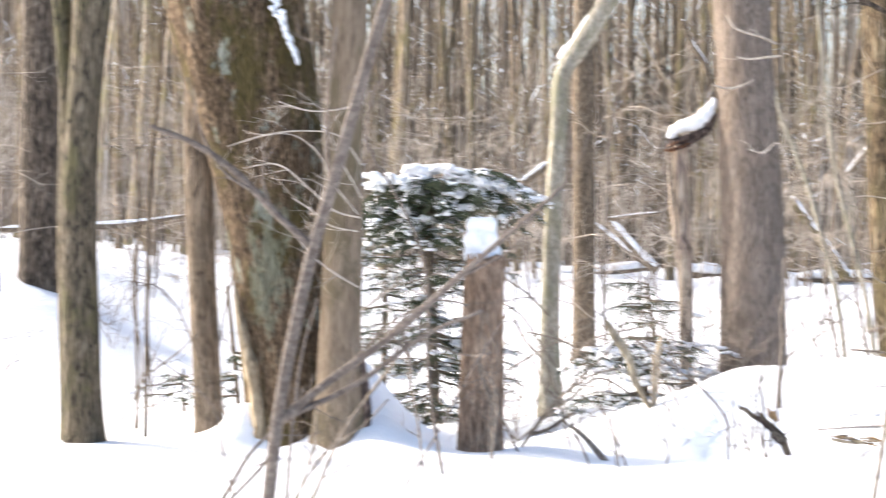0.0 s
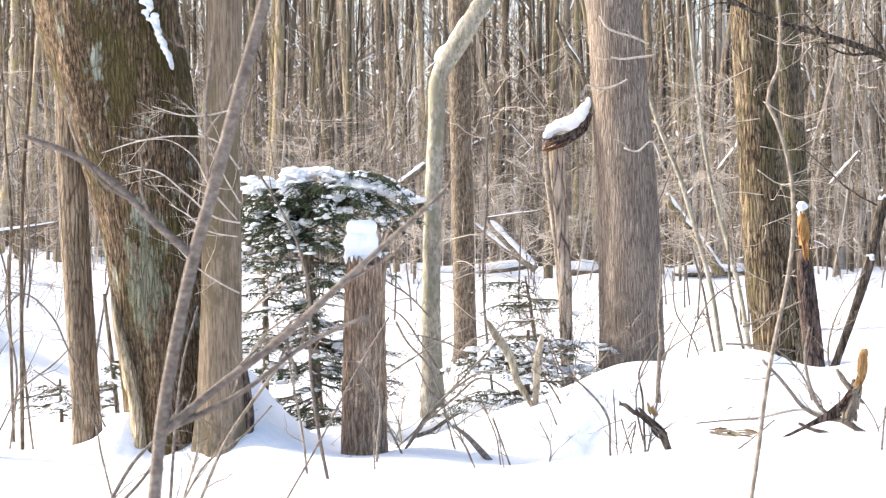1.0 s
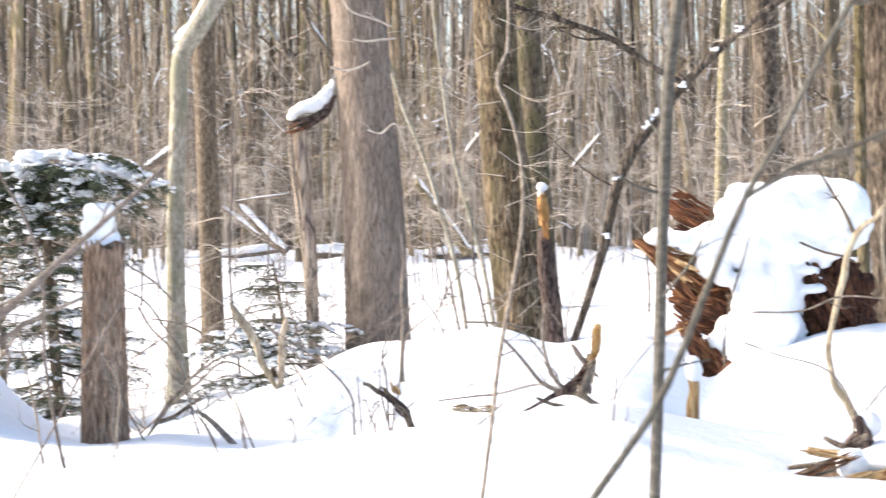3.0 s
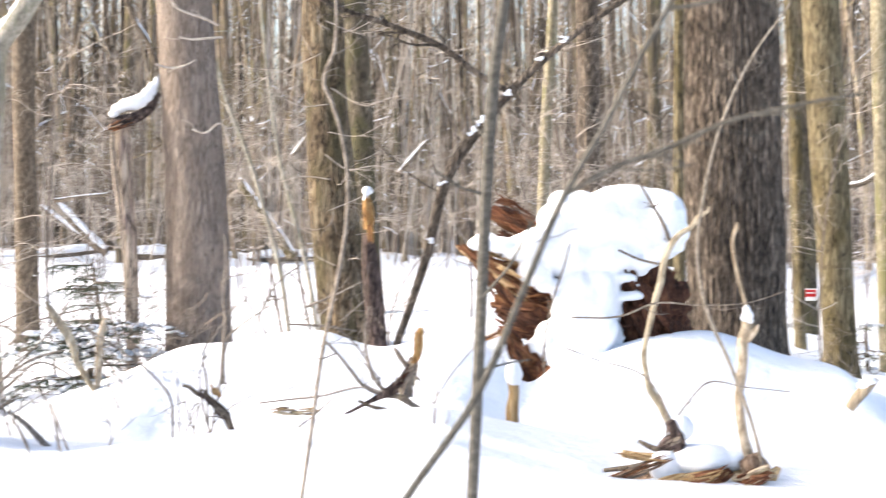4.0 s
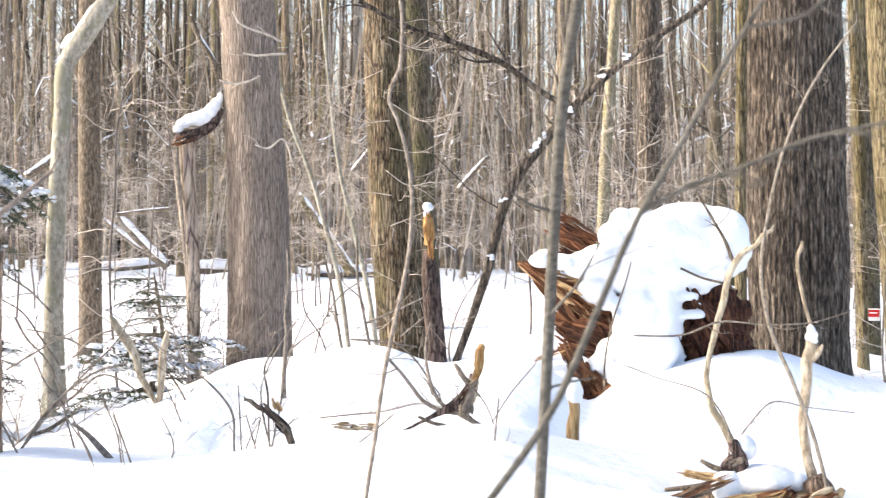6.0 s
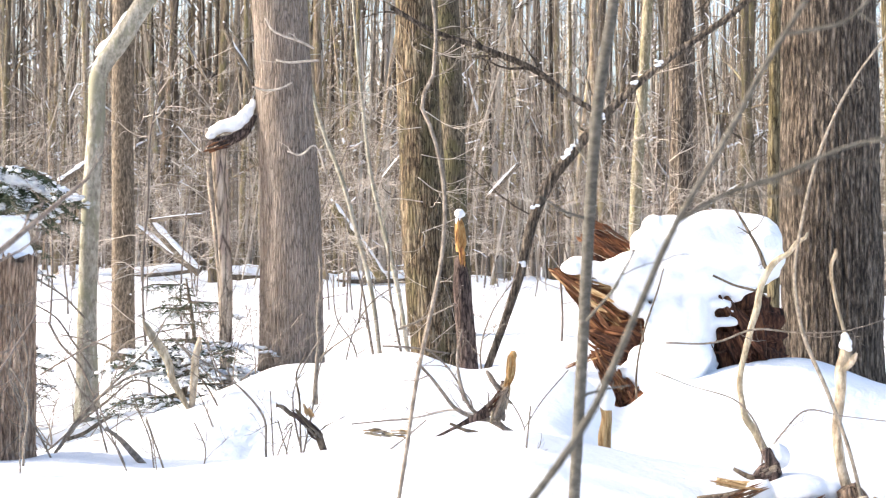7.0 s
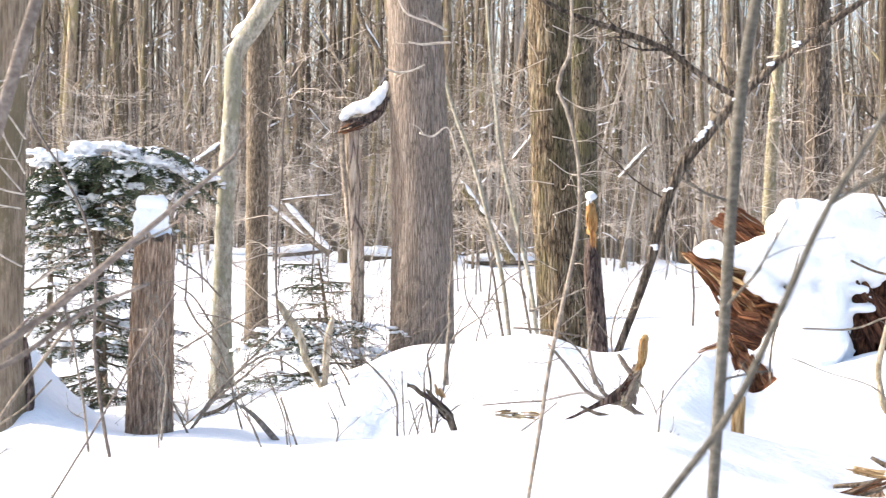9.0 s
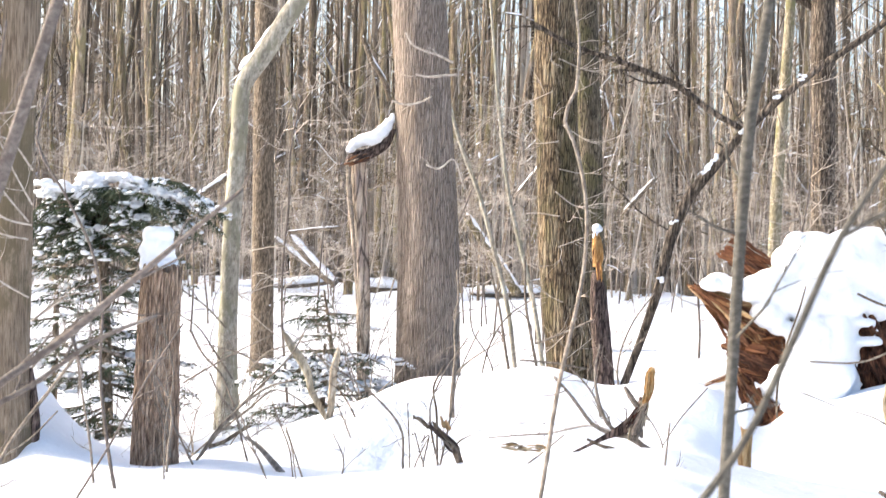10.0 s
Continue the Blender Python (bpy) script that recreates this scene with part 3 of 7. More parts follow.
# ---- standing trees round the clearing ----
tree('tree', 'dark brown trunk standing behind a snow hump', [(-8.23, 16.02, 1.27, 0.238), (-8.23, 16.02, 3.04, 0.225), (-8.22, 16.03, 4.35, 0.225)], BARK_DARK, 15, 11, furrow=0.05, ridges=18)
tree('tree', 'grey-green smooth forked trunk standing in the snow', [(-4.41, 9.21, 0.18, 0.123), (-4.44, 9.20, 0.91, 0.120), (-4.45, 9.19, 2.03, 0.116), (-4.42, 9.21, 2.60, 0.112), (-4.38, 9.23, 3.16, 0.120)], BARK_OLIVE, 13, 12, furrow=0.02, ridges=14)
tree('tree', 'slim grey-green trunk grown close beside another', [(-4.55, 9.31, 0.16, 0.078), (-4.59, 9.29, 1.66, 0.063), (-4.59, 9.29, 2.61, 0.059), (-4.63, 9.27, 3.17, 0.059)], BARK_OLIVE, 12, 13)
tree('tree', 'light brown trunk with shaggy bark', [(-3.91, 10.19, 0.12, 0.103), (-3.95, 10.17, 1.02, 0.099), (-3.99, 10.16, 1.96, 0.103), (-3.99, 10.15, 2.89, 0.103), (-3.98, 10.16, 3.30, 0.103)], BARK_SHAGGY, 13, 14, furrow=0.06, ridges=18)
tree('tree', 'huge leaning old trunk with mossy lichen-stained bark', [(-3.15, 10.13, 0.10, 0.411), (-3.25, 10.10, 0.80, 0.361), (-3.37, 10.06, 1.67, 0.357), (-3.50, 10.02, 2.47, 0.431), (-3.64, 9.97, 3.26, 0.481)], BARK_MOSSY, 14, 15, segs=120, furrow=0.05, ridges=44, rough=0.05, flare=0.15, low=6.5)
tree('tree', 'straight light brown trunk beside the leaning one', [(-2.80, 9.71, 0.14, 0.176), (-2.80, 9.71, 0.91, 0.141), (-2.79, 9.72, 1.67, 0.130), (-2.77, 9.72, 2.43, 0.122), (-2.75, 9.73, 3.19, 0.118)], BARK_TAN, 14, 16, segs=64, furrow=0.025, ridges=18, flare=0.25, low=6)
tree('tree', 'pale beech trunk bent sharply to one side', [(-1.94, 13.87, -0.10, 0.111), (-1.95, 13.87, 0.89, 0.090), (-1.93, 13.87, 1.73, 0.082), (-1.88, 13.88, 2.68, 0.079), (-1.84, 13.88, 3.16, 0.079), (-1.68, 13.90, 3.41, 0.090), (-1.52, 13.92, 3.68, 0.087), (-1.42, 13.93, 3.84, 0.085)], BARK_PALE, 11, 17, segs=24, rough=0.03, low=6, limbs=4)
tree('tree', 'brown rough trunk standing behind the bent beech', [(-1.98, 16.89, 0.41, 0.13), (-1.99, 16.89, 1.76, 0.122), (-2.0, 16.89, 3.05, 0.12), (-2.0, 16.89, 4.33, 0.12)], BARK_LIMB, 15, 18, furrow=0.05, ridges=16)
tree('tree', 'tall straight grey ash trunk with fine vertical ridges', [(-0.09, 13.00, 0.45, 0.284), (-0.10, 13.00, 1.70, 0.262), (-0.15, 13.00, 2.67, 0.244), (-0.21, 13.00, 3.65, 0.234)], BARK_GREY, 16, 19, segs=110, furrow=0.045, ridges=46, rough=0.015, flare=0.12, low=6.5)
tree('tree', 'mossy tan trunk with flaking bark and many twigs', [(1.37, 14.93, 0.37, 0.261), (1.27, 14.94, 1.25, 0.244), (1.18, 14.95, 2.53, 0.221), (1.12, 14.96, 3.92, 0.210)], BARK_PATCHY, 15, 20, segs=64, furrow=0.06, ridges=26, rough=0.05, twigs=30)
tree('tree', 'dull brown trunk partly hidden behind another', [(2.00, 18.89, 0.60, 0.170), (1.88, 18.90, 2.77, 0.170), (1.80, 18.91, 4.52, 0.170)], BARK_OLIVE, 15, 21, furrow=0.03)
tree('tree', 'massive dark oak trunk with deep furrowed bark', [(4.80, 13.16, 0.27, 0.462), (4.77, 13.17, 1.63, 0.446), (4.76, 13.18, 2.67, 0.425), (4.75, 13.19, 3.72, 0.408)], BARK_DARK, 17, 22, segs=150, furrow=0.085, ridges=38, rough=0.03, flare=0.06, low=7)
tree('tree', 'tan trunk with smooth lower bark and mossy seams', [(7.26, 16.49, -0.08, 0.191), (7.19, 16.52, 1.32, 0.204), (7.10, 16.56, 2.98, 0.218), (7.03, 16.59, 4.31, 0.211)], BARK_YELLOW, 16, 23, segs=48, furrow=0.03, ridges=18)
tree('tree', 'slender light trunk beside the red-tagged one', [(8.61, 18.08, -0.80, 0.113), (8.56, 18.10, 1.66, 0.121), (8.51, 18.12, 4.59, 0.129)], BARK_GREEN, 15, 24)
tree('tree', 'brown trunk carrying a small red sign', [(8.43, 20.34, -0.36, 0.175), (8.37, 20.36, 1.67, 0.175), (8.30, 20.39, 4.93, 0.158)], BARK_OLIVE, 15, 25)
tree('tree', 'pale trunk with flaking bark and a brown wound', [(4.03, 7.65, 0.03, 0.182), (4.05, 7.65, 0.65, 0.178), (4.02, 7.67, 1.45, 0.176), (3.95, 7.69, 2.2, 0.169), (3.89, 7.71, 2.84, 0.172)], BARK_FLAKY, 13, 26, segs=110, furrow=0.09, ridges=24, rough=0.04, low=6)
tree('tree', 'dark straight trunk in the middle distance', [(5.97, 23.26, 0.25, 0.191), (5.97, 23.26, 3.51, 0.182), (5.94, 23.26, 5.32, 0.182)], BARK_DARK, 15, 27)
tree('tree', 'pale green young trunk with smooth bark', [(4.78, 21.49, 0.36, 0.092), (4.87, 21.47, 2.94, 0.083), (4.99, 21.44, 5.01, 0.075)], BARK_GREEN, 13, 28, segs=14)

tree('tree', 'slim tan trunk standing close behind the oak', [(5.638, 17.500, 0.555, 0.0750), (5.627, 17.500, 2.348, 0.0700), (5.639, 17.500, 4.413, 0.0680)], BARK_YELLOW, 14, 29, segs=16)
tree('tree', 'slim tan trunk between the oak and a thicker one', [(7.578, 18.500, 0.478, 0.0700), (7.534, 18.500, 2.550, 0.0750), (7.420, 18.500, 4.616, 0.0700)], BARK_YELLOW, 14, 30, segs=16)

# ---- saplings and leaning limbs ----
sapling('sapling', 'grey young stem with banded bark close by', [(0.654, 3.506, 0.917, 0.0142), (0.672, 3.506, 1.267, 0.0142), (0.690, 3.500, 1.659, 0.0142), (0.707, 3.494, 1.902, 0.0142), (0.737, 3.488, 2.104, 0.0136)], BARK_OLIVE_STEM, 31, twigs=7, rise=2.0, low=1.0, long=0.28)
sapling('sapling', 'crooked thin grey-brown sapling', [(0.415, 6.200, 0.515, 0.0095), (0.447, 6.200, 0.727, 0.0092), (0.475, 6.200, 0.935, 0.0090), (0.499, 6.200, 1.073, 0.0090), (0.549, 6.200, 1.303, 0.0088), (0.580, 6.200, 1.463, 0.0085), (0.596, 6.200, 1.624, 0.0085), (0.591, 6.200, 1.807, 0.0080), (0.566, 6.200, 1.945, 0.0080), (0.534, 6.200, 2.049, 0.0080), (0.494, 6.200, 2.163, 0.0085), (0.533, 6.200, 2.222, 0.0075), (0.551, 6.200, 2.336, 0.0070), (0.552, 6.200, 2.473, 0.0060), (0.538, 6.200, 2.589, 0.0060)], BARK_STICK, 32, twigs=3, rise=1.5, low=2.2)
near_stem = \
sapling('sapling', 'very thin leaning stem close to the viewer', [(0.338, 2.181, 1.156, 0.0061), (0.425, 2.167, 1.282, 0.0061), (0.495, 2.154, 1.440, 0.0054), (0.552, 2.141, 1.577, 0.0050), (0.621, 2.124, 1.701, 0.0043), (0.679, 2.108, 1.816, 0.0039), (0.720, 2.095, 1.885, 0.0036)], BARK_OLIVE_STEM, 33, rise=0.8)
branch(near_stem, [(0.556, 2.140, 1.583, 0.0037), (0.621, 2.124, 1.621, 0.0037), (0.700, 2.101, 1.651, 0.0037), (0.781, 2.074, 1.688, 0.0033), (0.864, 2.043, 1.708, 0.0029), (0.952, 2.006, 1.724, 0.0021)], BARK_OLIVE_STEM, seed=1, twigs=5, long=0.12)
branch(near_stem, [(0.700, 2.101, 1.853, 0.0033), (0.743, 2.087, 1.859, 0.0033), (0.785, 2.073, 1.871, 0.0033), (0.812, 2.063, 1.899, 0.0033)], BARK_OLIVE_STEM, seed=2, twigs=1, long=0.1)
left_stem = \
sapling('sapling', 'slim curving stem with rough banded bark', [(-1.178, 3.415, 0.968, 0.0158), (-1.160, 3.421, 1.142, 0.0158), (-1.123, 3.433, 1.355, 0.0158), (-1.083, 3.445, 1.542, 0.0158), (-1.038, 3.458, 1.703, 0.0158), (-0.991, 3.472, 1.878, 0.0158), (-0.950, 3.482, 2.026, 0.0152), (-0.912, 3.492, 2.161, 0.0146)], BARK_STEM, 34, rise=1.5)
branch(left_stem, [(-1.091, 3.443, 1.558, 0.0102), (-1.166, 3.419, 1.630, 0.0095), (-1.257, 3.387, 1.728, 0.0088), (-1.341, 3.356, 1.791, 0.0075), (-1.446, 3.313, 1.836, 0.0054)], BARK_STEM, seed=3, twigs=4, long=0.2)
branch(left_stem, [(-1.160, 3.421, 1.128, 0.0123), (-1.038, 3.458, 1.232, 0.0102), (-0.908, 3.493, 1.330, 0.0095), (-0.761, 3.527, 1.462, 0.0088), (-0.626, 3.552, 1.583, 0.0068), (-0.490, 3.572, 1.703, 0.0048)], BARK_STEM, seed=4, twigs=6, long=0.2)
branch(left_stem, [(-1.153, 3.423, 1.135, 0.0082), (-0.987, 3.473, 1.217, 0.0068), (-0.803, 3.518, 1.348, 0.0054), (-0.682, 3.542, 1.400, 0.0041)], BARK_STEM, seed=5, twigs=5, long=0.2)
branch(left_stem, [(-1.005, 3.468, 1.824, 0.0061), (-1.038, 3.458, 1.716, 0.0048), (-1.049, 3.455, 1.891, 0.0041), (-1.030, 3.461, 2.079, 0.0027)], BARK_STEM, seed=6, twigs=2, long=0.2)
sapling('fallen_limb', 'dark leaning dead limb with bits of snow', [(1.66, 12.90, 0.63, 0.034), (1.77, 12.89, 0.94, 0.036), (1.89, 12.87, 1.34, 0.042), (2.01, 12.85, 1.83, 0.047), (2.14, 12.83, 2.12, 0.051), (2.33, 12.80, 2.37, 0.047), (2.55, 12.76, 2.64, 0.040), (2.89, 12.69, 2.98, 0.034), (3.22, 12.61, 3.25, 0.030), (3.65, 12.49, 3.56, 0.027), (3.97, 12.39, 3.87, 0.023)], BARK_DARK, 35, twigs=3, long=0.8, low=0.8, category='branch', group='')
branch(bpy.data.objects["fallen_limb"], [(2.65, 12.74, 2.66, 0.025), (2.31, 12.80, 2.86, 0.027), (2.02, 12.85, 3.08, 0.027), (1.58, 12.91, 3.27, 0.025), (1.10, 12.96, 3.44, 0.022), (0.76, 12.98, 3.63, 0.020)], BARK_DARK, seed=7, twigs=6, long=0.6)
sapling('sapling', 'thin dark stem among the trunks', [(-4.37, 10.11, 0.09, 0.016), (-4.36, 10.11, 1.26, 0.014), (-4.34, 10.12, 2.08, 0.014), (-4.28, 10.15, 2.90, 0.014), (-4.26, 10.15, 3.30, 0.013)], BARK_LIMB, 36, twigs=4, rise=2, low=1)
sapling('sapling', 'thin dark stem among the trunks', [(-4.83, 11.00, 0.70, 0.012), (-4.84, 11.00, 1.31, 0.012), (-4.82, 11.01, 1.75, 0.012), (-4.85, 10.99, 2.40, 0.010)], BARK_LIMB, 37, twigs=2, rise=2, low=1)
sapling('sapling', 'slender pale young stem', [(0.84, 15.98, 0.34, 0.026), (0.74, 15.99, 1.06, 0.026), (0.59, 15.99, 1.66, 0.026), (0.42, 16.00, 2.25, 0.023), (0.21, 16.00, 2.79, 0.021)], BARK_PALE, 38, twigs=5, rise=2, low=1.2)
sapling('sapling', 'slender pale young stem', [(1.17, 16.46, 0.36, 0.027), (1.06, 16.47, 1.04, 0.027), (0.91, 16.48, 1.66, 0.027), (0.76, 16.48, 2.28, 0.021), (0.64, 16.49, 3.20, 0.019)], BARK_PALE, 39, twigs=5, rise=2, low=1.2)
sapling('sapling', 'broken crooked sapling with peeled pale bark', [(2.69, 8.18, 0.20, 0.019), (2.65, 8.19, 0.33, 0.024), (2.60, 8.21, 0.42, 0.024), (2.55, 8.22, 0.52, 0.023), (2.50, 8.24, 0.60, 0.022), (2.48, 8.24, 0.69, 0.017), (2.47, 8.25, 0.77, 0.018), (2.48, 8.24, 0.89, 0.016), (2.51, 8.24, 1.01, 0.018), (2.53, 8.23, 1.11, 0.018), (2.56, 8.22, 1.22, 0.020), (2.57, 8.22, 1.29, 0.018), (2.59, 8.21, 1.37, 0.020), (2.62, 8.20, 1.43, 0.019), (2.67, 8.19, 1.49, 0.017), (2.72, 8.17, 1.52, 0.014), (2.77, 8.15, 1.59, 0.013), (2.81, 8.14, 1.61, 0.010), (2.82, 8.14, 1.64, 0.005)], WOOD_PALE, 40, segs=14, category='sapling')
sapling('sapling', 'long thin arching whip of a stem', [(3.01, 7.75, 0.14, 0.011), (2.93, 7.78, 0.48, 0.011), (2.83, 7.82, 0.77, 0.011), (2.70, 7.86, 1.10, 0.011), (2.66, 7.88, 1.38, 0.009), (2.70, 7.87, 1.72, 0.009), (2.76, 7.84, 2.01, 0.008), (2.93, 7.78, 2.43, 0.007), (3.13, 7.71, 2.73, 0.005)], BARK_WHIP, 41, twigs=3, long=0.4, low=2)
stub = \
sapling('snag', 'broken pale stub capped with snow', [(3.10, 7.93, 0.07, 0.047), (3.05, 7.95, 0.14, 0.037), (3.00, 7.97, 0.23, 0.032), (2.97, 7.98, 0.33, 0.029), (2.95, 7.98, 0.44, 0.029), (2.94, 7.99, 0.56, 0.025), (2.95, 7.98, 0.68, 0.028), (2.96, 7.98, 0.79, 0.029), (2.96, 7.98, 0.89, 0.033), (2.98, 7.97, 0.95, 0.036), (2.98, 7.97, 1.01, 0.028)], WOOD_PALE, 42, segs=16, category='stump')
branch(stub, [(2.97, 7.95, 0.89, 0.019), (3.01, 7.94, 0.94, 0.021), (3.03, 7.93, 0.98, 0.008)], WOOD_PALE, seed=44, name='splinter')
branch(stub, [(2.99, 7.97, 0.98, 0.010), (2.98, 7.97, 1.06, 0.010), (2.96, 7.98, 1.15, 0.010), (2.94, 7.99, 1.23, 0.010), (2.92, 7.99, 1.32, 0.010), (2.91, 8.00, 1.39, 0.010), (2.91, 8.00, 1.47, 0.011), (2.93, 7.99, 1.53, 0.011), (2.93, 7.99, 1.55, 0.006)], WOOD_PALE, seed=43, name='twig')

# ---- stumps and snags ----

def snag(name, label, pts, mat, seed, segs=26, furrow=0.05, tip=None, category="stump", jag=0.12, foot=True):
    """A broken stem with a splintered top."""
    rng = np.random.default_rng(seed)
    p, g = rooted(pts) if foot else ([list(q) for q in pts], pts[0][2])
    root = empty(name, (p[0][0], p[0][1], g), label, category)
    v, f = tube(p, segs, 60, seed, 0.05 if p[0][3] > 0.1 else 0.13, furrow, 16, 0.1)
    n = len(v)
    # splintered rim
    tall = rng.uniform(-1, 1, segs)
    tall = (tall + np.roll(tall, 1)) * jag * p[-1][3] * 2
    v[n - segs:, 2] += tall
    body = mesh_object("trunk", v, f, mat, root)
    tip = (WOOD_SPLIT if mat == WOOD_GREY and p[-1][3] < 0.05 else None) if tip is None else tip
    if tip:
        for _ in range(3):
            at = (p[-1][0] + rng.normal(0, 0.4) * p[-1][3], p[-1][1] + rng.normal(0, 0.4) * p[-1][3], p[-1][2] - 0.08)
            mesh_object("splinter", *tube(wander(at, (rng.normal(0, 0.12), rng.normal(0, 0.12), 1), rng.uniform(0.09, 0.13), p[-1][3] * 0.6, 0.006, rng, 4, 0.1), 7, 8, 3, 0.1, 0.1, 4), tip, body)
    return root


def torn(parent, ends, count, reach, mats, seed, name="splinter"):
    """A bundle of angular torn splinters between two ends (x, y, z, radius), each along its own grain."""
    rng = np.random.default_rng(seed)
    a, b = np.array(ends[0], float), np.array(ends[1], float)
    axis = b[:3] - a[:3]
    L = np.linalg.norm(axis)
    axis /= L
    u = np.cross(axis, (0.0, 1.0, 0.0))
    u /= np.linalg.norm(u) + 1e-9
    w = np.cross(u, axis)
    for i in range(int(count * 1.5)):
        s0 = rng.uniform(-0.08, 1 - reach * 0.8)
        ln = reach * rng.uniform(0.6, 1.35)
        s1 = min(s0 + ln, 1.06 + rng.uniform(-0.08, 0.06))
        th, rr = rng.uniform(0, 6.28), math.sqrt(rng.uniform(0, 1)) * 0.85
        off = u * math.cos(th) * rr + w * math.sin(th) * rr
        r0, r1 = a[3] + (b[3] - a[3]) * s0, a[3] + (b[3] - a[3]) * s1
        p = a[:3] + axis * L * s0 + off * r0
        q = a[:3] + axis * L * s1 + off * r1 * rng.uniform(0.7, 1.15) + (u * rng.normal(0, 0.32) + w * rng.normal(0, 0.32)) * r1
        z = Vector(q - p)
        n, h = 6, z.length
        thick = max(r0, r1) * rng.uniform(0.08, 0.24)
        wide = rng.uniform(0.9, 2.2)
        ang = np.sort(rng.uniform(0, 6.28, n) * 0.25 + np.arange(n) * 6.28 / n * 0.9)
        vs = []
        for j, (f, k) in enumerate(((0.0, 0.35), (0.1, 0.9), (0.4, 1.0), (0.75, 0.85), (1.0, 0.25))):
            c = rng.normal(0, 0.12, 2) * thick
            for g in ang:
                rad = thick * k * rng.uniform(0.75, 1.2)
                vs.append((c[0] + math.cos(g) * rad * wide, c[1] + math.sin(g) * rad, h * (f + (rng.uniform(-0.06, 0.06) if j in (0, 4) else 0))))
        fs = [(j * n + k, j * n + (k + 1) % n, (j + 1) * n + (k + 1) % n, (j + 1) * n + k) for j in range(4) for k in range(n)]
        fs += [tuple(range(n - 1, -1, -1)), tuple(range(4 * n, 5 * n))]
        ob = mesh_object(name, vs, fs, mats[int(rng.integers(0, len(mats)))], None, "", False)
        ob.matrix_world = Matrix.Translation(Vector(p)) @ z.to_track_quat("Z", "Y").to_matrix().to_4x4() @ Matrix.Rotation(rng.uniform(0, 3.14), 4, "Z")
        ob.parent = parent
        ob.matrix_parent_inverse = parent.matrix_world.inverted()


snag('stump', 'tall broken brown stump with ridged bark', [(-1.91, 10.13, 0.08, 0.152), (-1.91, 10.13, 0.53, 0.152), (-1.90, 10.13, 1.07, 0.144), (-1.88, 10.13, 1.46, 0.136)], BARK_BROWN, 51, 72, 0.07)
dead_snag = snag('snag', 'dead snag with a bare peeled stem', [(-0.64, 12.99, 0.38, 0.054), (-0.65, 12.99, 0.72, 0.054), (-0.66, 12.99, 1.12, 0.061), (-0.68, 12.98, 1.56, 0.071), (-0.71, 12.98, 1.90, 0.081), (-0.73, 12.98, 2.20, 0.088), (-0.74, 12.98, 2.40, 0.084)], BARK_SNAG, 52, 40, 0.08)
mesh_object("bark_strip", *tube([(-0.80, 12.86, 2.38, 0.019), (-0.79, 12.86, 2.19, 0.022), (-0.77, 12.86, 1.97, 0.019), (-0.74, 12.86, 1.71, 0.012), (-0.72, 12.86, 1.44, 0.007), (-0.71, 12.86, 1.32, 0.002)], 16, 60, 521, 0.18, 0.3, 7), BARK_STICK, dead_snag, "dark old bark left along one side")
orange_snag = snag('snag', 'rotten dark snag with an orange broken top', [(1.56, 13.91, 0.37, 0.095), (1.52, 13.91, 0.86, 0.085), (1.49, 13.92, 1.17, 0.082), (1.48, 13.92, 1.32, 0.069), (1.47, 13.92, 1.45, 0.048)], BARK_ROT, 53, 30, 0.09, tip=0)
mesh_object("broken_top", *tube([(1.47, 13.89, 1.50, 0.037), (1.48, 13.89, 1.59, 0.050), (1.47, 13.89, 1.68, 0.050), (1.46, 13.89, 1.76, 0.040), (1.45, 13.89, 1.82, 0.024)], 14, 30, 541, 0.14, 0.25, 6), WOOD_ORANGE, orange_snag, "orange rotten broken wood")
torn(orange_snag, [(1.47, 13.85, 1.35, 0.058), (1.45, 13.85, 1.76, 0.042)], 10, 0.4, (WOOD_ORANGE, SLAB), 54)
snag('snag', 'slanted splintered grey branch stub', [(-0.78, 10.77, 0.35, 0.014), (-0.84, 10.77, 0.46, 0.020), (-0.91, 10.76, 0.59, 0.022), (-0.94, 10.76, 0.71, 0.025), (-0.99, 10.76, 0.81, 0.029), (-1.06, 10.75, 0.91, 0.027), (-1.10, 10.75, 0.98, 0.018), (-1.12, 10.75, 1.01, 0.008)], WOOD_PALE, 55, 20, 0.12, tip=0, jag=0.5)
snag('snag', 'short upright splintered stub', [(-0.77, 10.78, 0.47, 0.022), (-0.76, 10.78, 0.61, 0.027), (-0.75, 10.78, 0.75, 0.027), (-0.73, 10.78, 0.84, 0.022), (-0.72, 10.78, 0.89, 0.012)], WOOD_PALE, 56, 20, 0.12, tip=0, jag=0.6)
rot_stub = snag('snag', 'short dark stub with a broken orange end', [(1.07, 9.54, 0.43, 0.018), (1.17, 9.53, 0.48, 0.033), (1.25, 9.52, 0.54, 0.042), (1.29, 9.52, 0.63, 0.025), (1.30, 9.52, 0.69, 0.016)], BARK_ROT, 57, 20, 0.15, tip=0)
torn(rot_stub, [(1.24, 9.42, 0.44, 0.057), (1.31, 9.41, 0.71, 0.036)], 20, 0.5, (WOOD_PALE, BARK_STICK, WOOD_GREY), 571)
torn(rot_stub, [(1.2, 9.42, 0.5, 0.03), (1.3, 9.40, 0.68, 0.045)], 12, 0.5, (BARK_ROT, ROOT_RED, BARK_STICK), 573)
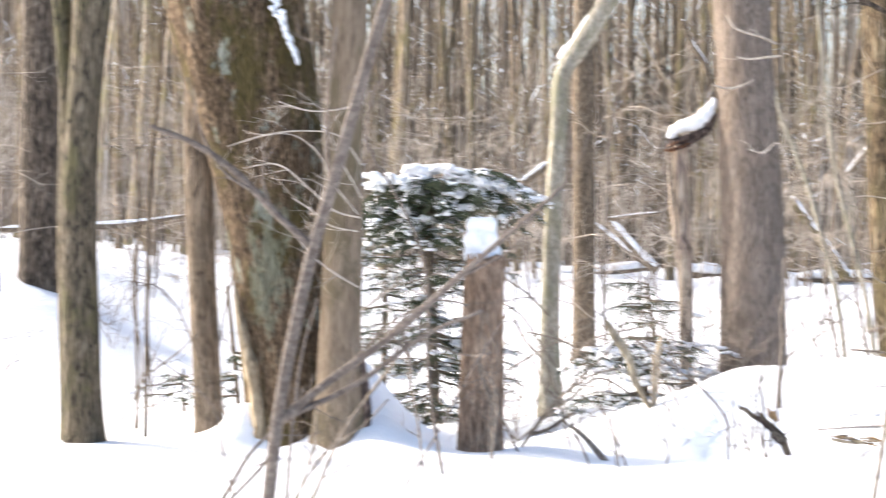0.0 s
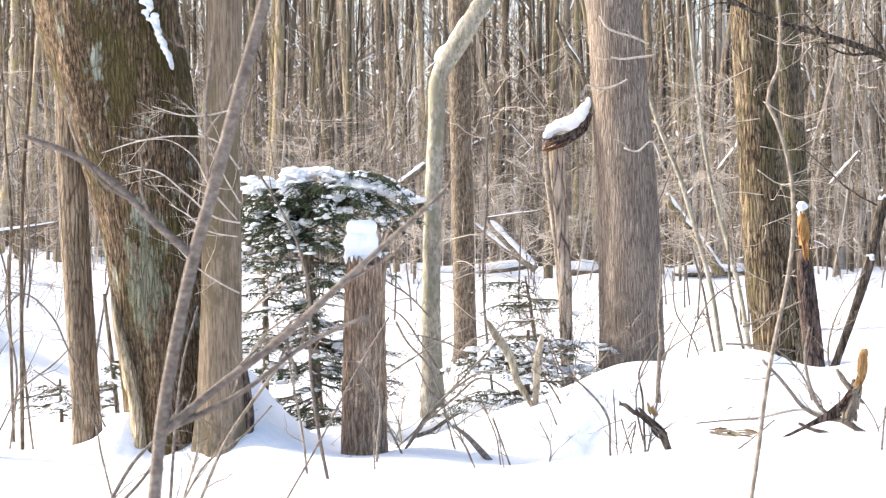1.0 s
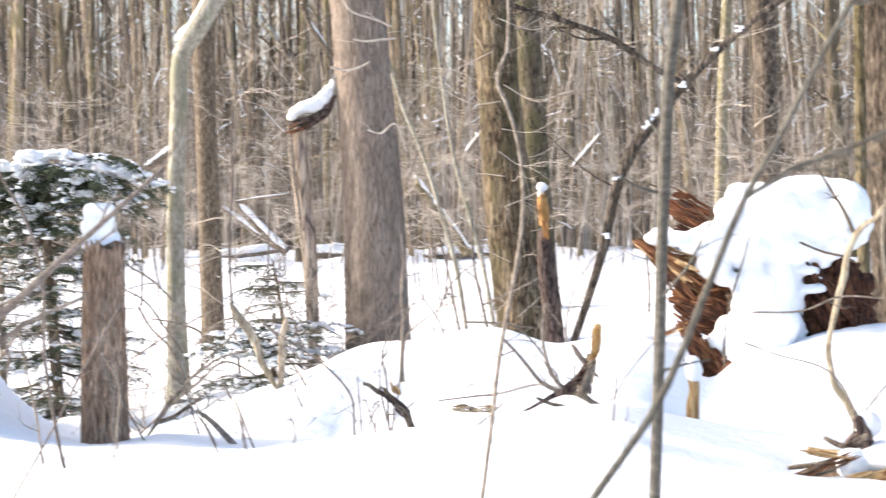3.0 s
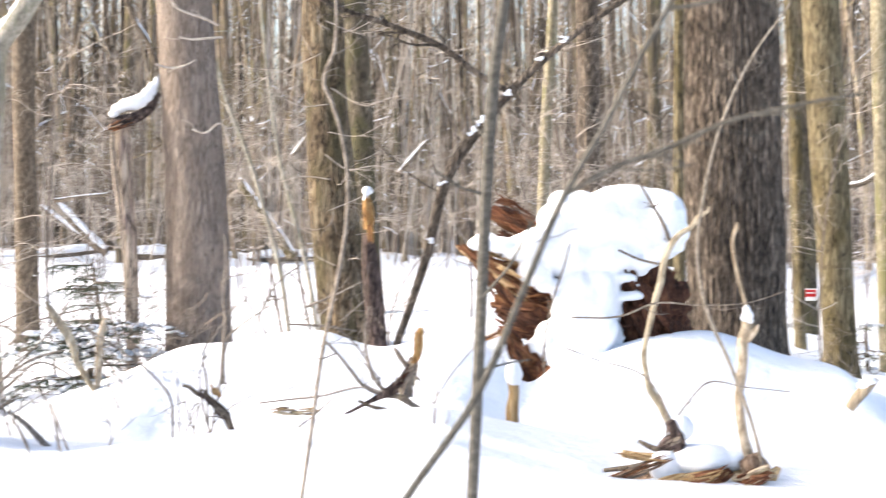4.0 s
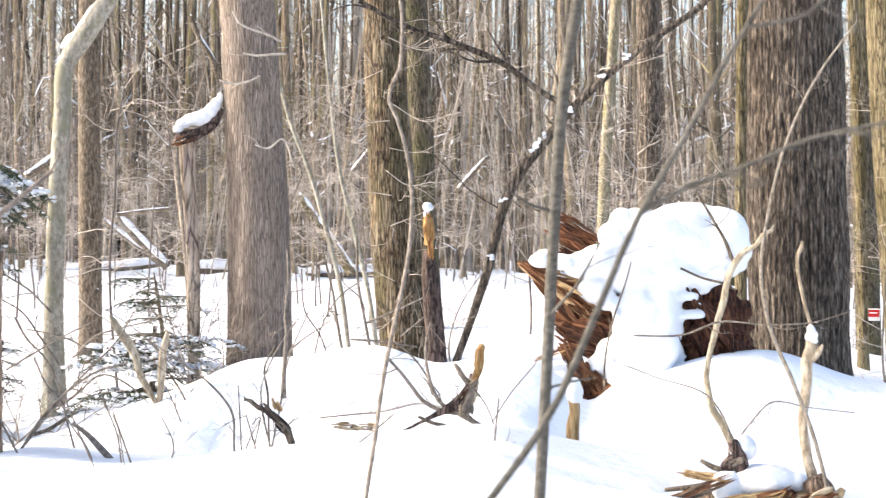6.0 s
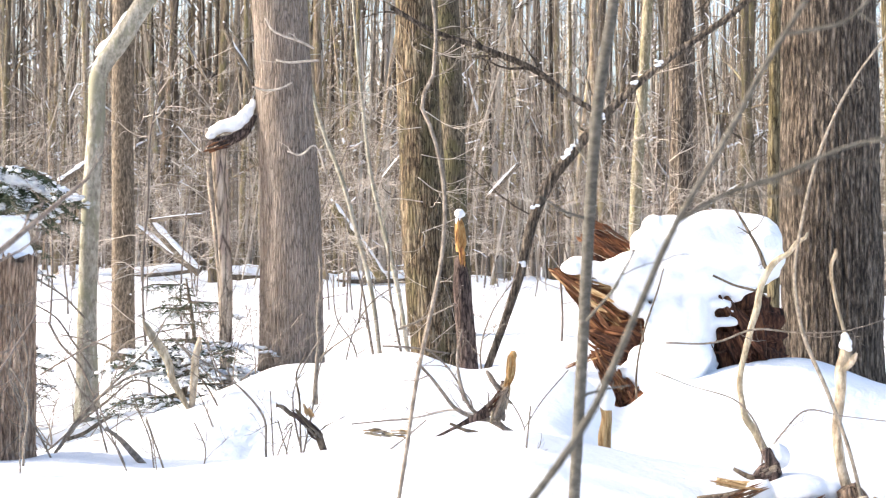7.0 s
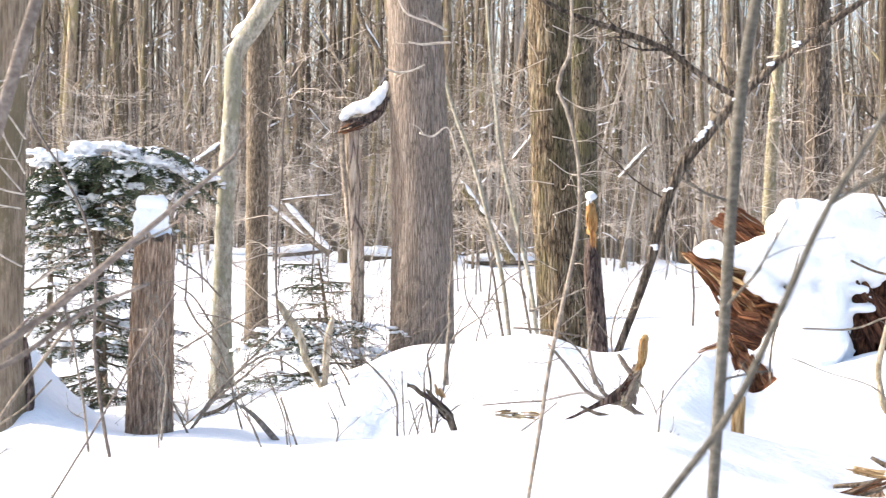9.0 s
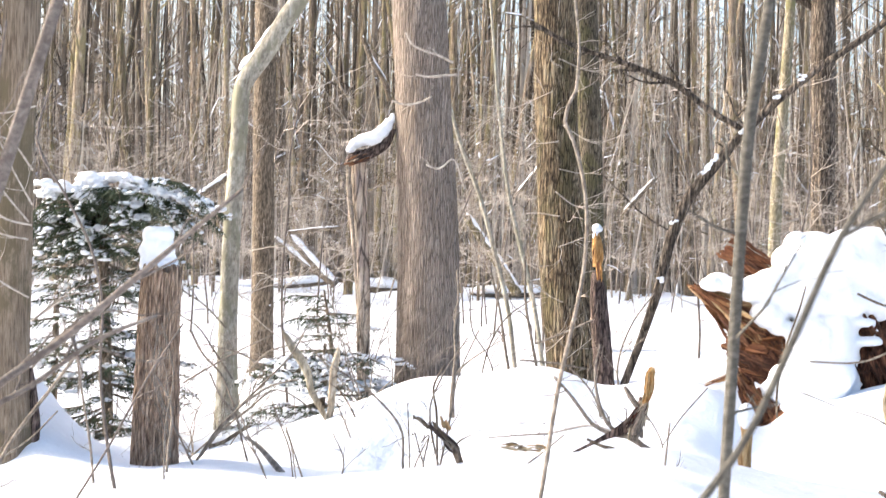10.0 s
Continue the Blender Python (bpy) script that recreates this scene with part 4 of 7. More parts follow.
mesh_object("stub_end", *tube([(1.28, 9.47, 0.62, 0.022), (1.23, 9.47, 0.68, 0.018), (1.20, 9.48, 0.73, 0.016), (1.18, 9.48, 0.76, 0.009)], 10, 20, 572, 0.15, 0.2, 5), BARK_STICK, rot_stub)
mesh_object("broken_end", *tube([(1.30, 9.42, 0.66, 0.016), (1.32, 9.41, 0.72, 0.027), (1.33, 9.41, 0.78, 0.029), (1.33, 9.41, 0.84, 0.027), (1.34, 9.41, 0.87, 0.023), (1.34, 9.41, 0.89, 0.014)], 14, 30, 581, 0.13, 0.25, 5), WOOD_ORANGE, rot_stub, "orange broken wood")
torn(rot_stub, [(1.31, 9.38, 0.69, 0.032), (1.33, 9.38, 0.88, 0.034)], 8, 0.5, (WOOD_ORANGE, WOOD_SPLIT), 58)
snag('snag', 'short yellow splintered stub standing in snow', [(1.90, 9.22, 0.28, 0.034), (1.90, 9.22, 0.38, 0.036), (1.91, 9.21, 0.48, 0.032), (1.90, 9.21, 0.57, 0.034)], WOOD_SPLIT, 59, 24, 0.2)
dark_end = snag('snag', 'dark slanting dead branch end poking out of the snow', [(0.14, 9.70, 0.26, 0.024), (0.11, 9.70, 0.34, 0.026), (0.06, 9.70, 0.39, 0.024), (0.00, 9.70, 0.44, 0.018), (-0.07, 9.70, 0.47, 0.015), (-0.12, 9.70, 0.51, 0.013), (-0.16, 9.70, 0.52, 0.007)], BARK_LIMB, 60, 14, 0.15, tip=0, jag=0.6)
torn(dark_end, [(-0.04, 9.65, 0.48, 0.024), (0.15, 9.65, 0.28, 0.040)], 9, 0.5, (BARK_LIMB, BARK_ROT, BARK_STICK), 601)
snag('snag', 'dark slanting stick in the snow', [(-1.04, 9.95, 0.12, 0.021), (-1.10, 9.94, 0.19, 0.021), (-1.18, 9.93, 0.28, 0.017), (-1.27, 9.92, 0.35, 0.011)], BARK_STICK, 61, 12, 0.1, tip=0)

# ---- snow on things ----
snow_thing('snow_lump', [snow_ridge([(-1.89, 13.88, 3.28, 0.042), (-1.82, 13.89, 3.33, 0.058), (-1.72, 13.90, 3.43, 0.058), (-1.63, 13.91, 3.58, 0.048), (-1.52, 13.92, 3.76, 0.037)], 71)], 'snow lying along the bent beech')
branch(dead_snag, [(-0.81, 12.98, 2.34, 0.044), (-0.76, 12.98, 2.41, 0.059), (-0.62, 12.99, 2.46, 0.049), (-0.50, 12.99, 2.53, 0.044), (-0.42, 12.99, 2.68, 0.032)], BARK_ROT, name="hook")
torn(dead_snag, [(-0.82, 12.83, 2.35, 0.039), (-0.58, 12.84, 2.45, 0.044)], 9, 0.5, (ROOT_RED, SLAB, BARK_ROT), 522)

def snow_mass(name, lumps, label, voxel=0.025, soft=6, kind=""):
    """One heap of snow grown together out of several lumps (x, y, z, half sizes)."""
    pieces = [blob(q[:3], q[3:6], 900 + i * 7, 0.12, 20, 0.8) for i, q in enumerate(lumps)]
    ob = mesh_object(name, *merge(pieces), SNOW)
    rm = ob.modifiers.new("grown", "REMESH")
    rm.mode, rm.voxel_size, rm.use_smooth_shade = "VOXEL", voxel, True
    sm = ob.modifiers.new("soft", "SMOOTH")
    sm.factor, sm.iterations = 0.5, soft
    return tagged(ob, label, "snow", "", kind)


snow_mass('snow_lump', [(-3.27, 9.60, 3.29, 0.032, 0.040, 0.030), (-3.28, 9.60, 3.27, 0.035, 0.040, 0.024), (-3.27, 9.59, 3.25, 0.017, 0.040, 0.022), (-3.28, 9.60, 3.24, 0.018, 0.040, 0.029), (-3.24, 9.58, 3.23, 0.014, 0.040, 0.023), (-3.24, 9.62, 3.22, 0.016, 0.040, 0.016), (-3.26, 9.60, 3.20, 0.033, 0.040, 0.022), (-3.23, 9.62, 3.19, 0.026, 0.040, 0.030), (-3.24, 9.58, 3.18, 0.014, 0.040, 0.014), (-3.23, 9.60, 3.17, 0.010, 0.040, 0.024), (-3.22, 9.61, 3.16, 0.021, 0.040, 0.018), (-3.25, 9.61, 3.14, 0.031, 0.040, 0.012), (-3.25, 9.60, 3.13, 0.027, 0.040, 0.018), (-3.24, 9.59, 3.12, 0.013, 0.040, 0.030), (-3.19, 9.61, 3.11, 0.029, 0.040, 0.018), (-3.20, 9.63, 3.10, 0.012, 0.040, 0.026), (-3.22, 9.60, 3.08, 0.029, 0.040, 0.013), (-3.18, 9.62, 3.07, 0.016, 0.040, 0.029), (-3.20, 9.60, 3.06, 0.013, 0.040, 0.013), (-3.18, 9.64, 3.05, 0.012, 0.040, 0.012), (-3.20, 9.63, 3.04, 0.013, 0.040, 0.023), (-3.18, 9.60, 3.02, 0.010, 0.040, 0.029), (-3.17, 9.64, 3.01, 0.011, 0.040, 0.026), (-3.16, 9.61, 3.00, 0.010, 0.040, 0.020), (-3.18, 9.63, 2.99, 0.016, 0.040, 0.031), (-3.16, 9.62, 2.96, 0.021, 0.040, 0.021), (-3.17, 9.64, 2.95, 0.014, 0.040, 0.030), (-3.15, 9.62, 2.94, 0.013, 0.040, 0.013), (-3.14, 9.65, 2.93, 0.014, 0.040, 0.027), (-3.14, 9.64, 2.92, 0.020, 0.040, 0.018), (-3.14, 9.63, 2.90, 0.020, 0.040, 0.025), (-3.12, 9.63, 2.88, 0.007, 0.040, 0.022), (-3.13, 9.65, 2.87, 0.019, 0.040, 0.024), (-3.11, 9.63, 2.85, 0.018, 0.040, 0.027), (-3.11, 9.66, 2.84, 0.017, 0.040, 0.030), (-3.12, 9.66, 2.83, 0.009, 0.040, 0.028), (-3.10, 9.63, 2.82, 0.016, 0.040, 0.025), (-3.10, 9.65, 2.81, 0.015, 0.040, 0.020), (-3.09, 9.63, 2.79, 0.016, 0.040, 0.012), (-3.09, 9.65, 2.78, 0.009, 0.040, 0.025), (-3.09, 9.63, 2.77, 0.009, 0.040, 0.013), (-3.09, 9.65, 2.76, 0.008, 0.040, 0.012)], 'snow clinging to the side of the leaning trunk', voxel=0.006, soft=1)
snow_mass('snow_lump', [(-1.97, 10.12, 1.68, 0.055, 0.049, 0.062), (-1.86, 10.14, 1.68, 0.062, 0.056, 0.062), (-1.91, 10.13, 1.70, 0.086, 0.077, 0.039), (-1.96, 10.12, 1.57, 0.070, 0.063, 0.101), (-1.87, 10.14, 1.57, 0.074, 0.067, 0.101), (-2.00, 10.11, 1.48, 0.035, 0.032, 0.078), (-1.82, 10.14, 1.48, 0.047, 0.042, 0.078), (-1.91, 10.13, 1.46, 0.117, 0.105, 0.039)], 'tall cap of snow on the broken stump', voxel=0.01, soft=3)
snow_mass('snow_lump', [(-0.79, 12.95, 2.49, 0.044, 0.040, 0.039), (-0.74, 12.95, 2.54, 0.064, 0.057, 0.049), (-0.68, 12.95, 2.57, 0.074, 0.066, 0.059), (-0.62, 12.96, 2.58, 0.078, 0.071, 0.069), (-0.57, 12.96, 2.60, 0.069, 0.062, 0.069), (-0.51, 12.96, 2.65, 0.059, 0.053, 0.069), (-0.47, 12.96, 2.70, 0.044, 0.040, 0.069), (-0.43, 12.96, 2.76, 0.029, 0.026, 0.059)], 'thick snow on the hooked top of the snag', voxel=0.01, soft=3)
snow_mass('snow_lump', [(2.23, 12.71, 2.32, 0.014, 0.013, 0.020), (2.23, 12.71, 2.33, 0.025, 0.023, 0.011), (2.25, 12.71, 2.33, 0.013, 0.012, 0.014), (2.27, 12.71, 2.35, 0.023, 0.021, 0.012), (2.26, 12.71, 2.37, 0.020, 0.018, 0.021), (2.28, 12.70, 2.36, 0.018, 0.016, 0.019), (2.28, 12.71, 2.39, 0.022, 0.020, 0.019), (2.30, 12.70, 2.40, 0.016, 0.014, 0.012), (2.30, 12.70, 2.40, 0.015, 0.014, 0.021), (2.33, 12.70, 2.43, 0.018, 0.016, 0.016), (2.31, 12.70, 2.43, 0.025, 0.023, 0.011), (2.34, 12.69, 2.45, 0.021, 0.019, 0.021), (2.34, 12.69, 2.46, 0.013, 0.012, 0.016), (2.34, 12.69, 2.47, 0.019, 0.018, 0.021)], 'scraps of snow on the leaning limb', voxel=0.006, soft=1)
snow_mass('snow_lump', [(2.55, 12.63, 2.68, 0.020, 0.018, 0.011), (2.56, 12.63, 2.69, 0.020, 0.018, 0.019), (2.53, 12.64, 2.67, 0.020, 0.018, 0.011), (2.54, 12.64, 2.66, 0.024, 0.022, 0.011), (2.57, 12.63, 2.66, 0.015, 0.014, 0.016)], 'small scrap of snow on the leaning limb', voxel=0.006, soft=1)
snow_mass('snow_lump', [(2.80, 12.58, 2.96, 0.020, 0.018, 0.015), (2.84, 12.57, 2.97, 0.016, 0.015, 0.018), (2.83, 12.58, 2.96, 0.017, 0.015, 0.019), (2.83, 12.58, 2.97, 0.022, 0.020, 0.013), (2.82, 12.58, 2.97, 0.018, 0.016, 0.013)], 'small scrap of snow on the leaning limb', voxel=0.006, soft=1)
snow_mass('snow_lump', [(1.97, 12.74, 1.90, 0.013, 0.012, 0.017), (1.97, 12.74, 1.89, 0.022, 0.020, 0.015), (2.01, 12.73, 1.91, 0.021, 0.019, 0.014), (1.98, 12.73, 1.89, 0.017, 0.015, 0.013), (2.02, 12.73, 1.91, 0.020, 0.018, 0.011)], 'small scrap of snow on the leaning limb', voxel=0.006, soft=1)
snow_mass('snow_lump', [(3.05, 12.53, 3.14, 0.013, 0.012, 0.019), (3.01, 12.54, 3.11, 0.024, 0.022, 0.016), (3.00, 12.54, 3.15, 0.015, 0.013, 0.014), (3.03, 12.53, 3.11, 0.016, 0.015, 0.011), (3.03, 12.53, 3.14, 0.013, 0.012, 0.015)], 'small scrap of snow on the leaning limb', voxel=0.006, soft=1)
snow_mass('snow_lump', [(1.90, 12.75, 1.42, 0.018, 0.016, 0.017), (1.90, 12.75, 1.41, 0.023, 0.021, 0.011), (1.90, 12.75, 1.39, 0.023, 0.021, 0.015), (1.87, 12.75, 1.42, 0.019, 0.017, 0.011), (1.90, 12.75, 1.42, 0.022, 0.020, 0.012)], 'small scrap of snow on the leaning limb', voxel=0.006, soft=1)
snow_mass('snow_lump', [(1.46, 13.89, 1.86, 0.053, 0.048, 0.048), (1.45, 13.89, 1.79, 0.032, 0.029, 0.042)], 'small snow cap on the orange snag', voxel=0.008, soft=3)
snow_mass('snow_lump', [(2.97, 7.95, 1.06, 0.026, 0.023, 0.032), (2.98, 7.94, 1.03, 0.029, 0.026, 0.029), (2.96, 7.95, 1.02, 0.026, 0.023, 0.029), (2.99, 7.94, 1.00, 0.019, 0.017, 0.019)], 'small snow cap on the pale broken stub', voxel=0.006, soft=2)
snow_mass('snow_lump', [(1.90, 9.21, 0.61, 0.057, 0.051, 0.085), (1.91, 9.21, 0.56, 0.050, 0.045, 0.050)], 'snow cap on the short yellow stub', voxel=0.01, soft=3)
snow_mass('snow_mound', [(2.91, 11.33, 0.91, 0.260, 0.20, 0.215), (2.91, 11.33, 0.68, 0.269, 0.20, 0.202), (2.88, 11.33, 0.49, 0.314, 0.22, 0.143), (3.16, 11.33, 1.14, 0.030, 0.06, 0.023), (3.18, 11.33, 1.09, 0.032, 0.06, 0.019), (3.15, 11.33, 1.04, 0.037, 0.06, 0.021), (3.16, 11.33, 0.99, 0.040, 0.06, 0.024), (3.18, 11.33, 0.94, 0.029, 0.06, 0.027), (3.16, 11.33, 0.90, 0.032, 0.06, 0.030), (3.17, 11.33, 0.85, 0.035, 0.06, 0.027), (3.15, 11.33, 0.80, 0.035, 0.06, 0.026), (3.16, 11.33, 0.75, 0.019, 0.06, 0.030), (3.17, 11.33, 0.70, 0.034, 0.06, 0.030), (3.18, 11.33, 0.65, 0.039, 0.06, 0.023), (3.18, 11.33, 0.60, 0.028, 0.06, 0.031), (3.19, 11.33, 0.55, 0.020, 0.06, 0.020), (3.16, 11.33, 0.51, 0.040, 0.06, 0.024), (2.66, 11.33, 0.98, 0.028, 0.06, 0.025), (2.66, 11.33, 0.94, 0.029, 0.06, 0.026), (2.66, 11.33, 0.89, 0.039, 0.06, 0.027), (2.67, 11.33, 0.85, 0.038, 0.06, 0.031), (2.67, 11.33, 0.81, 0.025, 0.06, 0.029), (2.68, 11.33, 0.76, 0.039, 0.06, 0.026), (3.25, 11.33, 1.12, 0.072, 0.10, 0.040), (3.31, 11.33, 1.06, 0.045, 0.10, 0.027), (3.49, 11.33, 1.31, 0.063, 0.10, 0.045), (3.65, 11.33, 1.37, 0.054, 0.10, 0.072), (3.69, 11.33, 1.48, 0.045, 0.10, 0.063), (3.35, 11.33, 1.17, 0.054, 0.10, 0.045), (3.0, 11.4, 1.62, 0.36, 0.3, 0.17), (2.53, 11.42, 1.38, 0.162, 0.200, 0.144), (2.40, 11.42, 1.32, 0.135, 0.200, 0.077), (2.65, 11.42, 1.57, 0.099, 0.220, 0.135), (2.51, 11.42, 1.16, 0.135, 0.180, 0.126), (2.61, 11.42, 1.07, 0.090, 0.160, 0.081), (2.24, 11.42, 1.38, 0.135, 0.160, 0.072), (2.09, 11.42, 1.39, 0.090, 0.140, 0.068), (2.72, 11.42, 1.72, 0.081, 0.200, 0.090), (2.87, 11.42, 1.71, 0.180, 0.250, 0.099), (2.57, 11.42, 0.57, 0.117, 0.140, 0.108), (2.61, 11.42, 0.70, 0.081, 0.140, 0.090), (3.08, 11.42, 0.59, 0.135, 0.140, 0.072), (2.76, 11.42, 0.91, 0.099, 0.150, 0.180), (3.26, 11.56, 1.52, 0.454, 0.450, 0.340), (3.50, 11.49, 1.50, 0.254, 0.400, 0.327), (2.97, 11.58, 1.47, 0.325, 0.400, 0.316), (2.82, 11.62, 1.65, 0.127, 0.250, 0.145), (3.61, 11.40, 1.46, 0.136, 0.250, 0.154), (2.80, 11.52, 1.30, 0.323, 0.350, 0.215), (2.58, 11.57, 1.38, 0.246, 0.250, 0.112), (2.35, 11.57, 1.37, 0.170, 0.180, 0.071), (2.15, 11.56, 1.41, 0.107, 0.120, 0.076), (2.82, 11.42, 0.97, 0.142, 0.220, 0.267), (3.02, 11.36, 0.95, 0.142, 0.220, 0.311), (2.83, 11.36, 0.71, 0.168, 0.220, 0.221), (3.01, 11.31, 0.69, 0.150, 0.220, 0.199), (2.88, 11.30, 0.56, 0.256, 0.220, 0.097), (3.08, 11.45, 1.30, 0.314, 0.300, 0.215), (3.33, 11.38, 1.25, 0.179, 0.200, 0.099), (3.22, 11.26, 1.12, 0.088, 0.080, 0.040), (3.25, 11.25, 0.98, 0.106, 0.070, 0.044), (3.45, 11.19, 1.30, 0.088, 0.100, 0.062), (3.11, 11.32, 1.17, 0.039, 0.080, 0.031), (3.11, 11.32, 1.12, 0.044, 0.080, 0.031), (3.12, 11.32, 1.09, 0.022, 0.080, 0.029), (3.12, 11.32, 1.06, 0.043, 0.080, 0.026), (3.11, 11.32, 1.01, 0.049, 0.080, 0.035), (3.13, 11.31, 0.95, 0.023, 0.080, 0.028), (3.12, 11.32, 0.92, 0.048, 0.080, 0.029), (3.11, 11.32, 0.85, 0.026, 0.080, 0.039), (3.12, 11.32, 0.82, 0.031, 0.080, 0.031), (3.11, 11.32, 0.79, 0.045, 0.080, 0.026), (3.13, 11.31, 0.74, 0.048, 0.080, 0.038), (3.13, 11.31, 0.68, 0.038, 0.080, 0.035), (3.11, 11.32, 0.65, 0.044, 0.080, 0.026), (3.14, 11.31, 0.59, 0.033, 0.080, 0.029), (2.63, 11.35, 0.76, 0.047, 0.080, 0.053), (2.61, 11.35, 0.72, 0.036, 0.080, 0.033), (2.63, 11.35, 0.68, 0.066, 0.080, 0.042), (2.60, 11.35, 0.64, 0.052, 0.080, 0.047), (2.58, 11.36, 0.60, 0.054, 0.080, 0.043), (2.60, 11.35, 0.56, 0.041, 0.080, 0.035)], 'huge smooth heap of snow over the upturned roots', voxel=0.016, soft=5)

def root_plate(core, roots, slabs):
    """The upturned root plate of a fallen tree: a dark core coloured as shaded gaps, roots and splintered slabs."""
    x, y, z = core[0][:3]
    root = empty("root_plate", (x, y, ground(x, y)), "upturned root plate of torn red-brown wood under snow", "tree root")
    for i, q in enumerate(core):
        v, f = blob(q[:3], q[3:6], 300 + i, 0.3, 64, 1.0)
        v = np.array(v)
        c = np.array(q[:3])
        d = v - c
        k = 1 + 0.1 * np.sin(23 * d[:, 0] + 9 * d[:, 2] + 5 * np.sin(13 * d[:, 2])) + 0.07 * np.sin(51 * d[:, 2] + 31 * d[:, 0] + 2 * np.sin(40 * d[:, 1]))
        # dark red-brown core: its colour stands for shade in the gaps and hollow
        mesh_object("torn_wood", c + d * k[:, None], f, ROOT_RED, root)
    for i, p in enumerate(roots):
        mesh_object("root", *tube(p, 18, 40, 320 + i, 0.16, 0.18, 8), ROOT_RED, root)
    for i, p in enumerate(slabs):
        mesh_object("slab", *tube(p, 22, 44, 350 + i, 0.14, 0.3, 9), ROOT_RED if i % 2 else SLAB, root)
    rng = np.random.default_rng(8)
    for i in range(16):
        q = core[int(rng.integers(0, len(core)))]
        s = (q[0] + rng.uniform(-0.7, 0.7) * q[3], q[1] - q[4] * 0.8, q[2] + rng.uniform(-0.7, 0.7) * q[5])
        mesh_object("rootlet", *tube(wander(s, (rng.normal(-0.3, 0.8), -0.7, rng.normal(-0.3, 0.7)), rng.uniform(0.12, 0.4), rng.uniform(0.008, 0.03), 0.003, rng, 5, 0.5), 7, 14, i, 0.1), ROOT_RED, root)
    return root


plate = root_plate([(3.44, 11.61, 0.89, 0.302, 0.200, 0.412), (2.93, 11.90, 0.97, 0.463, 0.200, 0.324), (2.65, 12.02, 0.82, 0.158, 0.100, 0.186), (3.49, 11.54, 0.69, 0.228, 0.150, 0.237)],
    [[(3.18, 11.42, 1.08, 0.045), (3.27, 11.40, 0.81, 0.067), (3.33, 11.38, 0.50, 0.067)], [(3.50, 11.33, 1.08, 0.054), (3.54, 11.32, 0.82, 0.058), (3.50, 11.33, 0.51, 0.067)]],
    [])
torn(plate, [(2.26, 11.84, 1.67, 0.105), (2.59, 11.78, 1.48, 0.091)], 34, 0.55, (SLAB, ROOT_RED, TORN_RED, TORN_RED), 360)
torn(plate, [(2.28, 11.79, 1.79, 0.032), (2.62, 11.72, 1.56, 0.032)], 9, 0.5, (SLAB, TORN_RED), 361)
torn(plate, [(2.30, 11.73, 1.48, 0.050), (2.45, 11.70, 1.38, 0.032)], 10, 0.7, (ROOT_RED, TORN_RED), 362)
torn(plate, [(1.97, 11.54, 1.37, 0.044), (2.47, 11.44, 1.05, 0.124)], 60, 0.5, (SLAB, SLAB, TORN_LIGHT, TORN_RED), 363)
torn(plate, [(2.08, 11.57, 1.27, 0.049), (2.41, 11.51, 0.94, 0.089)], 26, 0.5, (ROOT_RED, SLAB, TORN_RED), 364)
torn(plate, [(2.26, 11.69, 0.94, 0.099), (2.72, 11.59, 0.76, 0.180)], 60, 0.4, (ROOT_RED, ROOT_RED, TORN_RED, SLAB), 365)
torn(plate, [(2.27, 11.59, 0.79, 0.058), (2.66, 11.50, 0.63, 0.076)], 24, 0.45, (ROOT_RED, TORN_RED, SLAB), 366)
torn(plate, [(2.53, 11.64, 0.99, 0.068), (2.74, 11.59, 0.87, 0.113)], 18, 0.6, (ROOT_RED, TORN_RED), 367)
torn(plate, [(2.33, 11.42, 0.59, 0.066), (2.54, 11.38, 0.28, 0.079)], 36, 0.4, (SLAB, TORN_RED, TORN_RED, ROOT_RED), 368)
torn(plate, [(2.70, 11.29, 0.51, 0.066), (2.46, 11.34, 0.30, 0.066)], 26, 0.4, (SLAB, ROOT_RED, TORN_RED), 369)
torn(plate, [(2.27, 11.40, 0.75, 0.066), (2.47, 11.36, 0.46, 0.083)], 26, 0.45, (ROOT_RED, TORN_RED, SLAB), 370)
torn(plate, [(2.44, 11.35, 0.56, 0.066), (2.58, 11.32, 0.30, 0.075)], 16, 0.55, (TORN_RED, SLAB, ROOT_RED), 371)
torn(plate, [(2.03, 11.43, 0.61, 0.018), (2.28, 11.38, 0.72, 0.031)], 7, 0.7, (TORN_LIGHT, SLAB), 372)
torn(plate, [(3.20, 11.32, 1.17, 0.089), (3.51, 11.22, 0.56, 0.133)], 18, 0.4, (ROOT_RED,), 373)
tagged(mesh_object("fallen_log", *tube([(4.76, 10.16, 0.42, 0.021), (4.71, 10.19, 0.36, 0.036), (4.65, 10.21, 0.29, 0.040), (4.59, 10.24, 0.20, 0.036)], 16, 24, 62, 0.14, 0.12, 9), BARK_BARE), "pale broken log end poking out of the snow", "log", "fallen logs")

snow_mass('snow_lump', [(4.69, 10.12, 0.41, 0.05, 0.05, 0.035), (4.64, 10.12, 0.38, 0.04, 0.05, 0.03)], 'small snow cap on the broken log end', voxel=0.008, soft=3)

sign = empty("sign", (8.35, 20.05, 0.54), "small red and white metal sign nailed to a trunk", "sign")


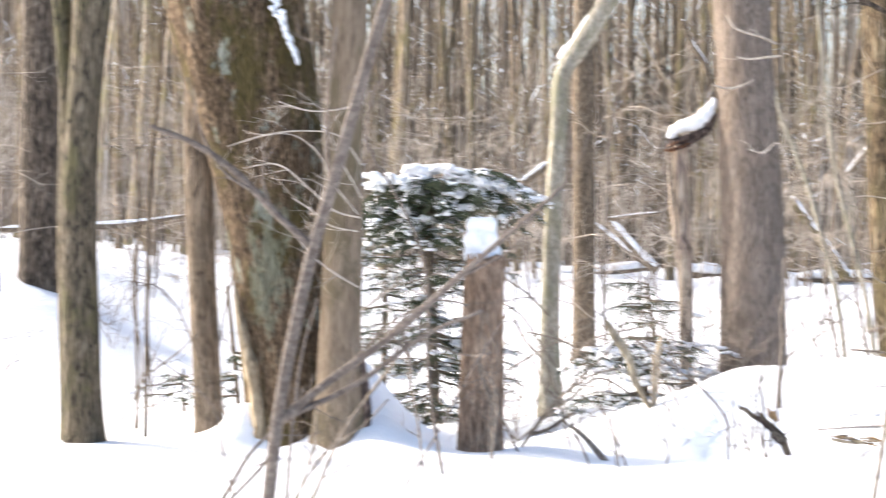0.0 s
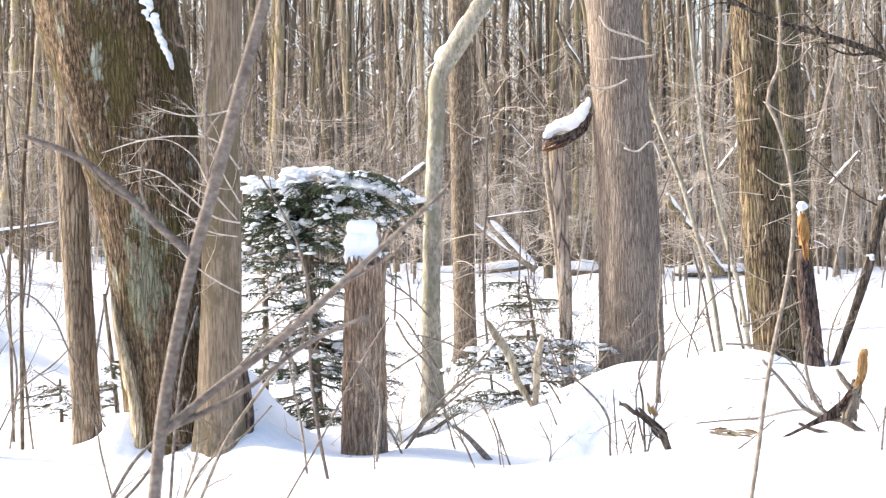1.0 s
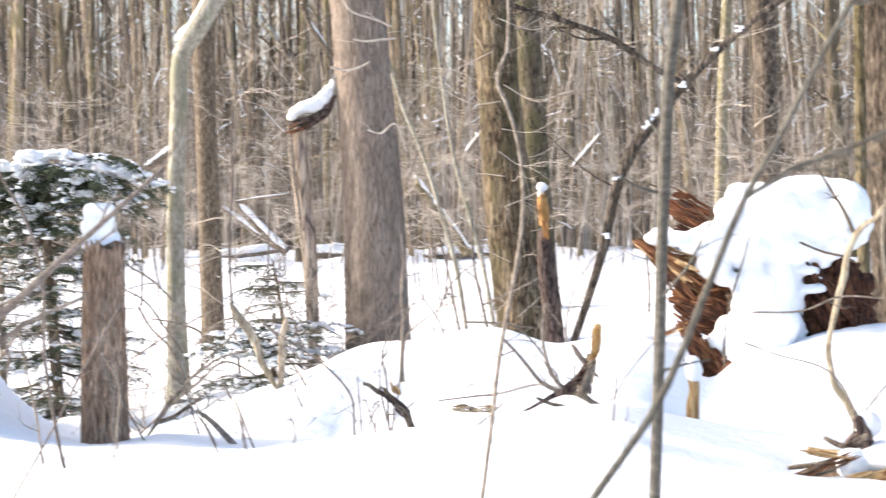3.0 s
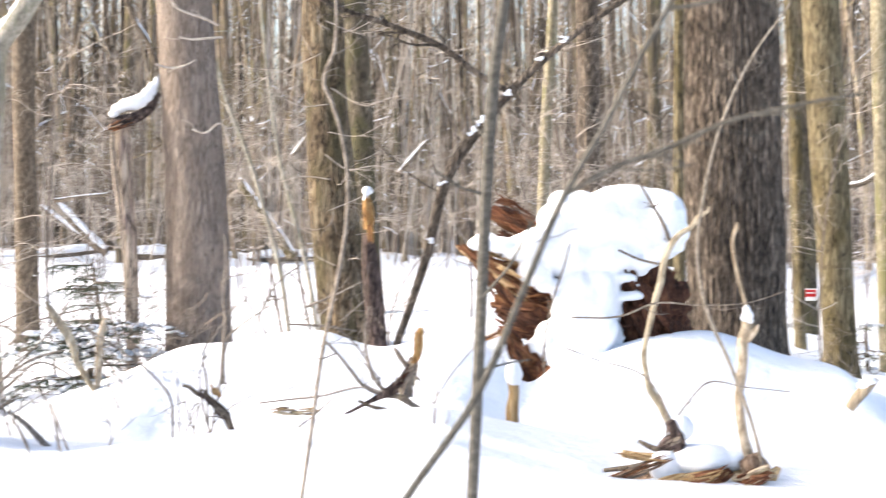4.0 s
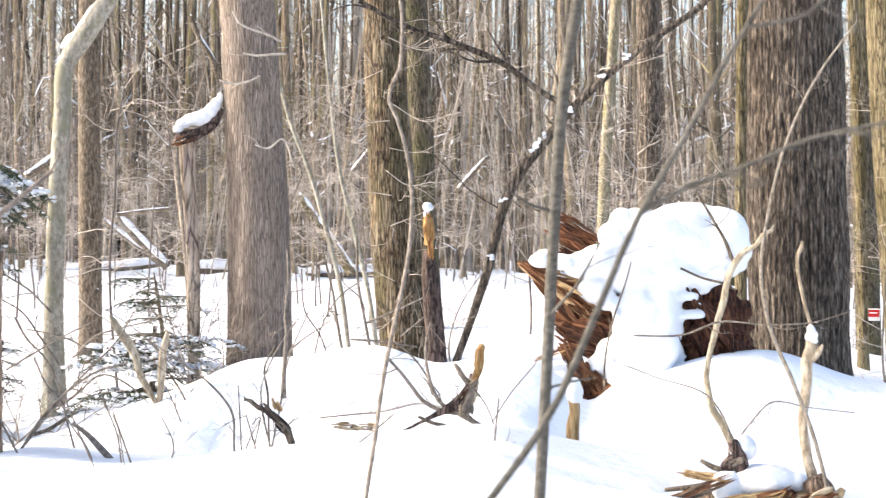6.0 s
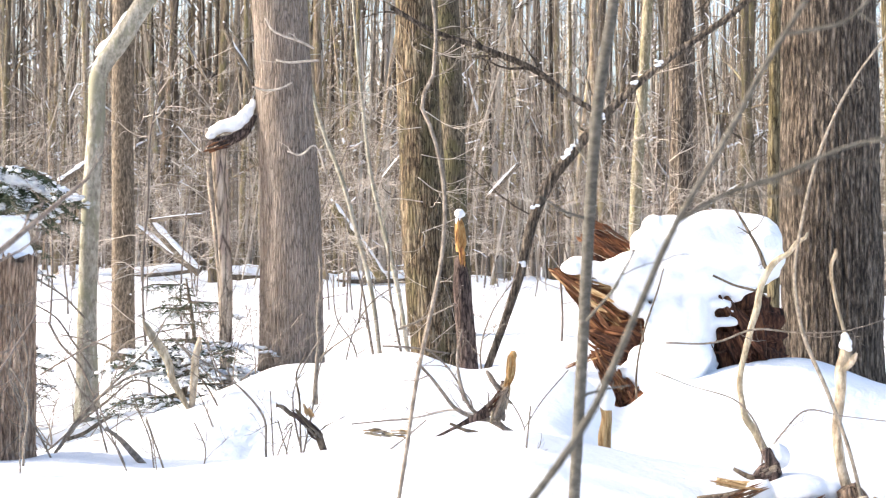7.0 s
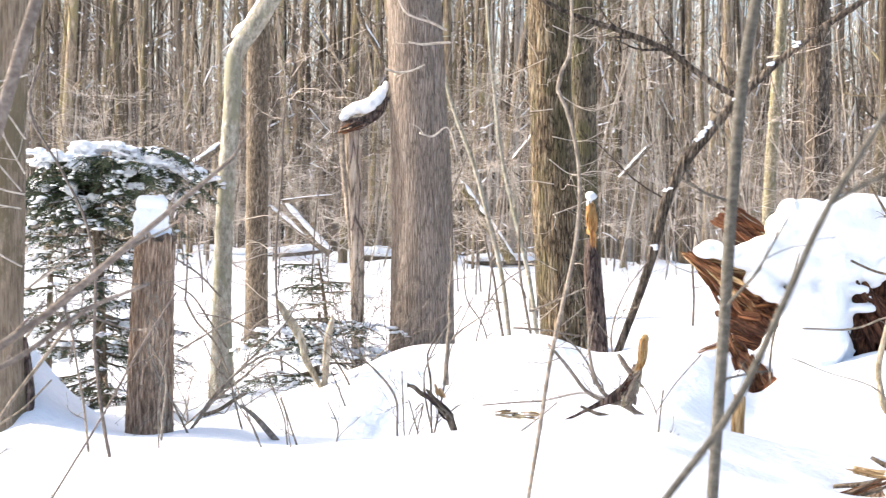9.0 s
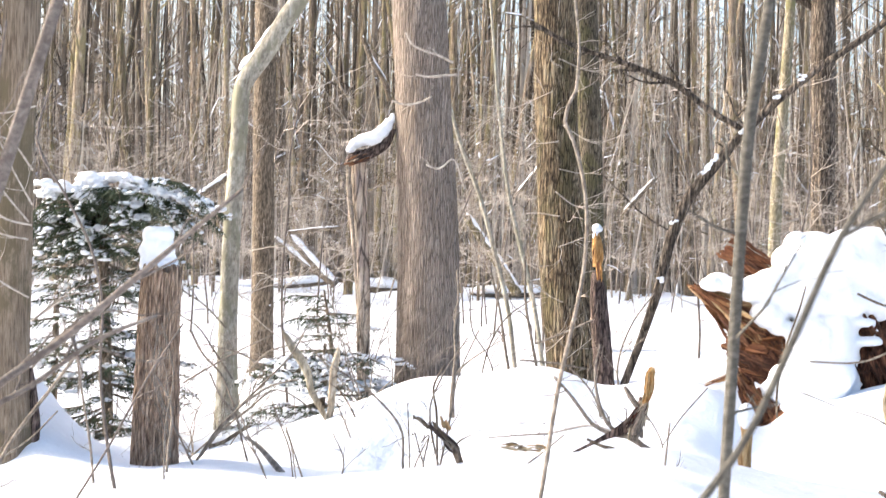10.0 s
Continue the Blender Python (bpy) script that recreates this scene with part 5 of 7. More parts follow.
def board(name, at, w, h, deep, mat, parent, turn=0.0):
    """A thin plate with rounded edges."""
    bm = bmesh.new()
    bmesh.ops.create_cube(bm, size=1.0)
    bmesh.ops.scale(bm, vec=(w, deep, h), verts=bm.verts)
    bmesh.ops.bevel(bm, geom=bm.edges[:], offset=deep * 0.3, segments=1, affect="EDGES")
    bmesh.ops.rotate(bm, matrix=Matrix.Rotation(turn, 3, "Z"), verts=bm.verts)
    bmesh.ops.translate(bm, vec=at, verts=bm.verts)
    me = bpy.data.meshes.new(name)
    bm.to_mesh(me)
    bm.free()
    me.materials.append(mat)
    ob = new(name, me)
    ob.parent = parent
    ob.matrix_parent_inverse = parent.matrix_world.inverted()
    return ob


SX, SY, SZ = 8.35, 20.05, 0.54
board("backing", (SX, SY, SZ), 0.2, 0.17, 0.012, WHITE_PAINT, sign, -0.4)
panel = board("panel", (SX, SY - 0.012, SZ + 0.02), 0.17, 0.1, 0.01, RED_PAINT, sign, -0.4)
board("bar", (SX, SY - 0.02, SZ + 0.025), 0.11, 0.016, 0.006, WHITE_PAINT, panel, -0.4)


# ---- fallen logs under snow, farther back ----

def fallen_log(pts, seed, label, mat=BARK_LIMB, snow=1.0):
    """A log lying or leaning, with snow along its top."""
    p = [list(q) for q in pts]
    ob = tagged(mesh_object("fallen_log", *tube(p, 14, 30, seed, 0.07, 0.05, 10), mat), label, "log", "fallen logs")
    if snow:
        rows = [(x, y, z + r * 0.85, r * snow) for x, y, z, r in p]
        snow_thing("snow_lump", [snow_ridge(rows, seed + 1, 0.2)], "snow lying along a fallen log", "snow along logs")
    return ob


fallen_log([(-4.85, 35.68, 0.82, 0.061), (-4.04, 35.78, 0.84, 0.068), (-3.23, 35.86, 0.91, 0.075), (-2.41, 35.92, 1.01, 0.061)], 81, 'low dark log lying under snow', BARK_LIMB, 2.0)
fallen_log([(-1.94, 35.95, 0.86, 0.095), (-1.47, 35.97, 0.84, 0.109), (-0.93, 35.99, 0.80, 0.109)], 82, 'thick log lying under snow', BARK_LIMB, 2.0)
fallen_log([(0.81, 35.99, 0.72, 0.082), (1.60, 35.96, 0.76, 0.088), (2.52, 35.91, 0.77, 0.088)], 83, 'thick log lying under snow', BARK_LIMB, 2.0)
fallen_log([(-3.02, 29.85, 1.99, 0.068), (-2.58, 29.89, 1.53, 0.074), (-2.04, 29.93, 1.00, 0.079)], 84, 'leaning dead log with snow on top', BARK_LIMB, 1.2)
fallen_log([(-3.38, 30.82, 1.94, 0.047), (-2.78, 30.88, 1.46, 0.053), (-2.26, 30.92, 1.08, 0.059)], 85, 'leaning dead log with snow on top', BARK_LIMB, 1.2)
fallen_log([(0.48, 25.99, 2.32, 0.069), (0.78, 25.99, 1.88, 0.079), (1.11, 25.97, 1.41, 0.088), (1.39, 25.96, 0.97, 0.088)], 86, 'leaning orange-brown dead log with snow on top', BARK_YELLOW, 0.8)
fallen_log([(-4.44, 27.65, 2.64, 0.064), (-4.18, 27.69, 2.83, 0.064), (-3.94, 27.73, 3.03, 0.053)], 87, 'short leaning branch with snow on top', BARK_LIMB, 0.9)
fallen_log([(-0.93, 17.48, 4.13, 0.030), (-0.82, 17.48, 3.86, 0.033), (-0.69, 17.49, 3.66, 0.030), (-0.60, 17.49, 3.39, 0.026)], 88, 'hanging broken branch with clots of snow', BARK_LIMB, 0.7)
fallen_log([(-2.62, 25.87, 1.97, 0.034), (-2.18, 25.91, 2.03, 0.034), (-1.72, 25.95, 2.08, 0.029)], 89, 'thin lying branch with snow on top', BARK_LIMB, 0.6)
fallen_log([(-12.44, 22.85, 1.72, 0.049), (-11.47, 23.35, 1.78, 0.059), (-10.79, 23.67, 1.81, 0.049), (-9.66, 24.15, 1.99, 0.029)], 90, 'thin lying branch with snow on top', BARK_LIMB, 0.9)
fallen_log([(8.23, 20.42, 2.49, 0.042), (8.32, 20.38, 2.16, 0.067), (8.40, 20.35, 2.29, 0.042)], 91, 'broken branch fork holding snow', BARK_LIMB, 0.9)
fallen_log([(8.24, 18.57, 2.02, 0.031), (8.45, 18.48, 2.07, 0.031), (8.60, 18.41, 2.18, 0.031)], 92, 'thin branch with snow on top', BARK_LIMB, 0.9)
fallen_log([(1.57, 29.96, 2.88, 0.045), (1.91, 29.94, 3.31, 0.045), (2.22, 29.92, 3.67, 0.045)], 93, 'thin slanting branch with snow on top', BARK_LIMB, 0.9)
fallen_log([(3.69, 29.78, 2.54, 0.045), (4.03, 29.73, 2.94, 0.045), (4.28, 29.70, 3.22, 0.040)], 94, 'thin slanting branch with snow on top', BARK_LIMB, 0.9)

# ---- sticks and twigs in the snow ----

def stick(pts, mat, seed, twigs=2, long=0.25, free=False):
    """A thin stick standing in the snow, with a few twigs."""
    p = [list(q) for q in pts] if free else rooted(pts, 0.06)[0]
    root = empty("stick", p[0][:3], "thin dry brown stick poking out of the snow", "stick", "sticks in the snow")
    branch(root, p, mat, seed, twigs, long, "stem")
    return root


stick([(-1.77, 8.32, 0.13, 0.010), (-1.83, 8.31, 0.46, 0.010), (-1.88, 8.30, 0.88, 0.009), (-1.88, 8.30, 1.30, 0.008), (-1.93, 8.29, 1.55, 0.008), (-2.08, 8.25, 1.87, 0.007), (-2.23, 8.21, 2.16, 0.007), (-2.16, 8.23, 2.48, 0.006)], BARK_STEM, 501, 4, 0.25)
stick([(-1.94, 8.49, 0.15, 0.007), (-1.97, 8.48, 0.47, 0.007), (-2.02, 8.47, 0.77, 0.006), (-2.06, 8.46, 1.03, 0.005)], BARK_STICK, 502, 2, 0.25)
stick([(-1.58, 8.66, 0.17, 0.005), (-1.58, 8.66, 0.55, 0.005), (-1.54, 8.67, 0.88, 0.004), (-1.61, 8.66, 1.15, 0.004)], BARK_STICK, 503, 2, 0.25)
stick([(-0.83, 9.17, 0.21, 0.006), (-0.90, 9.16, 0.42, 0.005), (-0.93, 9.16, 0.51, 0.004)], BARK_STICK, 504, 2, 0.25)
stick([(-0.22, 9.60, 0.24, 0.008), (-0.23, 9.60, 0.44, 0.008), (-0.36, 9.59, 0.62, 0.007), (-0.57, 9.59, 0.78, 0.005), (-0.75, 9.57, 0.91, 0.004)], BARK_STICK, 505, 3, 0.25)
stick([(0.10, 10.40, 0.45, 0.023), (0.10, 10.40, 0.58, 0.017), (0.11, 10.40, 0.74, 0.016), (0.12, 10.40, 0.89, 0.013), (0.11, 10.40, 1.05, 0.010), (0.13, 10.40, 1.28, 0.007), (0.12, 10.40, 1.48, 0.006)], BARK_STICK, 506, 3, 0.4, True)
stick([(-0.00, 9.90, 0.29, 0.007), (-0.01, 9.90, 0.55, 0.008), (-0.03, 9.90, 0.70, 0.007), (0.04, 9.90, 0.85, 0.005)], BARK_LIMB, 507, 2, 0.25)
stick([(-0.11, 9.90, 0.26, 0.005), (-0.15, 9.90, 0.40, 0.005)], BARK_LIMB, 508, 2, 0.25)
stick([(-1.09, 9.64, 0.09, 0.007), (-1.16, 9.63, 0.26, 0.007), (-1.23, 9.63, 0.36, 0.005), (-1.27, 9.62, 0.43, 0.005)], BARK_STICK, 509, 2, 0.25)
stick([(-1.59, 10.18, 0.22, 0.010), (-1.50, 10.20, 0.36, 0.010), (-1.40, 10.21, 0.47, 0.008), (-1.26, 10.23, 0.59, 0.008), (-1.15, 10.24, 0.66, 0.007), (-0.95, 10.26, 0.71, 0.006)], BARK_STICK, 510, 5, 0.25)
stick([(-1.55, 10.14, 0.25, 0.014), (-1.44, 10.15, 0.29, 0.013), (-1.35, 10.17, 0.35, 0.013), (-1.26, 10.18, 0.40, 0.007)], BARK_LIMB, 511, 3, 0.15, True)
stick([(-1.34, 10.17, 0.35, 0.007), (-1.37, 10.16, 0.47, 0.007), (-1.46, 10.15, 0.57, 0.006), (-1.55, 10.14, 0.76, 0.004)], BARK_STICK, 512, 3, 0.25)
stick([(-0.53, 10.59, 0.30, 0.007), (-0.61, 10.58, 0.48, 0.007), (-0.71, 10.58, 0.64, 0.006)], BARK_LIMB, 513, 2, 0.25)
stick([(-2.28, 6.10, 0.47, 0.009), (-2.17, 6.14, 0.66, 0.008), (-2.06, 6.18, 0.78, 0.006), (-1.96, 6.21, 0.93, 0.004)], BARK_STEM, 514, 3, 0.25)
stick([(-2.25, 6.11, 0.46, 0.007), (-2.14, 6.15, 0.58, 0.007), (-2.05, 6.18, 0.72, 0.005)], BARK_STEM, 515, 2, 0.25)
stick([(-1.94, 5.90, 0.50, 0.007), (-1.92, 5.91, 0.78, 0.006), (-1.87, 5.92, 1.15, 0.005), (-1.82, 5.94, 1.33, 0.004)], BARK_STEM, 516, 3, 0.25)
stick([(-1.69, 6.80, 0.35, 0.005), (-1.50, 6.84, 0.68, 0.005), (-1.35, 6.88, 0.97, 0.005), (-1.19, 6.91, 1.23, 0.004)], BARK_STEM, 517, 4, 0.25)
stick([(1.26, 8.40, 0.14, 0.007), (1.28, 8.40, 0.43, 0.006), (1.30, 8.39, 0.65, 0.005)], BARK_STICK, 518, 2, 0.25)
stick([(1.39, 9.30, 0.17, 0.005), (1.40, 9.30, 0.41, 0.005), (1.32, 9.31, 0.57, 0.004), (1.18, 9.33, 0.71, 0.004)], BARK_STICK, 519, 1, 0.25)
stick([(1.40, 9.30, 0.41, 0.004), (1.50, 9.29, 0.57, 0.004), (1.67, 9.26, 0.78, 0.004)], BARK_STICK, 520, 0, 0.25, True)
stick([(1.25, 9.52, 0.43, 0.018), (1.12, 9.54, 0.45, 0.016), (0.98, 9.55, 0.52, 0.013), (0.91, 9.56, 0.61, 0.012), (0.84, 9.57, 0.70, 0.010), (0.74, 9.57, 0.81, 0.009)], BARK_STICK, 521, 2, 0.25)
stick([(1.19, 9.53, 0.45, 0.016), (1.10, 9.54, 0.50, 0.013), (1.04, 9.55, 0.61, 0.012), (1.01, 9.55, 0.73, 0.010), (1.00, 9.55, 0.87, 0.008), (1.03, 9.55, 1.02, 0.005)], BARK_STICK, 522, 2, 0.25)
stick([(1.14, 9.49, 0.35, 0.013), (1.04, 9.50, 0.38, 0.012), (0.95, 9.51, 0.42, 0.009)], BARK_LIMB, 523, 1, 0.25)
stick([(1.17, 9.53, 0.45, 0.009), (0.99, 9.55, 0.50, 0.008), (0.73, 9.57, 0.45, 0.007), (0.52, 9.59, 0.43, 0.004)], BARK_TWIG, 524, 3, 0.25, True)
stick([(1.34, 9.46, 0.55, 0.010), (1.25, 9.47, 0.65, 0.010), (1.18, 9.48, 0.75, 0.008)], WOOD_GREY, 525, 0, 0.25, True)
stick([(2.56, 11.12, -0.04, 0.008), (2.53, 11.12, 0.32, 0.008), (2.53, 11.12, 0.66, 0.008), (2.58, 11.11, 0.92, 0.008), (2.69, 11.09, 1.27, 0.006), (2.72, 11.08, 1.40, 0.005)], BARK_LIMB, 526, 1, 0.25)
stick([(2.54, 8.02, 0.08, 0.007), (2.53, 8.02, 0.34, 0.007), (2.53, 8.02, 0.49, 0.006), (2.43, 8.05, 0.68, 0.005), (2.14, 8.13, 0.79, 0.003), (1.96, 8.18, 0.86, 0.003)], BARK_STICK, 527, 1, 0.25)
stick([(2.56, 8.01, 0.43, 0.006), (2.65, 7.98, 0.56, 0.005), (2.74, 7.95, 0.66, 0.005), (2.94, 7.88, 0.64, 0.003), (3.16, 7.79, 0.62, 0.003)], BARK_STICK, 528, 1, 0.25, True)
stick([(3.02, 10.79, 1.35, 0.009), (3.17, 10.75, 1.28, 0.009), (3.34, 10.70, 1.23, 0.009), (3.41, 10.68, 1.19, 0.006)], BARK_LIMB, 529, 0, 0.25, True)
stick([(3.51, 11.07, 1.40, 0.014), (3.46, 11.08, 1.53, 0.013), (3.36, 11.11, 1.72, 0.011), (3.25, 11.15, 1.92, 0.008)], BARK_LIMB, 530, 3, 0.25, True)
stick([(0.54, 8.69, 0.38, 0.004), (0.64, 8.68, 0.46, 0.004), (0.73, 8.67, 0.54, 0.004)], BARK_STICK, 531, 1, 0.25)
stick([(-1.64, 9.05, 0.14, 0.009), (-1.63, 9.05, 0.35, 0.008), (-1.62, 9.06, 0.65, 0.008), (-1.71, 9.04, 0.82, 0.005)], BARK_STICK, 532, 2, 0.25)
stick([(-1.77, 8.42, 0.05, 0.008), (-1.84, 8.40, 0.37, 0.007), (-1.88, 8.39, 0.68, 0.007)], BARK_LIMB, 533, 1, 0.25)
stick([(-1.02, 8.94, 0.22, 0.005), (-1.07, 8.94, 0.33, 0.005), (-1.13, 8.93, 0.48, 0.004), (-1.19, 8.92, 0.63, 0.004)], BARK_STICK, 534, 2, 0.25)
stick([(-0.85, 8.96, 0.25, 0.004), (-0.88, 8.96, 0.43, 0.004), (-0.91, 8.95, 0.51, 0.004)], BARK_STICK, 535, 2, 0.25)
stick([(1.02, 8.94, 0.05, 0.004), (1.03, 8.94, 0.15, 0.004)], BARK_STICK, 536, 0, 0.25)
stick([(-2.52, 9.27, 0.83, 0.007), (-2.39, 9.31, 1.01, 0.007), (-2.21, 9.35, 1.13, 0.005), (-2.04, 9.39, 1.19, 0.005), (-1.86, 9.43, 1.16, 0.004)], BARK_STICK, 537, 5, 0.35, True)
stick([(-2.55, 9.37, 1.12, 0.007), (-2.38, 9.41, 1.26, 0.005), (-2.16, 9.46, 1.33, 0.005), (-1.91, 9.52, 1.44, 0.004)], BARK_STICK, 538, 5, 0.35, True)
stick([(-1.83, 12.88, 0.93, 0.009), (-2.02, 12.85, 1.13, 0.009), (-2.17, 12.82, 1.23, 0.007), (-2.31, 12.80, 1.33, 0.005)], BARK_STICK, 539, 5, 0.35, True)
stick([(-1.79, 13.08, 0.47, 0.009), (-1.96, 13.06, 0.73, 0.009), (-2.10, 13.04, 0.93, 0.007), (-2.25, 13.01, 1.03, 0.005)], BARK_STICK, 540, 5, 0.35, True)
stick([(-1.46, 11.41, 0.66, 0.009), (-1.28, 11.43, 0.83, 0.008), (-1.15, 11.45, 0.87, 0.006), (-0.89, 11.47, 0.93, 0.005)], BARK_STICK, 541, 5, 0.35, True)
stick([(-1.38, 11.92, 0.62, 0.008), (-1.52, 11.91, 0.75, 0.008), (-1.65, 11.89, 0.80, 0.007), (-1.87, 11.86, 0.85, 0.005)], BARK_STICK, 542, 5, 0.35, True)
stick([(-1.67, 9.76, 0.34, 0.007), (-1.80, 9.74, 0.61, 0.007), (-1.85, 9.73, 0.79, 0.005), (-1.83, 9.74, 1.09, 0.004)], BARK_STICK, 543, 5, 0.35)
stick([(-1.72, 9.65, 0.24, 0.008), (-1.75, 9.65, 0.47, 0.007), (-1.83, 9.63, 0.77, 0.005), (-1.79, 9.64, 0.95, 0.004)], BARK_STICK, 544, 5, 0.35, True)
stick([(-1.60, 10.38, 0.21, 0.009), (-1.45, 10.40, 0.42, 0.009), (-1.22, 10.43, 0.66, 0.007), (-1.01, 10.45, 0.89, 0.006), (-0.93, 10.46, 1.05, 0.004)], BARK_STICK, 545, 5, 0.35)
stick([(-1.31, 10.52, 0.49, 0.007), (-1.15, 10.54, 0.61, 0.007), (-0.95, 10.56, 0.52, 0.006), (-0.83, 10.57, 0.40, 0.004)], BARK_STICK, 546, 5, 0.35)
stick([(0.56, 13.49, 0.23, 0.009), (0.45, 13.49, 0.69, 0.007), (0.32, 13.50, 0.89, 0.007), (0.28, 13.50, 1.29, 0.006)], BARK_STICK, 547, 5, 0.35)
stick([(0.39, 13.49, 0.48, 0.007), (0.47, 13.49, 0.79, 0.007), (0.62, 13.48, 1.04, 0.007), (0.82, 13.47, 1.19, 0.006)], BARK_STICK, 548, 5, 0.35)
stick([(1.43, 11.41, 0.40, 0.009), (1.37, 11.41, 0.73, 0.008), (1.47, 11.40, 1.07, 0.006), (1.64, 11.38, 1.32, 0.005)], BARK_STICK, 549, 5, 0.35, True)
stick([(1.15, 10.43, 0.38, 0.009), (1.11, 10.44, 0.57, 0.007), (1.00, 10.45, 0.73, 0.007), (0.87, 10.46, 0.84, 0.006)], BARK_STICK, 550, 5, 0.35)
stick([(-4.30, 10.14, 0.11, 0.009), (-4.34, 10.13, 0.53, 0.009), (-4.36, 10.12, 1.09, 0.007), (-4.31, 10.14, 1.65, 0.007), (-4.33, 10.13, 2.13, 0.006)], BARK_STICK, 551, 5, 0.35)
stick([(-4.53, 10.26, 0.11, 0.008), (-4.48, 10.28, 0.72, 0.008), (-4.54, 10.26, 1.09, 0.006), (-4.52, 10.26, 1.53, 0.006)], BARK_STICK, 552, 5, 0.35)
stick([(-4.00, 10.05, 0.86, 0.006), (-4.10, 10.01, 1.10, 0.006), (-4.28, 9.93, 1.26, 0.006), (-4.42, 9.87, 1.11, 0.004)], BARK_STICK, 553, 5, 0.35)
stick([(-4.26, 9.50, 0.37, 0.006), (-4.13, 9.56, 0.63, 0.006), (-3.92, 9.65, 0.81, 0.006), (-3.82, 9.69, 0.92, 0.004)], BARK_STICK, 554, 5, 0.35)

# splintered wood of a shattered stump, half buried

shards = empty("broken_stump", (2.68, 7.87, 0.08), "shattered pale stump with splinters half buried in snow", "stump")
mesh_object("splinter", *tube([(2.28, 8.04, 0.27, 0.022), (2.42, 8.00, 0.25, 0.025), (2.51, 7.98, 0.26, 0.016)], 12, 20, 600, 0.18, 0.2, 7), WOOD_SPLIT, shards)
mesh_object("splinter", *tube([(2.18, 8.07, 0.17, 0.011), (2.37, 8.02, 0.20, 0.014), (2.53, 7.97, 0.26, 0.013)], 12, 20, 601, 0.18, 0.2, 7), BARK_LIMB, shards)
mesh_object("splinter", *tube([(2.28, 8.04, 0.06, 0.063), (2.42, 8.00, 0.12, 0.079), (2.48, 7.98, 0.22, 0.047)], 12, 20, 602, 0.18, 0.2, 7), BARK_BROWN, shards)
mesh_object("splinter", *tube([(2.51, 7.98, 0.09, 0.047), (2.64, 7.93, 0.14, 0.041), (2.75, 7.89, 0.14, 0.032)], 12, 20, 603, 0.18, 0.2, 7), WOOD_SPLIT, shards)
mesh_object("splinter", *tube([(2.72, 7.90, 0.09, 0.063), (2.80, 7.88, 0.16, 0.054), (2.84, 7.86, 0.20, 0.032)], 12, 20, 604, 0.18, 0.2, 7), ROOT_RED, shards)
mesh_object("splinter", *tube([(2.82, 7.87, 0.10, 0.041), (2.91, 7.84, 0.15, 0.038), (2.98, 7.81, 0.11, 0.032)], 12, 20, 605, 0.18, 0.2, 7), WOOD_SPLIT, shards)
mesh_object("splinter", *tube([(2.95, 7.82, 0.08, 0.063), (2.97, 7.82, 0.17, 0.079), (2.93, 7.83, 0.26, 0.054)], 12, 20, 606, 0.18, 0.2, 7), BARK_BROWN, shards)
mesh_object("splinter", *tube([(3.01, 7.80, 0.08, 0.047), (3.06, 7.78, 0.16, 0.032), (3.09, 7.77, 0.21, 0.016)], 12, 20, 607, 0.18, 0.2, 7), WOOD_SPLIT, shards)
mesh_object("splinter", *tube([(2.48, 7.98, 0.29, 0.022), (2.53, 7.97, 0.33, 0.038), (2.61, 7.94, 0.35, 0.032)], 12, 20, 608, 0.18, 0.2, 7), BARK_ROT, shards)
mesh_object("splinter", *tube([(2.58, 7.95, 0.27, 0.032), (2.57, 7.96, 0.36, 0.035), (2.53, 7.97, 0.45, 0.028)], 12, 20, 609, 0.18, 0.2, 7), BARK_ROT, shards)
mesh_object("splinter", *tube([(2.37, 8.02, 0.34, 0.009), (2.45, 7.99, 0.30, 0.014), (2.51, 7.98, 0.29, 0.013)], 12, 20, 610, 0.18, 0.2, 7), BARK_LIMB, shards)
mesh_object("splinter", *tube([(2.30, 8.04, 0.12, 0.009), (2.39, 8.01, 0.09, 0.013)], 12, 20, 611, 0.18, 0.2, 7), BARK_LIMB, shards)
snow_mass('snow_mound', [(2.49, 7.93, 0.20, 0.094, 0.085, 0.094), (2.71, 7.96, 0.23, 0.191, 0.170, 0.095), (2.61, 8.00, 0.40, 0.070, 0.062, 0.083), (2.86, 7.91, 0.22, 0.095, 0.085, 0.064)], 'round pillow of snow on the shattered stump', voxel=0.012, soft=5)
torn(dark_end, [(0.42, 9.74, 0.34, 0.022), (0.71, 9.72, 0.32, 0.033)], 22, 0.3, (WOOD_PALE, WOOD_PALE, WOOD_SPLIT, BARK_STICK), 640)
torn(dark_end, [(0.02, 9.68, 0.53, 0.022), (0.07, 9.68, 0.44, 0.026)], 6, 0.6, (WOOD_SPLIT, TORN_LIGHT), 641)
torn(shards, [(2.15, 7.92, 0.12, 0.037), (2.48, 7.83, 0.27, 0.034)], 16, 0.5, (BARK_BROWN, SLAB, BARK_STICK), 650)
torn(shards, [(2.40, 7.85, 0.09, 0.068), (2.76, 7.73, 0.18, 0.053)], 24, 0.5, (SLAB, WOOD_SPLIT, BARK_BROWN), 651)
torn(shards, [(2.66, 7.77, 0.10, 0.062), (2.80, 7.72, 0.23, 0.040)], 14, 0.5, (TORN_RED, SLAB, WOOD_SPLIT), 652)
torn(shards, [(2.77, 7.73, 0.10, 0.071), (3.00, 7.65, 0.21, 0.056)], 18, 0.5, (SLAB, WOOD_PALE, TORN_RED), 653)
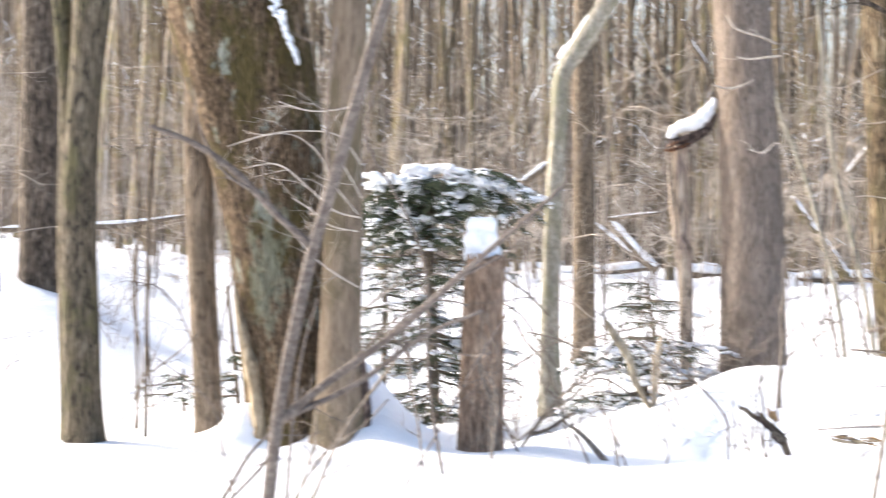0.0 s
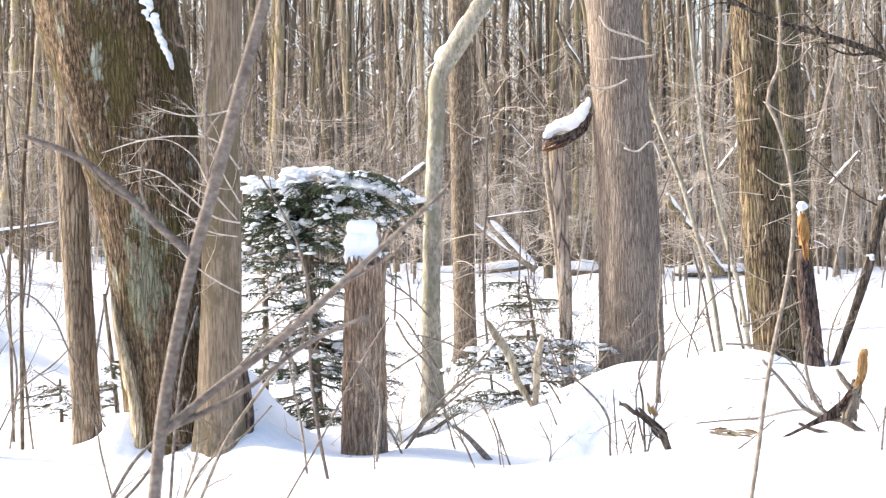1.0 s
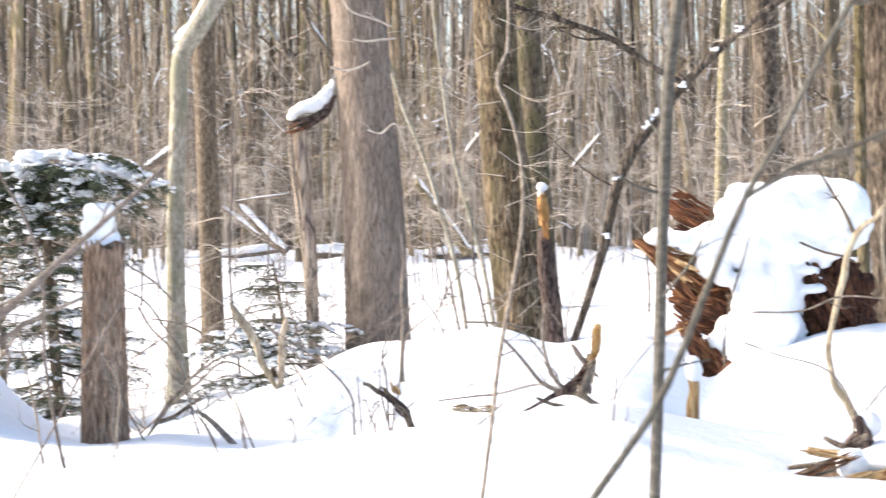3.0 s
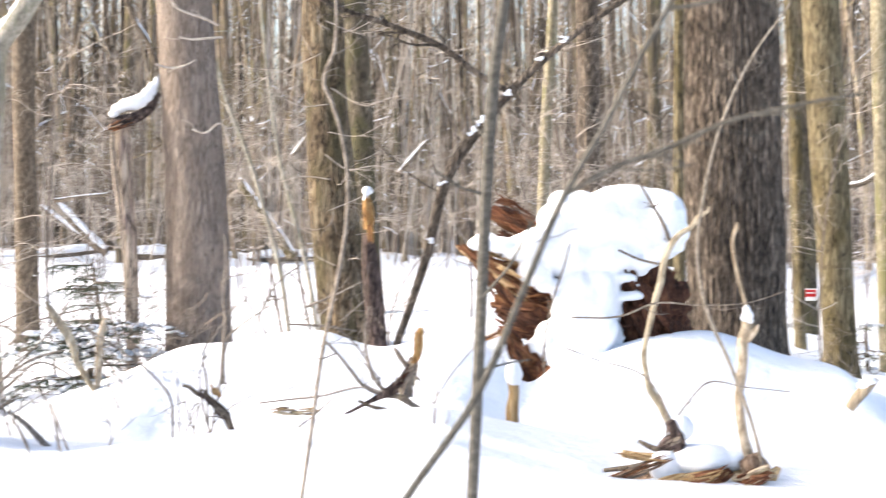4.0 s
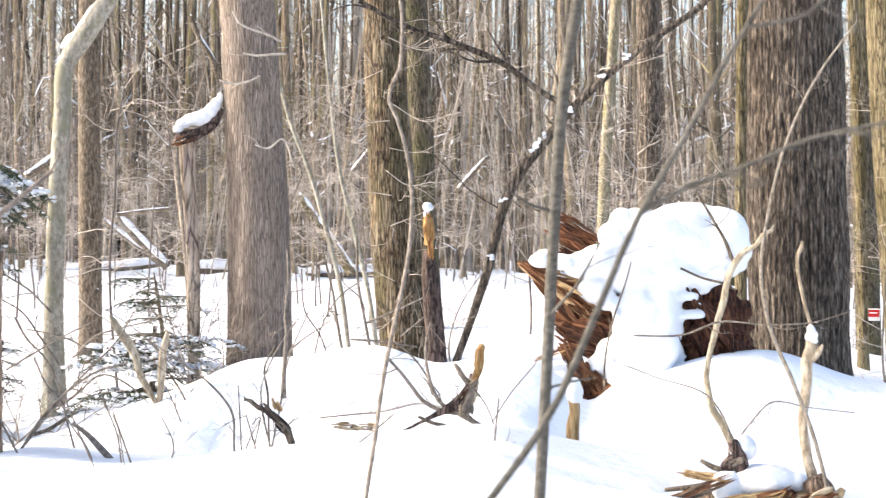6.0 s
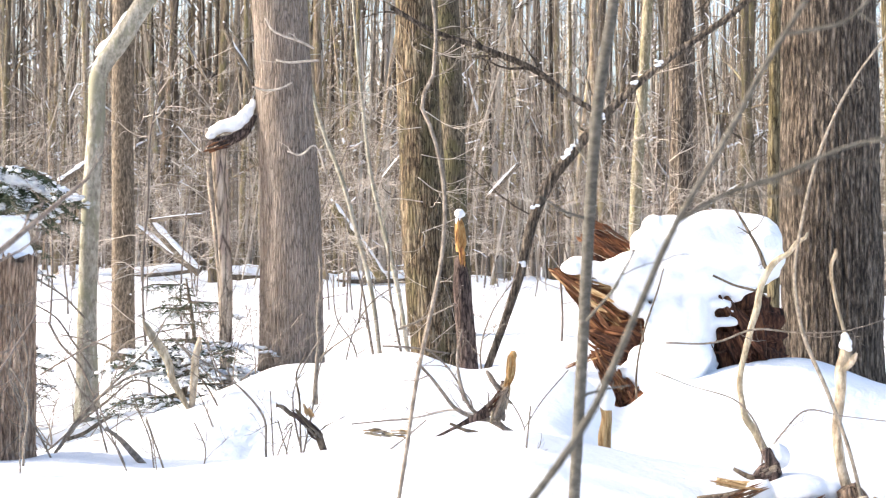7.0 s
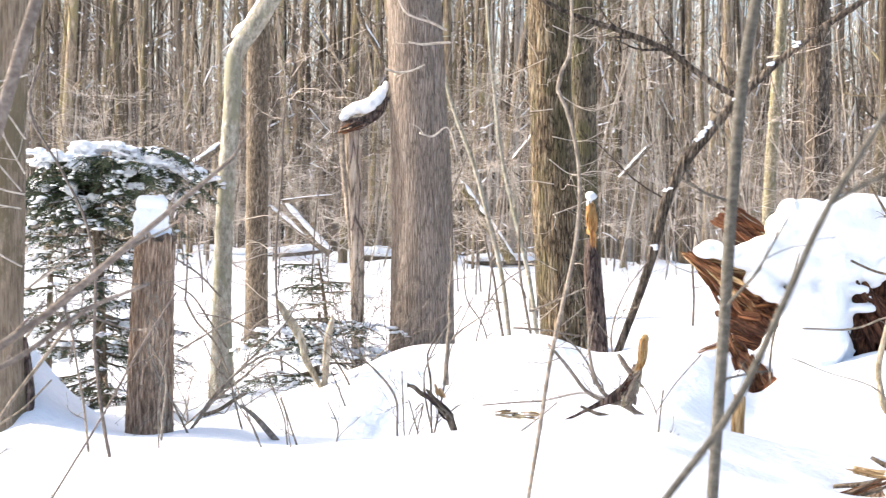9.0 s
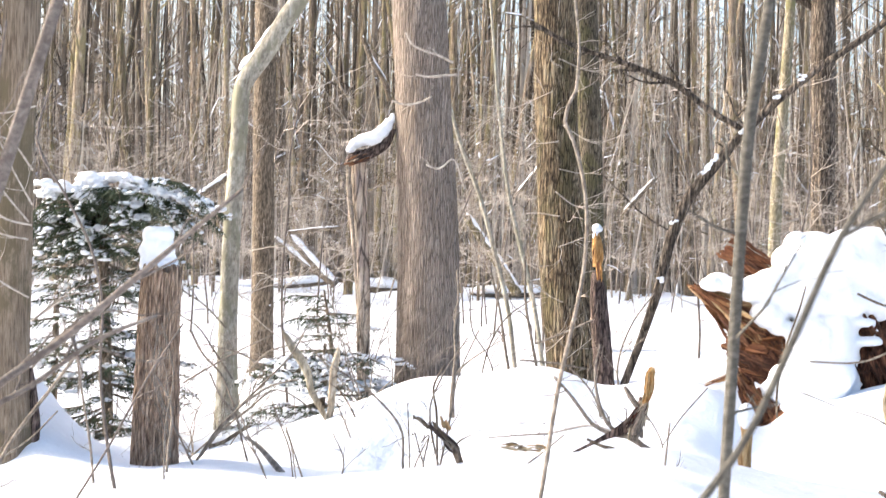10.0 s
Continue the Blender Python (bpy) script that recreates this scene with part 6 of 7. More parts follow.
torn(shards, [(2.21, 7.90, 0.30, 0.019), (2.47, 7.83, 0.26, 0.022)], 7, 0.5, (WOOD_SPLIT, TORN_LIGHT), 654)
torn(shards, [(2.47, 7.83, 0.33, 0.028), (2.57, 7.80, 0.38, 0.037)], 8, 0.5, (BARK_ROT, BARK_STICK), 655)

# ---- bare strip and twigs on the big trunks ----
def trunk_of(words):
    """The tree whose label holds these words."""
    return [o for o in bpy.data.objects if o.parent is None and words in str(o.get("label", ""))][0]


leaning, straight, ash, patchy = trunk_of("huge leaning"), trunk_of("beside the leaning"), trunk_of("grey ash"), trunk_of("many twigs")
mesh_object("bare_strip", *tube([(-3.392, 9.760, 0.070, 0.0600), (-3.392, 9.760, 0.300, 0.0500), (-3.420, 9.780, 0.508, 0.0450), (-3.464, 9.780, 0.719, 0.0420), (-3.509, 9.790, 0.892, 0.0350), (-3.550, 9.790, 1.065, 0.0250), (-3.576, 9.790, 1.238, 0.0120)], 18, 60, 79, 0.16, 0.4, 7), BARK_BARE, leaning, "pale bare wood where the bark is gone")
mesh_object("root", *tube([(-2.652, 9.720, 0.799, 0.0200), (-2.628, 9.720, 0.610, 0.0300), (-2.615, 9.720, 0.421, 0.0360), (-2.629, 9.720, 0.232, 0.0360), (-2.640, 9.720, 0.006, 0.0400)], 12, 30, 83, 0.12, 0.1, 6), BARK_ROT, straight, "dark bare root")
branch(straight, [(-2.60, 9.51, 1.72, 0.007), (-2.76, 9.47, 1.76, 0.007), (-2.93, 9.42, 1.91, 0.006), (-3.14, 9.35, 2.07, 0.005), (-3.34, 9.28, 2.04, 0.003)], BARK_TWIG, seed=820, twigs=6, long=0.3, name="twig")
branch(straight, [(-2.62, 9.51, 1.74, 0.006), (-2.79, 9.46, 1.96, 0.006), (-2.88, 9.43, 2.15, 0.005), (-3.03, 9.38, 2.26, 0.003), (-3.23, 9.32, 2.26, 0.003)], BARK_TWIG, seed=821, twigs=6, long=0.3, name="twig")
branch(straight, [(-2.60, 9.51, 2.07, 0.007), (-2.75, 9.47, 2.26, 0.006), (-2.96, 9.41, 2.29, 0.005), (-3.20, 9.33, 2.26, 0.005), (-3.44, 9.25, 2.18, 0.003)], BARK_TWIG, seed=822, twigs=6, long=0.3, name="twig")
branch(straight, [(-2.62, 9.51, 1.63, 0.006), (-2.80, 9.46, 1.67, 0.005), (-2.93, 9.41, 1.78, 0.005), (-3.04, 9.38, 1.85, 0.003)], BARK_TWIG, seed=823, twigs=6, long=0.3, name="twig")
branch(straight, [(-2.59, 9.51, 2.48, 0.006), (-2.72, 9.48, 2.44, 0.006), (-2.92, 9.42, 2.42, 0.005), (-3.13, 9.35, 2.48, 0.003)], BARK_TWIG, seed=824, twigs=6, long=0.3, name="twig")
branch(straight, [(-2.61, 9.51, 1.26, 0.006), (-2.73, 9.47, 1.33, 0.006), (-2.89, 9.43, 1.45, 0.005), (-3.04, 9.38, 1.63, 0.003)], BARK_TWIG, seed=825, twigs=6, long=0.3, name="twig")
branch(straight, [(-2.60, 9.51, 1.11, 0.006), (-2.45, 9.55, 1.22, 0.005), (-2.34, 9.58, 1.33, 0.003)], BARK_TWIG, seed=826, twigs=6, long=0.3, name="twig")
branch(straight, [(-2.60, 9.51, 1.85, 0.006), (-2.72, 9.48, 2.07, 0.005), (-2.86, 9.44, 2.38, 0.003)], BARK_TWIG, seed=827, twigs=6, long=0.3, name="twig")
branch(ash, [(0.09, 12.68, 3.22, 0.012), (-0.03, 12.68, 3.28, 0.012), (-0.16, 12.68, 3.32, 0.010), (-0.26, 12.68, 3.37, 0.010), (-0.32, 12.68, 3.47, 0.007)], BARK_TWIG, seed=840, twigs=1, long=0.2, name="twig")
branch(ash, [(0.13, 12.68, 3.12, 0.010), (0.00, 12.68, 3.11, 0.012), (-0.14, 12.68, 3.10, 0.010), (-0.23, 12.68, 3.12, 0.007)], BARK_TWIG, seed=841, twigs=1, long=0.2, name="twig")
branch(ash, [(-0.09, 12.68, 2.93, 0.007), (-0.19, 12.68, 2.88, 0.010), (-0.31, 12.68, 2.86, 0.010), (-0.43, 12.67, 2.89, 0.007)], BARK_TWIG, seed=842, twigs=1, long=0.2, name="twig")
branch(ash, [(0.20, 12.68, 2.16, 0.010), (0.09, 12.68, 2.40, 0.007), (-0.02, 12.68, 2.32, 0.010), (-0.13, 12.68, 2.35, 0.007)], BARK_TWIG, seed=843, twigs=1, long=0.2, name="twig")
branch(patchy, [(1.17, 14.55, 1.99, 0.012), (0.90, 14.57, 2.02, 0.010), (0.64, 14.58, 1.96, 0.008), (0.32, 14.60, 2.01, 0.006)], BARK_TWIG, seed=860, twigs=10, long=0.6, name="twig", thin=0.5)
branch(patchy, [(1.12, 14.55, 2.23, 0.012), (1.33, 14.54, 2.09, 0.010), (1.59, 14.51, 2.12, 0.008), (1.95, 14.46, 2.03, 0.006)], BARK_TWIG, seed=861, twigs=10, long=0.6, name="twig", thin=0.5)
branch(patchy, [(1.15, 14.55, 2.72, 0.012), (0.91, 14.57, 2.70, 0.010), (0.59, 14.59, 2.84, 0.008), (0.27, 14.60, 2.96, 0.006)], BARK_TWIG, seed=862, twigs=10, long=0.6, name="twig", thin=0.5)
branch(patchy, [(1.08, 14.56, 3.21, 0.010), (0.76, 14.58, 3.06, 0.010), (0.43, 14.59, 2.90, 0.008), (0.22, 14.60, 2.64, 0.006)], BARK_TWIG, seed=863, twigs=10, long=0.6, name="twig", thin=0.5)
branch(patchy, [(1.16, 14.55, 1.69, 0.010), (1.43, 14.53, 1.80, 0.008), (1.74, 14.49, 1.95, 0.008), (2.10, 14.44, 1.89, 0.006)], BARK_TWIG, seed=864, twigs=10, long=0.6, name="twig", thin=0.5)
branch(patchy, [(1.21, 14.55, 1.15, 0.010), (1.00, 14.56, 1.26, 0.008), (0.79, 14.58, 1.43, 0.008), (0.52, 14.59, 1.40, 0.006)], BARK_TWIG, seed=865, twigs=10, long=0.6, name="twig", thin=0.5)
branch(patchy, [(1.13, 14.55, 3.53, 0.010), (1.45, 14.52, 3.41, 0.008), (1.81, 14.48, 3.50, 0.008), (2.17, 14.43, 3.69, 0.006)], BARK_TWIG, seed=866, twigs=10, long=0.6, name="twig", thin=0.5)
branch(patchy, [(1.18, 14.55, 2.88, 0.010), (1.49, 14.52, 2.71, 0.010), (1.85, 14.48, 2.80, 0.008), (2.21, 14.43, 2.63, 0.006)], BARK_TWIG, seed=867, twigs=10, long=0.6, name="twig", thin=0.5)
branch(patchy, [(1.23, 14.54, 0.83, 0.010), (1.05, 14.56, 0.67, 0.008), (0.83, 14.57, 0.61, 0.006)], BARK_TWIG, seed=868, twigs=10, long=0.6, name="twig", thin=0.5)
branch(patchy, [(1.26, 14.54, 0.61, 0.008), (1.52, 14.52, 0.83, 0.008), (1.73, 14.49, 1.04, 0.006)], BARK_TWIG, seed=869, twigs=10, long=0.6, name="twig", thin=0.5)
branch(patchy, [(1.15, 14.55, 2.45, 0.010), (1.43, 14.53, 2.41, 0.008), (1.75, 14.49, 2.54, 0.008), (2.05, 14.45, 2.42, 0.006)], BARK_TWIG, seed=870, twigs=10, long=0.6, name="twig", thin=0.5)

# ---- wound on the flaking trunk ----
flaking = [o for o in bpy.data.objects if o.name.startswith("tree") and "wound" in str(o.get("label", ""))][0]
mesh_object("wound", *tube([(3.96, 7.55, 0.05, 0.125), (3.96, 7.55, 0.48, 0.12), (3.95, 7.55, 0.82, 0.09), (3.94, 7.55, 1.07, 0.045), (3.93, 7.55, 1.22, 0.010)], 26, 60, 77, 0.06, 0.08, 8), WOUND, flaking, "bare red-brown inner wood")
mesh_object("lip", *tube([(3.768, 7.540, 0.117, 0.0260), (3.749, 7.540, 0.486, 0.0240), (3.747, 7.530, 0.794, 0.0240), (3.769, 7.520, 1.009, 0.0260), (3.810, 7.510, 1.177, 0.0160)], 16, 60, 78, 0.05, 0.04, 6), BARK_FLAKY, flaking)

mesh_object("bark_flap", *tube([(3.712, 7.580, 0.883, 0.0120), (3.702, 7.580, 0.760, 0.0220), (3.706, 7.580, 0.606, 0.0240), (3.719, 7.580, 0.436, 0.0180)], 12, 30, 79, 0.12, 0.2, 6), BARK_ROT, flaking, "dark loose flap of bark")


# ---- young hemlocks loaded with snow ----
def needles(rows, rng, full=1.0, reach=0.2, size=0.024):
    """Flat sprays of needles along a bough. Returns verts, faces."""
    c = spline(rows, 40)[:, :3]
    L = np.linalg.norm(np.diff(c, axis=0), axis=1).sum()
    n = max(6, int(L / 0.032 * full))
    s = 0.12 + 0.88 * (np.arange(n) + rng.uniform(0, 1, n)) / n
    k = np.minimum((s * 39).astype(int), 38)
    d = c[k + 1] - c[k]
    d /= np.linalg.norm(d, axis=1)[:, None] + 1e-9
    side = np.stack([d[:, 1], -d[:, 0], np.zeros(n)], -1)
    side /= np.linalg.norm(side, axis=1)[:, None] + 1e-9
    quads = []
    for sg in (-1, 1):
        w = d * 0.7 + side * sg * rng.uniform(0.6, 1.1, n)[:, None]
        w[:, 2] += rng.uniform(-0.45, 0.1, n)
        w /= np.linalg.norm(w, axis=1)[:, None]
        ln = reach * (1.1 - 0.75 * s) * rng.uniform(0.5, 1.2, n)
        m = np.maximum(3, (ln / 0.011).astype(int))
        i = np.repeat(np.arange(n), m)
        j = (np.concatenate([np.arange(q) for q in m]) + 0.5) / m[i]
        q = c[k[i]] + w[i] * (ln[i] * j)[:, None]
        q[:, 2] -= 0.25 * ln[i] * j**2
        cross = np.stack([w[:, 1], -w[:, 0], np.zeros(n)], -1)
        cross /= np.linalg.norm(cross, axis=1)[:, None] + 1e-9
        for g in (-1, 1):
            e = w[i] * 0.6 + cross[i] * g + rng.normal(0, 0.2, (len(i), 3))
            e /= np.linalg.norm(e, axis=1)[:, None]
            f = np.cross(e, rng.normal(0, 1, (len(i), 3)))
            f /= np.linalg.norm(f, axis=1)[:, None] + 1e-9
            z = (size * rng.uniform(0.6, 1.2, len(i)))[:, None]
            quads.append(np.stack([q, q + e * z * 0.5 + f * z * 0.2, q + e * z, q + e * z * 0.5 - f * z * 0.2], 1))
    vs = np.concatenate(quads).reshape(-1, 3)
    fs = [(b, b + 1, b + 2, b + 3) for b in range(0, len(vs), 4)]
    return vs, fs


def hemlock(base, trunk, boughs, seed, label, snow=0.5):
    """base x, y; trunk rows; boughs: (low, high, count, left reach, right reach, fullness, needle reach, arch)."""
    rng = np.random.default_rng(seed)
    p = [list(q) for q in trunk]
    g = ground(p[0][0], p[0][1])
    p.insert(0, [p[0][0], p[0][1], min(g, p[0][2]) - 0.15, p[0][3] * 1.2])
    root = empty("hemlock", (p[0][0], p[0][1], g), label, "tree", "young hemlocks")
    mesh_object("trunk", *tube(p, 14, 40, seed, 0.05, 0.04, 9), BARK_LIMB, root)
    c = spline(p, 60)
    load = []
    for low, high, count, left, right, full, reach, arch in boughs:
        green = []
        for i in range(count):
            z0 = rng.uniform(low, high)
            k = int(np.argmin(abs(c[:, 2] - z0)))
            a = rng.uniform(0, 6.28)
            L = (right if math.cos(a) > 0 else left) * abs(math.cos(a)) + 0.6 * min(left, right) * abs(math.sin(a))
            L *= rng.uniform(0.55, 1.08)
            s = np.array([*c[k, :2], z0])
            w = np.array([math.cos(a), math.sin(a), 0])
            up = arch * rng.uniform(0.5, 1.2)
            rows = [(*s, 0.011), (*(s + w * L * 0.35 + [0, 0, up * L * 0.5]), 0.008), (*(s + w * L * 0.7 + [0, 0, up * L * 0.45]), 0.005),
                    (*(s + w * L + [0, 0, up * L * 0.1 - 0.12 * L]), 0.002)]
            mesh_object("bough", *tube(rows, 5, 14, i, 0.05), BARK_LIMB, root)
            green.append(needles(rows, rng, full, reach))
            cc = spline(rows, 30)[:, :3]
            for j in range(int(11 * snow * (0.4 + L))):
                k2 = int(rng.integers(6, 29))
                along = cc[k2] - cc[k2 - 1]
                along /= np.linalg.norm(along) + 1e-9
                side = np.array([along[1], -along[0], 0.0])
                big = rng.uniform(0.5, 1.0) if rng.uniform() < 0.75 else rng.uniform(1.0, 1.7)
                off = rng.normal(0, reach * 0.4)
                for n in range(int(rng.integers(3, 6))):
                    w = off + rng.normal(0, 0.022) * big
                    q = cc[k2] + side * w + along * rng.normal(0, 0.045) * big + np.array([0, 0, -abs(w) * 0.2 + rng.normal(0, 0.006)])
                    r = rng.uniform(0.008, 0.024) * big
                    load.append(blob(q, (r * rng.uniform(0.8, 2.0), r * rng.uniform(0.7, 1.6), r * rng.uniform(0.4, 0.9)), int(rng.integers(1, 9999)), 0.5, 6, 0.9))
        tagged(mesh_object("foliage", *merge(green), NEEDLES, root, "", False), "flat sprays of dark green needles", "", "", "stuff")
    tagged(mesh_object("snow_load", *merge(load), SNOW), "clots of snow resting on hemlock boughs", "snow", "", "stuff")
    return root


hemlock((0, 0), [(-2.89, 13.20, -0.19, 0.056), (-2.92, 13.19, 0.52, 0.051), (-2.95, 13.18, 1.23, 0.046), (-2.96, 13.18, 1.74, 0.033), (-2.93, 13.19, 2.10, 0.015)],
    [(1.66, 2.02, 46, 0.75, 1.25, 1.25, 0.22, 0.42), (1.54, 1.77, 22, 0.7, 0.95, 0.9, 0.2, 0.05), (-0.24, 1.49, 84, 0.95, 0.75, 0.75, 0.19, -0.2)],
    401, "young dark green hemlock bowed under a snowy crown", 0.5)
CROWN_SNOW = (
    (-3.04, 2.15, 0.13, 0.10),
    (-3.11, 2.07, 0.08, 0.09),
    (-2.83, 2.22, 0.18, 0.04),
    (-2.65, 2.16, 0.10, 0.06),
    (-2.50, 2.07, 0.13, 0.08),
    (-2.63, 2.01, 0.06, 0.05),
    (-2.33, 2.06, 0.15, 0.04),
    (-2.13, 2.01, 0.13, 0.03),
    (-1.98, 1.94, 0.08, 0.03),
    (-3.42, 2.07, 0.07, 0.04),
    (-3.29, 2.12, 0.11, 0.04),
    (-3.45, 2.16, 0.06, 0.02),
    (-3.06, 1.73, 0.06, 0.07),
    (-3.12, 1.84, 0.04, 0.04),
    (-2.99, 2.01, 0.04, 0.03),
    (-2.34, 1.89, 0.05, 0.05),
    (-2.83, 1.93, 0.07, 0.03),
    (-2.20, 1.80, 0.06, 0.03),
    (-2.91, 1.76, 0.04, 0.03),
    (-3.40, 1.85, 0.05, 0.03),
    (-2.58, 1.87, 0.05, 0.03),
)
crown_rng = np.random.default_rng(44)
clots = []
for cx, cz, wide, tall in CROWN_SNOW:
    for i in range(int(14 + wide * tall * 5000)):
        a, d = crown_rng.uniform(0, 6.28), math.sqrt(crown_rng.uniform(0, 1))
        r = crown_rng.uniform(0.012, 0.034)
        clots.append((cx + math.cos(a) * d * wide, 12.95 + crown_rng.normal(0, 0.07), cz + math.sin(a) * d * tall, r * crown_rng.uniform(0.9, 2.0), r * 1.3, r * crown_rng.uniform(0.5, 1.0)))
snow_mass("snow_load", clots, "ragged snow lying on the hemlock crown", voxel=0.009, soft=1, kind="stuff")
hemlock((0, 0), [(-3.60, 14.06, 0.12, 0.033), (-3.59, 14.06, 0.89, 0.030), (-3.59, 14.06, 1.49, 0.022)],
    [(0.02, 1.54, 26, 0.6, 0.55, 0.5, 0.16, -0.1)],
    402, "thin young hemlock with sparse snowy boughs", 0.5)
hemlock((0, 0), [(-0.98, 12.56, 0.18, 0.029), (-0.95, 12.57, 0.56, 0.024), (-0.95, 12.57, 0.83, 0.014)],
    [(0.18, 0.75, 34, 0.8, 0.8, 0.6, 0.18, -0.02)],
    403, "low bushy hemlock pressed down by snow", 0.9)
hemlock((0, 0), [(-1.11, 15.96, 0.29, 0.024), (-1.17, 15.96, 0.89, 0.018), (-1.22, 15.96, 1.20, 0.009)],
    [(0.53, 1.14, 20, 0.5, 0.5, 0.6, 0.22, 0.0)],
    404, "thin young hemlock with sparse snowy boughs", 0.25)
hemlock((0, 0), [(-4.42, 12.24, -0.07, 0.022), (-4.46, 12.22, 0.55, 0.020), (-4.52, 12.20, 1.18, 0.015)],
    [(-0.17, 0.70, 22, 0.6, 0.6, 0.5, 0.16, -0.05)],
    405, "thin young hemlock with sparse snowy boughs", 0.5)
hemlock((0, 0), [(-4.86, 12.07, -0.15, 0.020), (-4.86, 12.07, 0.23, 0.015), (-4.87, 12.07, 0.47, 0.010)],
    [(-0.15, 0.42, 18, 0.5, 0.5, 0.5, 0.16, -0.05)],
    406, "thin young hemlock with sparse snowy boughs", 0.5)
hemlock((0, 0), [(8.18, 17.72, -0.64, 0.029), (8.15, 17.74, -0.06, 0.022), (8.13, 17.74, 0.29, 0.015)],
    [(-0.64, 0.29, 24, 0.5, 0.5, 0.5, 0.16, -0.05)],
    407, "thin young hemlock with sparse snowy boughs", 0.6)
stick([(-1.77, 5.74, 0.55, 0.007), (-1.67, 5.78, 0.79, 0.007), (-1.49, 5.82, 1.05, 0.007), (-1.40, 5.84, 1.18, 0.005)], BARK_STICK, 555, 3, 0.3)
stick([(-1.99, 6.20, 0.46, 0.005), (-1.88, 6.23, 0.64, 0.005), (-1.71, 6.28, 0.77, 0.004), (-1.61, 6.31, 0.88, 0.004)], BARK_STICK, 556, 3, 0.3)
stick([(-2.84, 7.71, 0.22, 0.006), (-2.89, 7.69, 0.46, 0.006), (-2.93, 7.67, 0.66, 0.004), (-3.08, 7.62, 0.82, 0.004), (-3.21, 7.56, 0.93, 0.003)], BARK_STICK, 557, 3, 0.3)
stick([(-2.26, 7.16, 0.37, 0.006), (-2.21, 7.18, 0.55, 0.005), (-2.20, 7.18, 0.72, 0.004)], BARK_STICK, 558, 3, 0.3)
stick([(-0.18, 9.90, 0.20, 0.005), (-0.19, 9.90, 0.40, 0.005), (-0.20, 9.90, 0.59, 0.004)], BARK_STICK, 559, 3, 0.3)
stick([(-0.00, 9.80, 0.24, 0.007), (-0.04, 9.80, 0.42, 0.007), (-0.05, 9.80, 0.58, 0.005), (0.02, 9.80, 0.77, 0.005), (0.19, 9.80, 1.04, 0.004)], BARK_STICK, 560, 3, 0.3)
stick([(0.03, 9.70, 0.26, 0.007), (0.07, 9.70, 0.46, 0.007), (0.12, 9.70, 0.76, 0.005), (0.26, 9.70, 1.10, 0.004)], BARK_STICK, 561, 3, 0.3)
stick([(-0.08, 9.75, 0.27, 0.005), (-0.06, 9.75, 0.40, 0.005), (-0.11, 9.75, 0.35, 0.004)], BARK_STICK, 562, 3, 0.3)
stick([(0.71, 14.48, 0.40, 0.014), (0.65, 14.48, 0.73, 0.014), (0.60, 14.49, 1.05, 0.012), (0.49, 14.49, 1.49, 0.010)], BARK_STICK, 563, 3, 0.3, True)
stick([(0.97, 14.46, 0.48, 0.016), (0.91, 14.47, 0.78, 0.014), (0.85, 14.47, 1.10, 0.014), (0.83, 14.47, 1.59, 0.012)], BARK_STICK, 564, 3, 0.3, True)
stick([(-0.90, 9.36, 0.17, 0.005), (-0.93, 9.36, 0.36, 0.005), (-0.98, 9.35, 0.49, 0.005), (-1.04, 9.35, 0.65, 0.004)], BARK_STICK, 565, 3, 0.3)
stick([(-0.58, 10.39, 0.24, 0.006), (-0.64, 10.38, 0.40, 0.006), (-0.70, 10.38, 0.54, 0.004)], BARK_STICK, 566, 3, 0.3)
stick([(0.32, 9.49, 0.42, 0.005), (0.52, 9.48, 0.44, 0.005), (0.70, 9.47, 0.45, 0.004)], BARK_STICK, 567, 3, 0.3, True)
stick([(-2.04, 12.34, 0.92, 0.010), (-1.95, 12.35, 0.75, 0.010), (-1.80, 12.37, 0.58, 0.009), (-1.68, 12.39, 0.30, 0.007)], BARK_STICK, 568, 3, 0.3, True)
stick([(-1.85, 10.85, 0.62, 0.007), (-1.64, 10.88, 0.75, 0.007), (-1.43, 10.91, 0.87, 0.006), (-1.23, 10.94, 0.97, 0.005)], BARK_STICK, 569, 3, 0.3, True)
stick([(0.64, 9.88, 1.00, 0.008), (0.83, 9.87, 1.08, 0.007), (1.02, 9.85, 1.17, 0.005)], BARK_STICK, 570, 3, 0.3, True)
stick([(0.55, 10.19, 0.87, 0.007), (0.74, 10.18, 0.86, 0.007), (1.01, 10.15, 0.82, 0.006)], BARK_STICK, 571, 3, 0.3, True)
stick([(2.02, 8.16, 1.02, 0.005), (2.30, 8.09, 1.03, 0.006), (2.47, 8.04, 1.10, 0.006), (2.71, 7.96, 1.09, 0.005), (2.97, 7.87, 1.11, 0.003), (3.14, 7.81, 1.17, 0.003)], BARK_STICK, 572, 3, 0.3, True)
stick([(-0.16, 9.40, 0.02, 0.005), (-0.14, 9.40, 0.24, 0.005), (-0.06, 9.40, 0.42, 0.004)], BARK_STICK, 573, 3, 0.3)
stick([(-0.61, 9.28, 0.11, 0.005), (-0.58, 9.28, 0.29, 0.005), (-0.65, 9.28, 0.46, 0.004)], BARK_STICK, 574, 3, 0.3)

PLATE_WAY = plate.location.x / plate.location.y

# ---- undergrowth: twiggy young beeches ----
rng = np.random.default_rng(5)


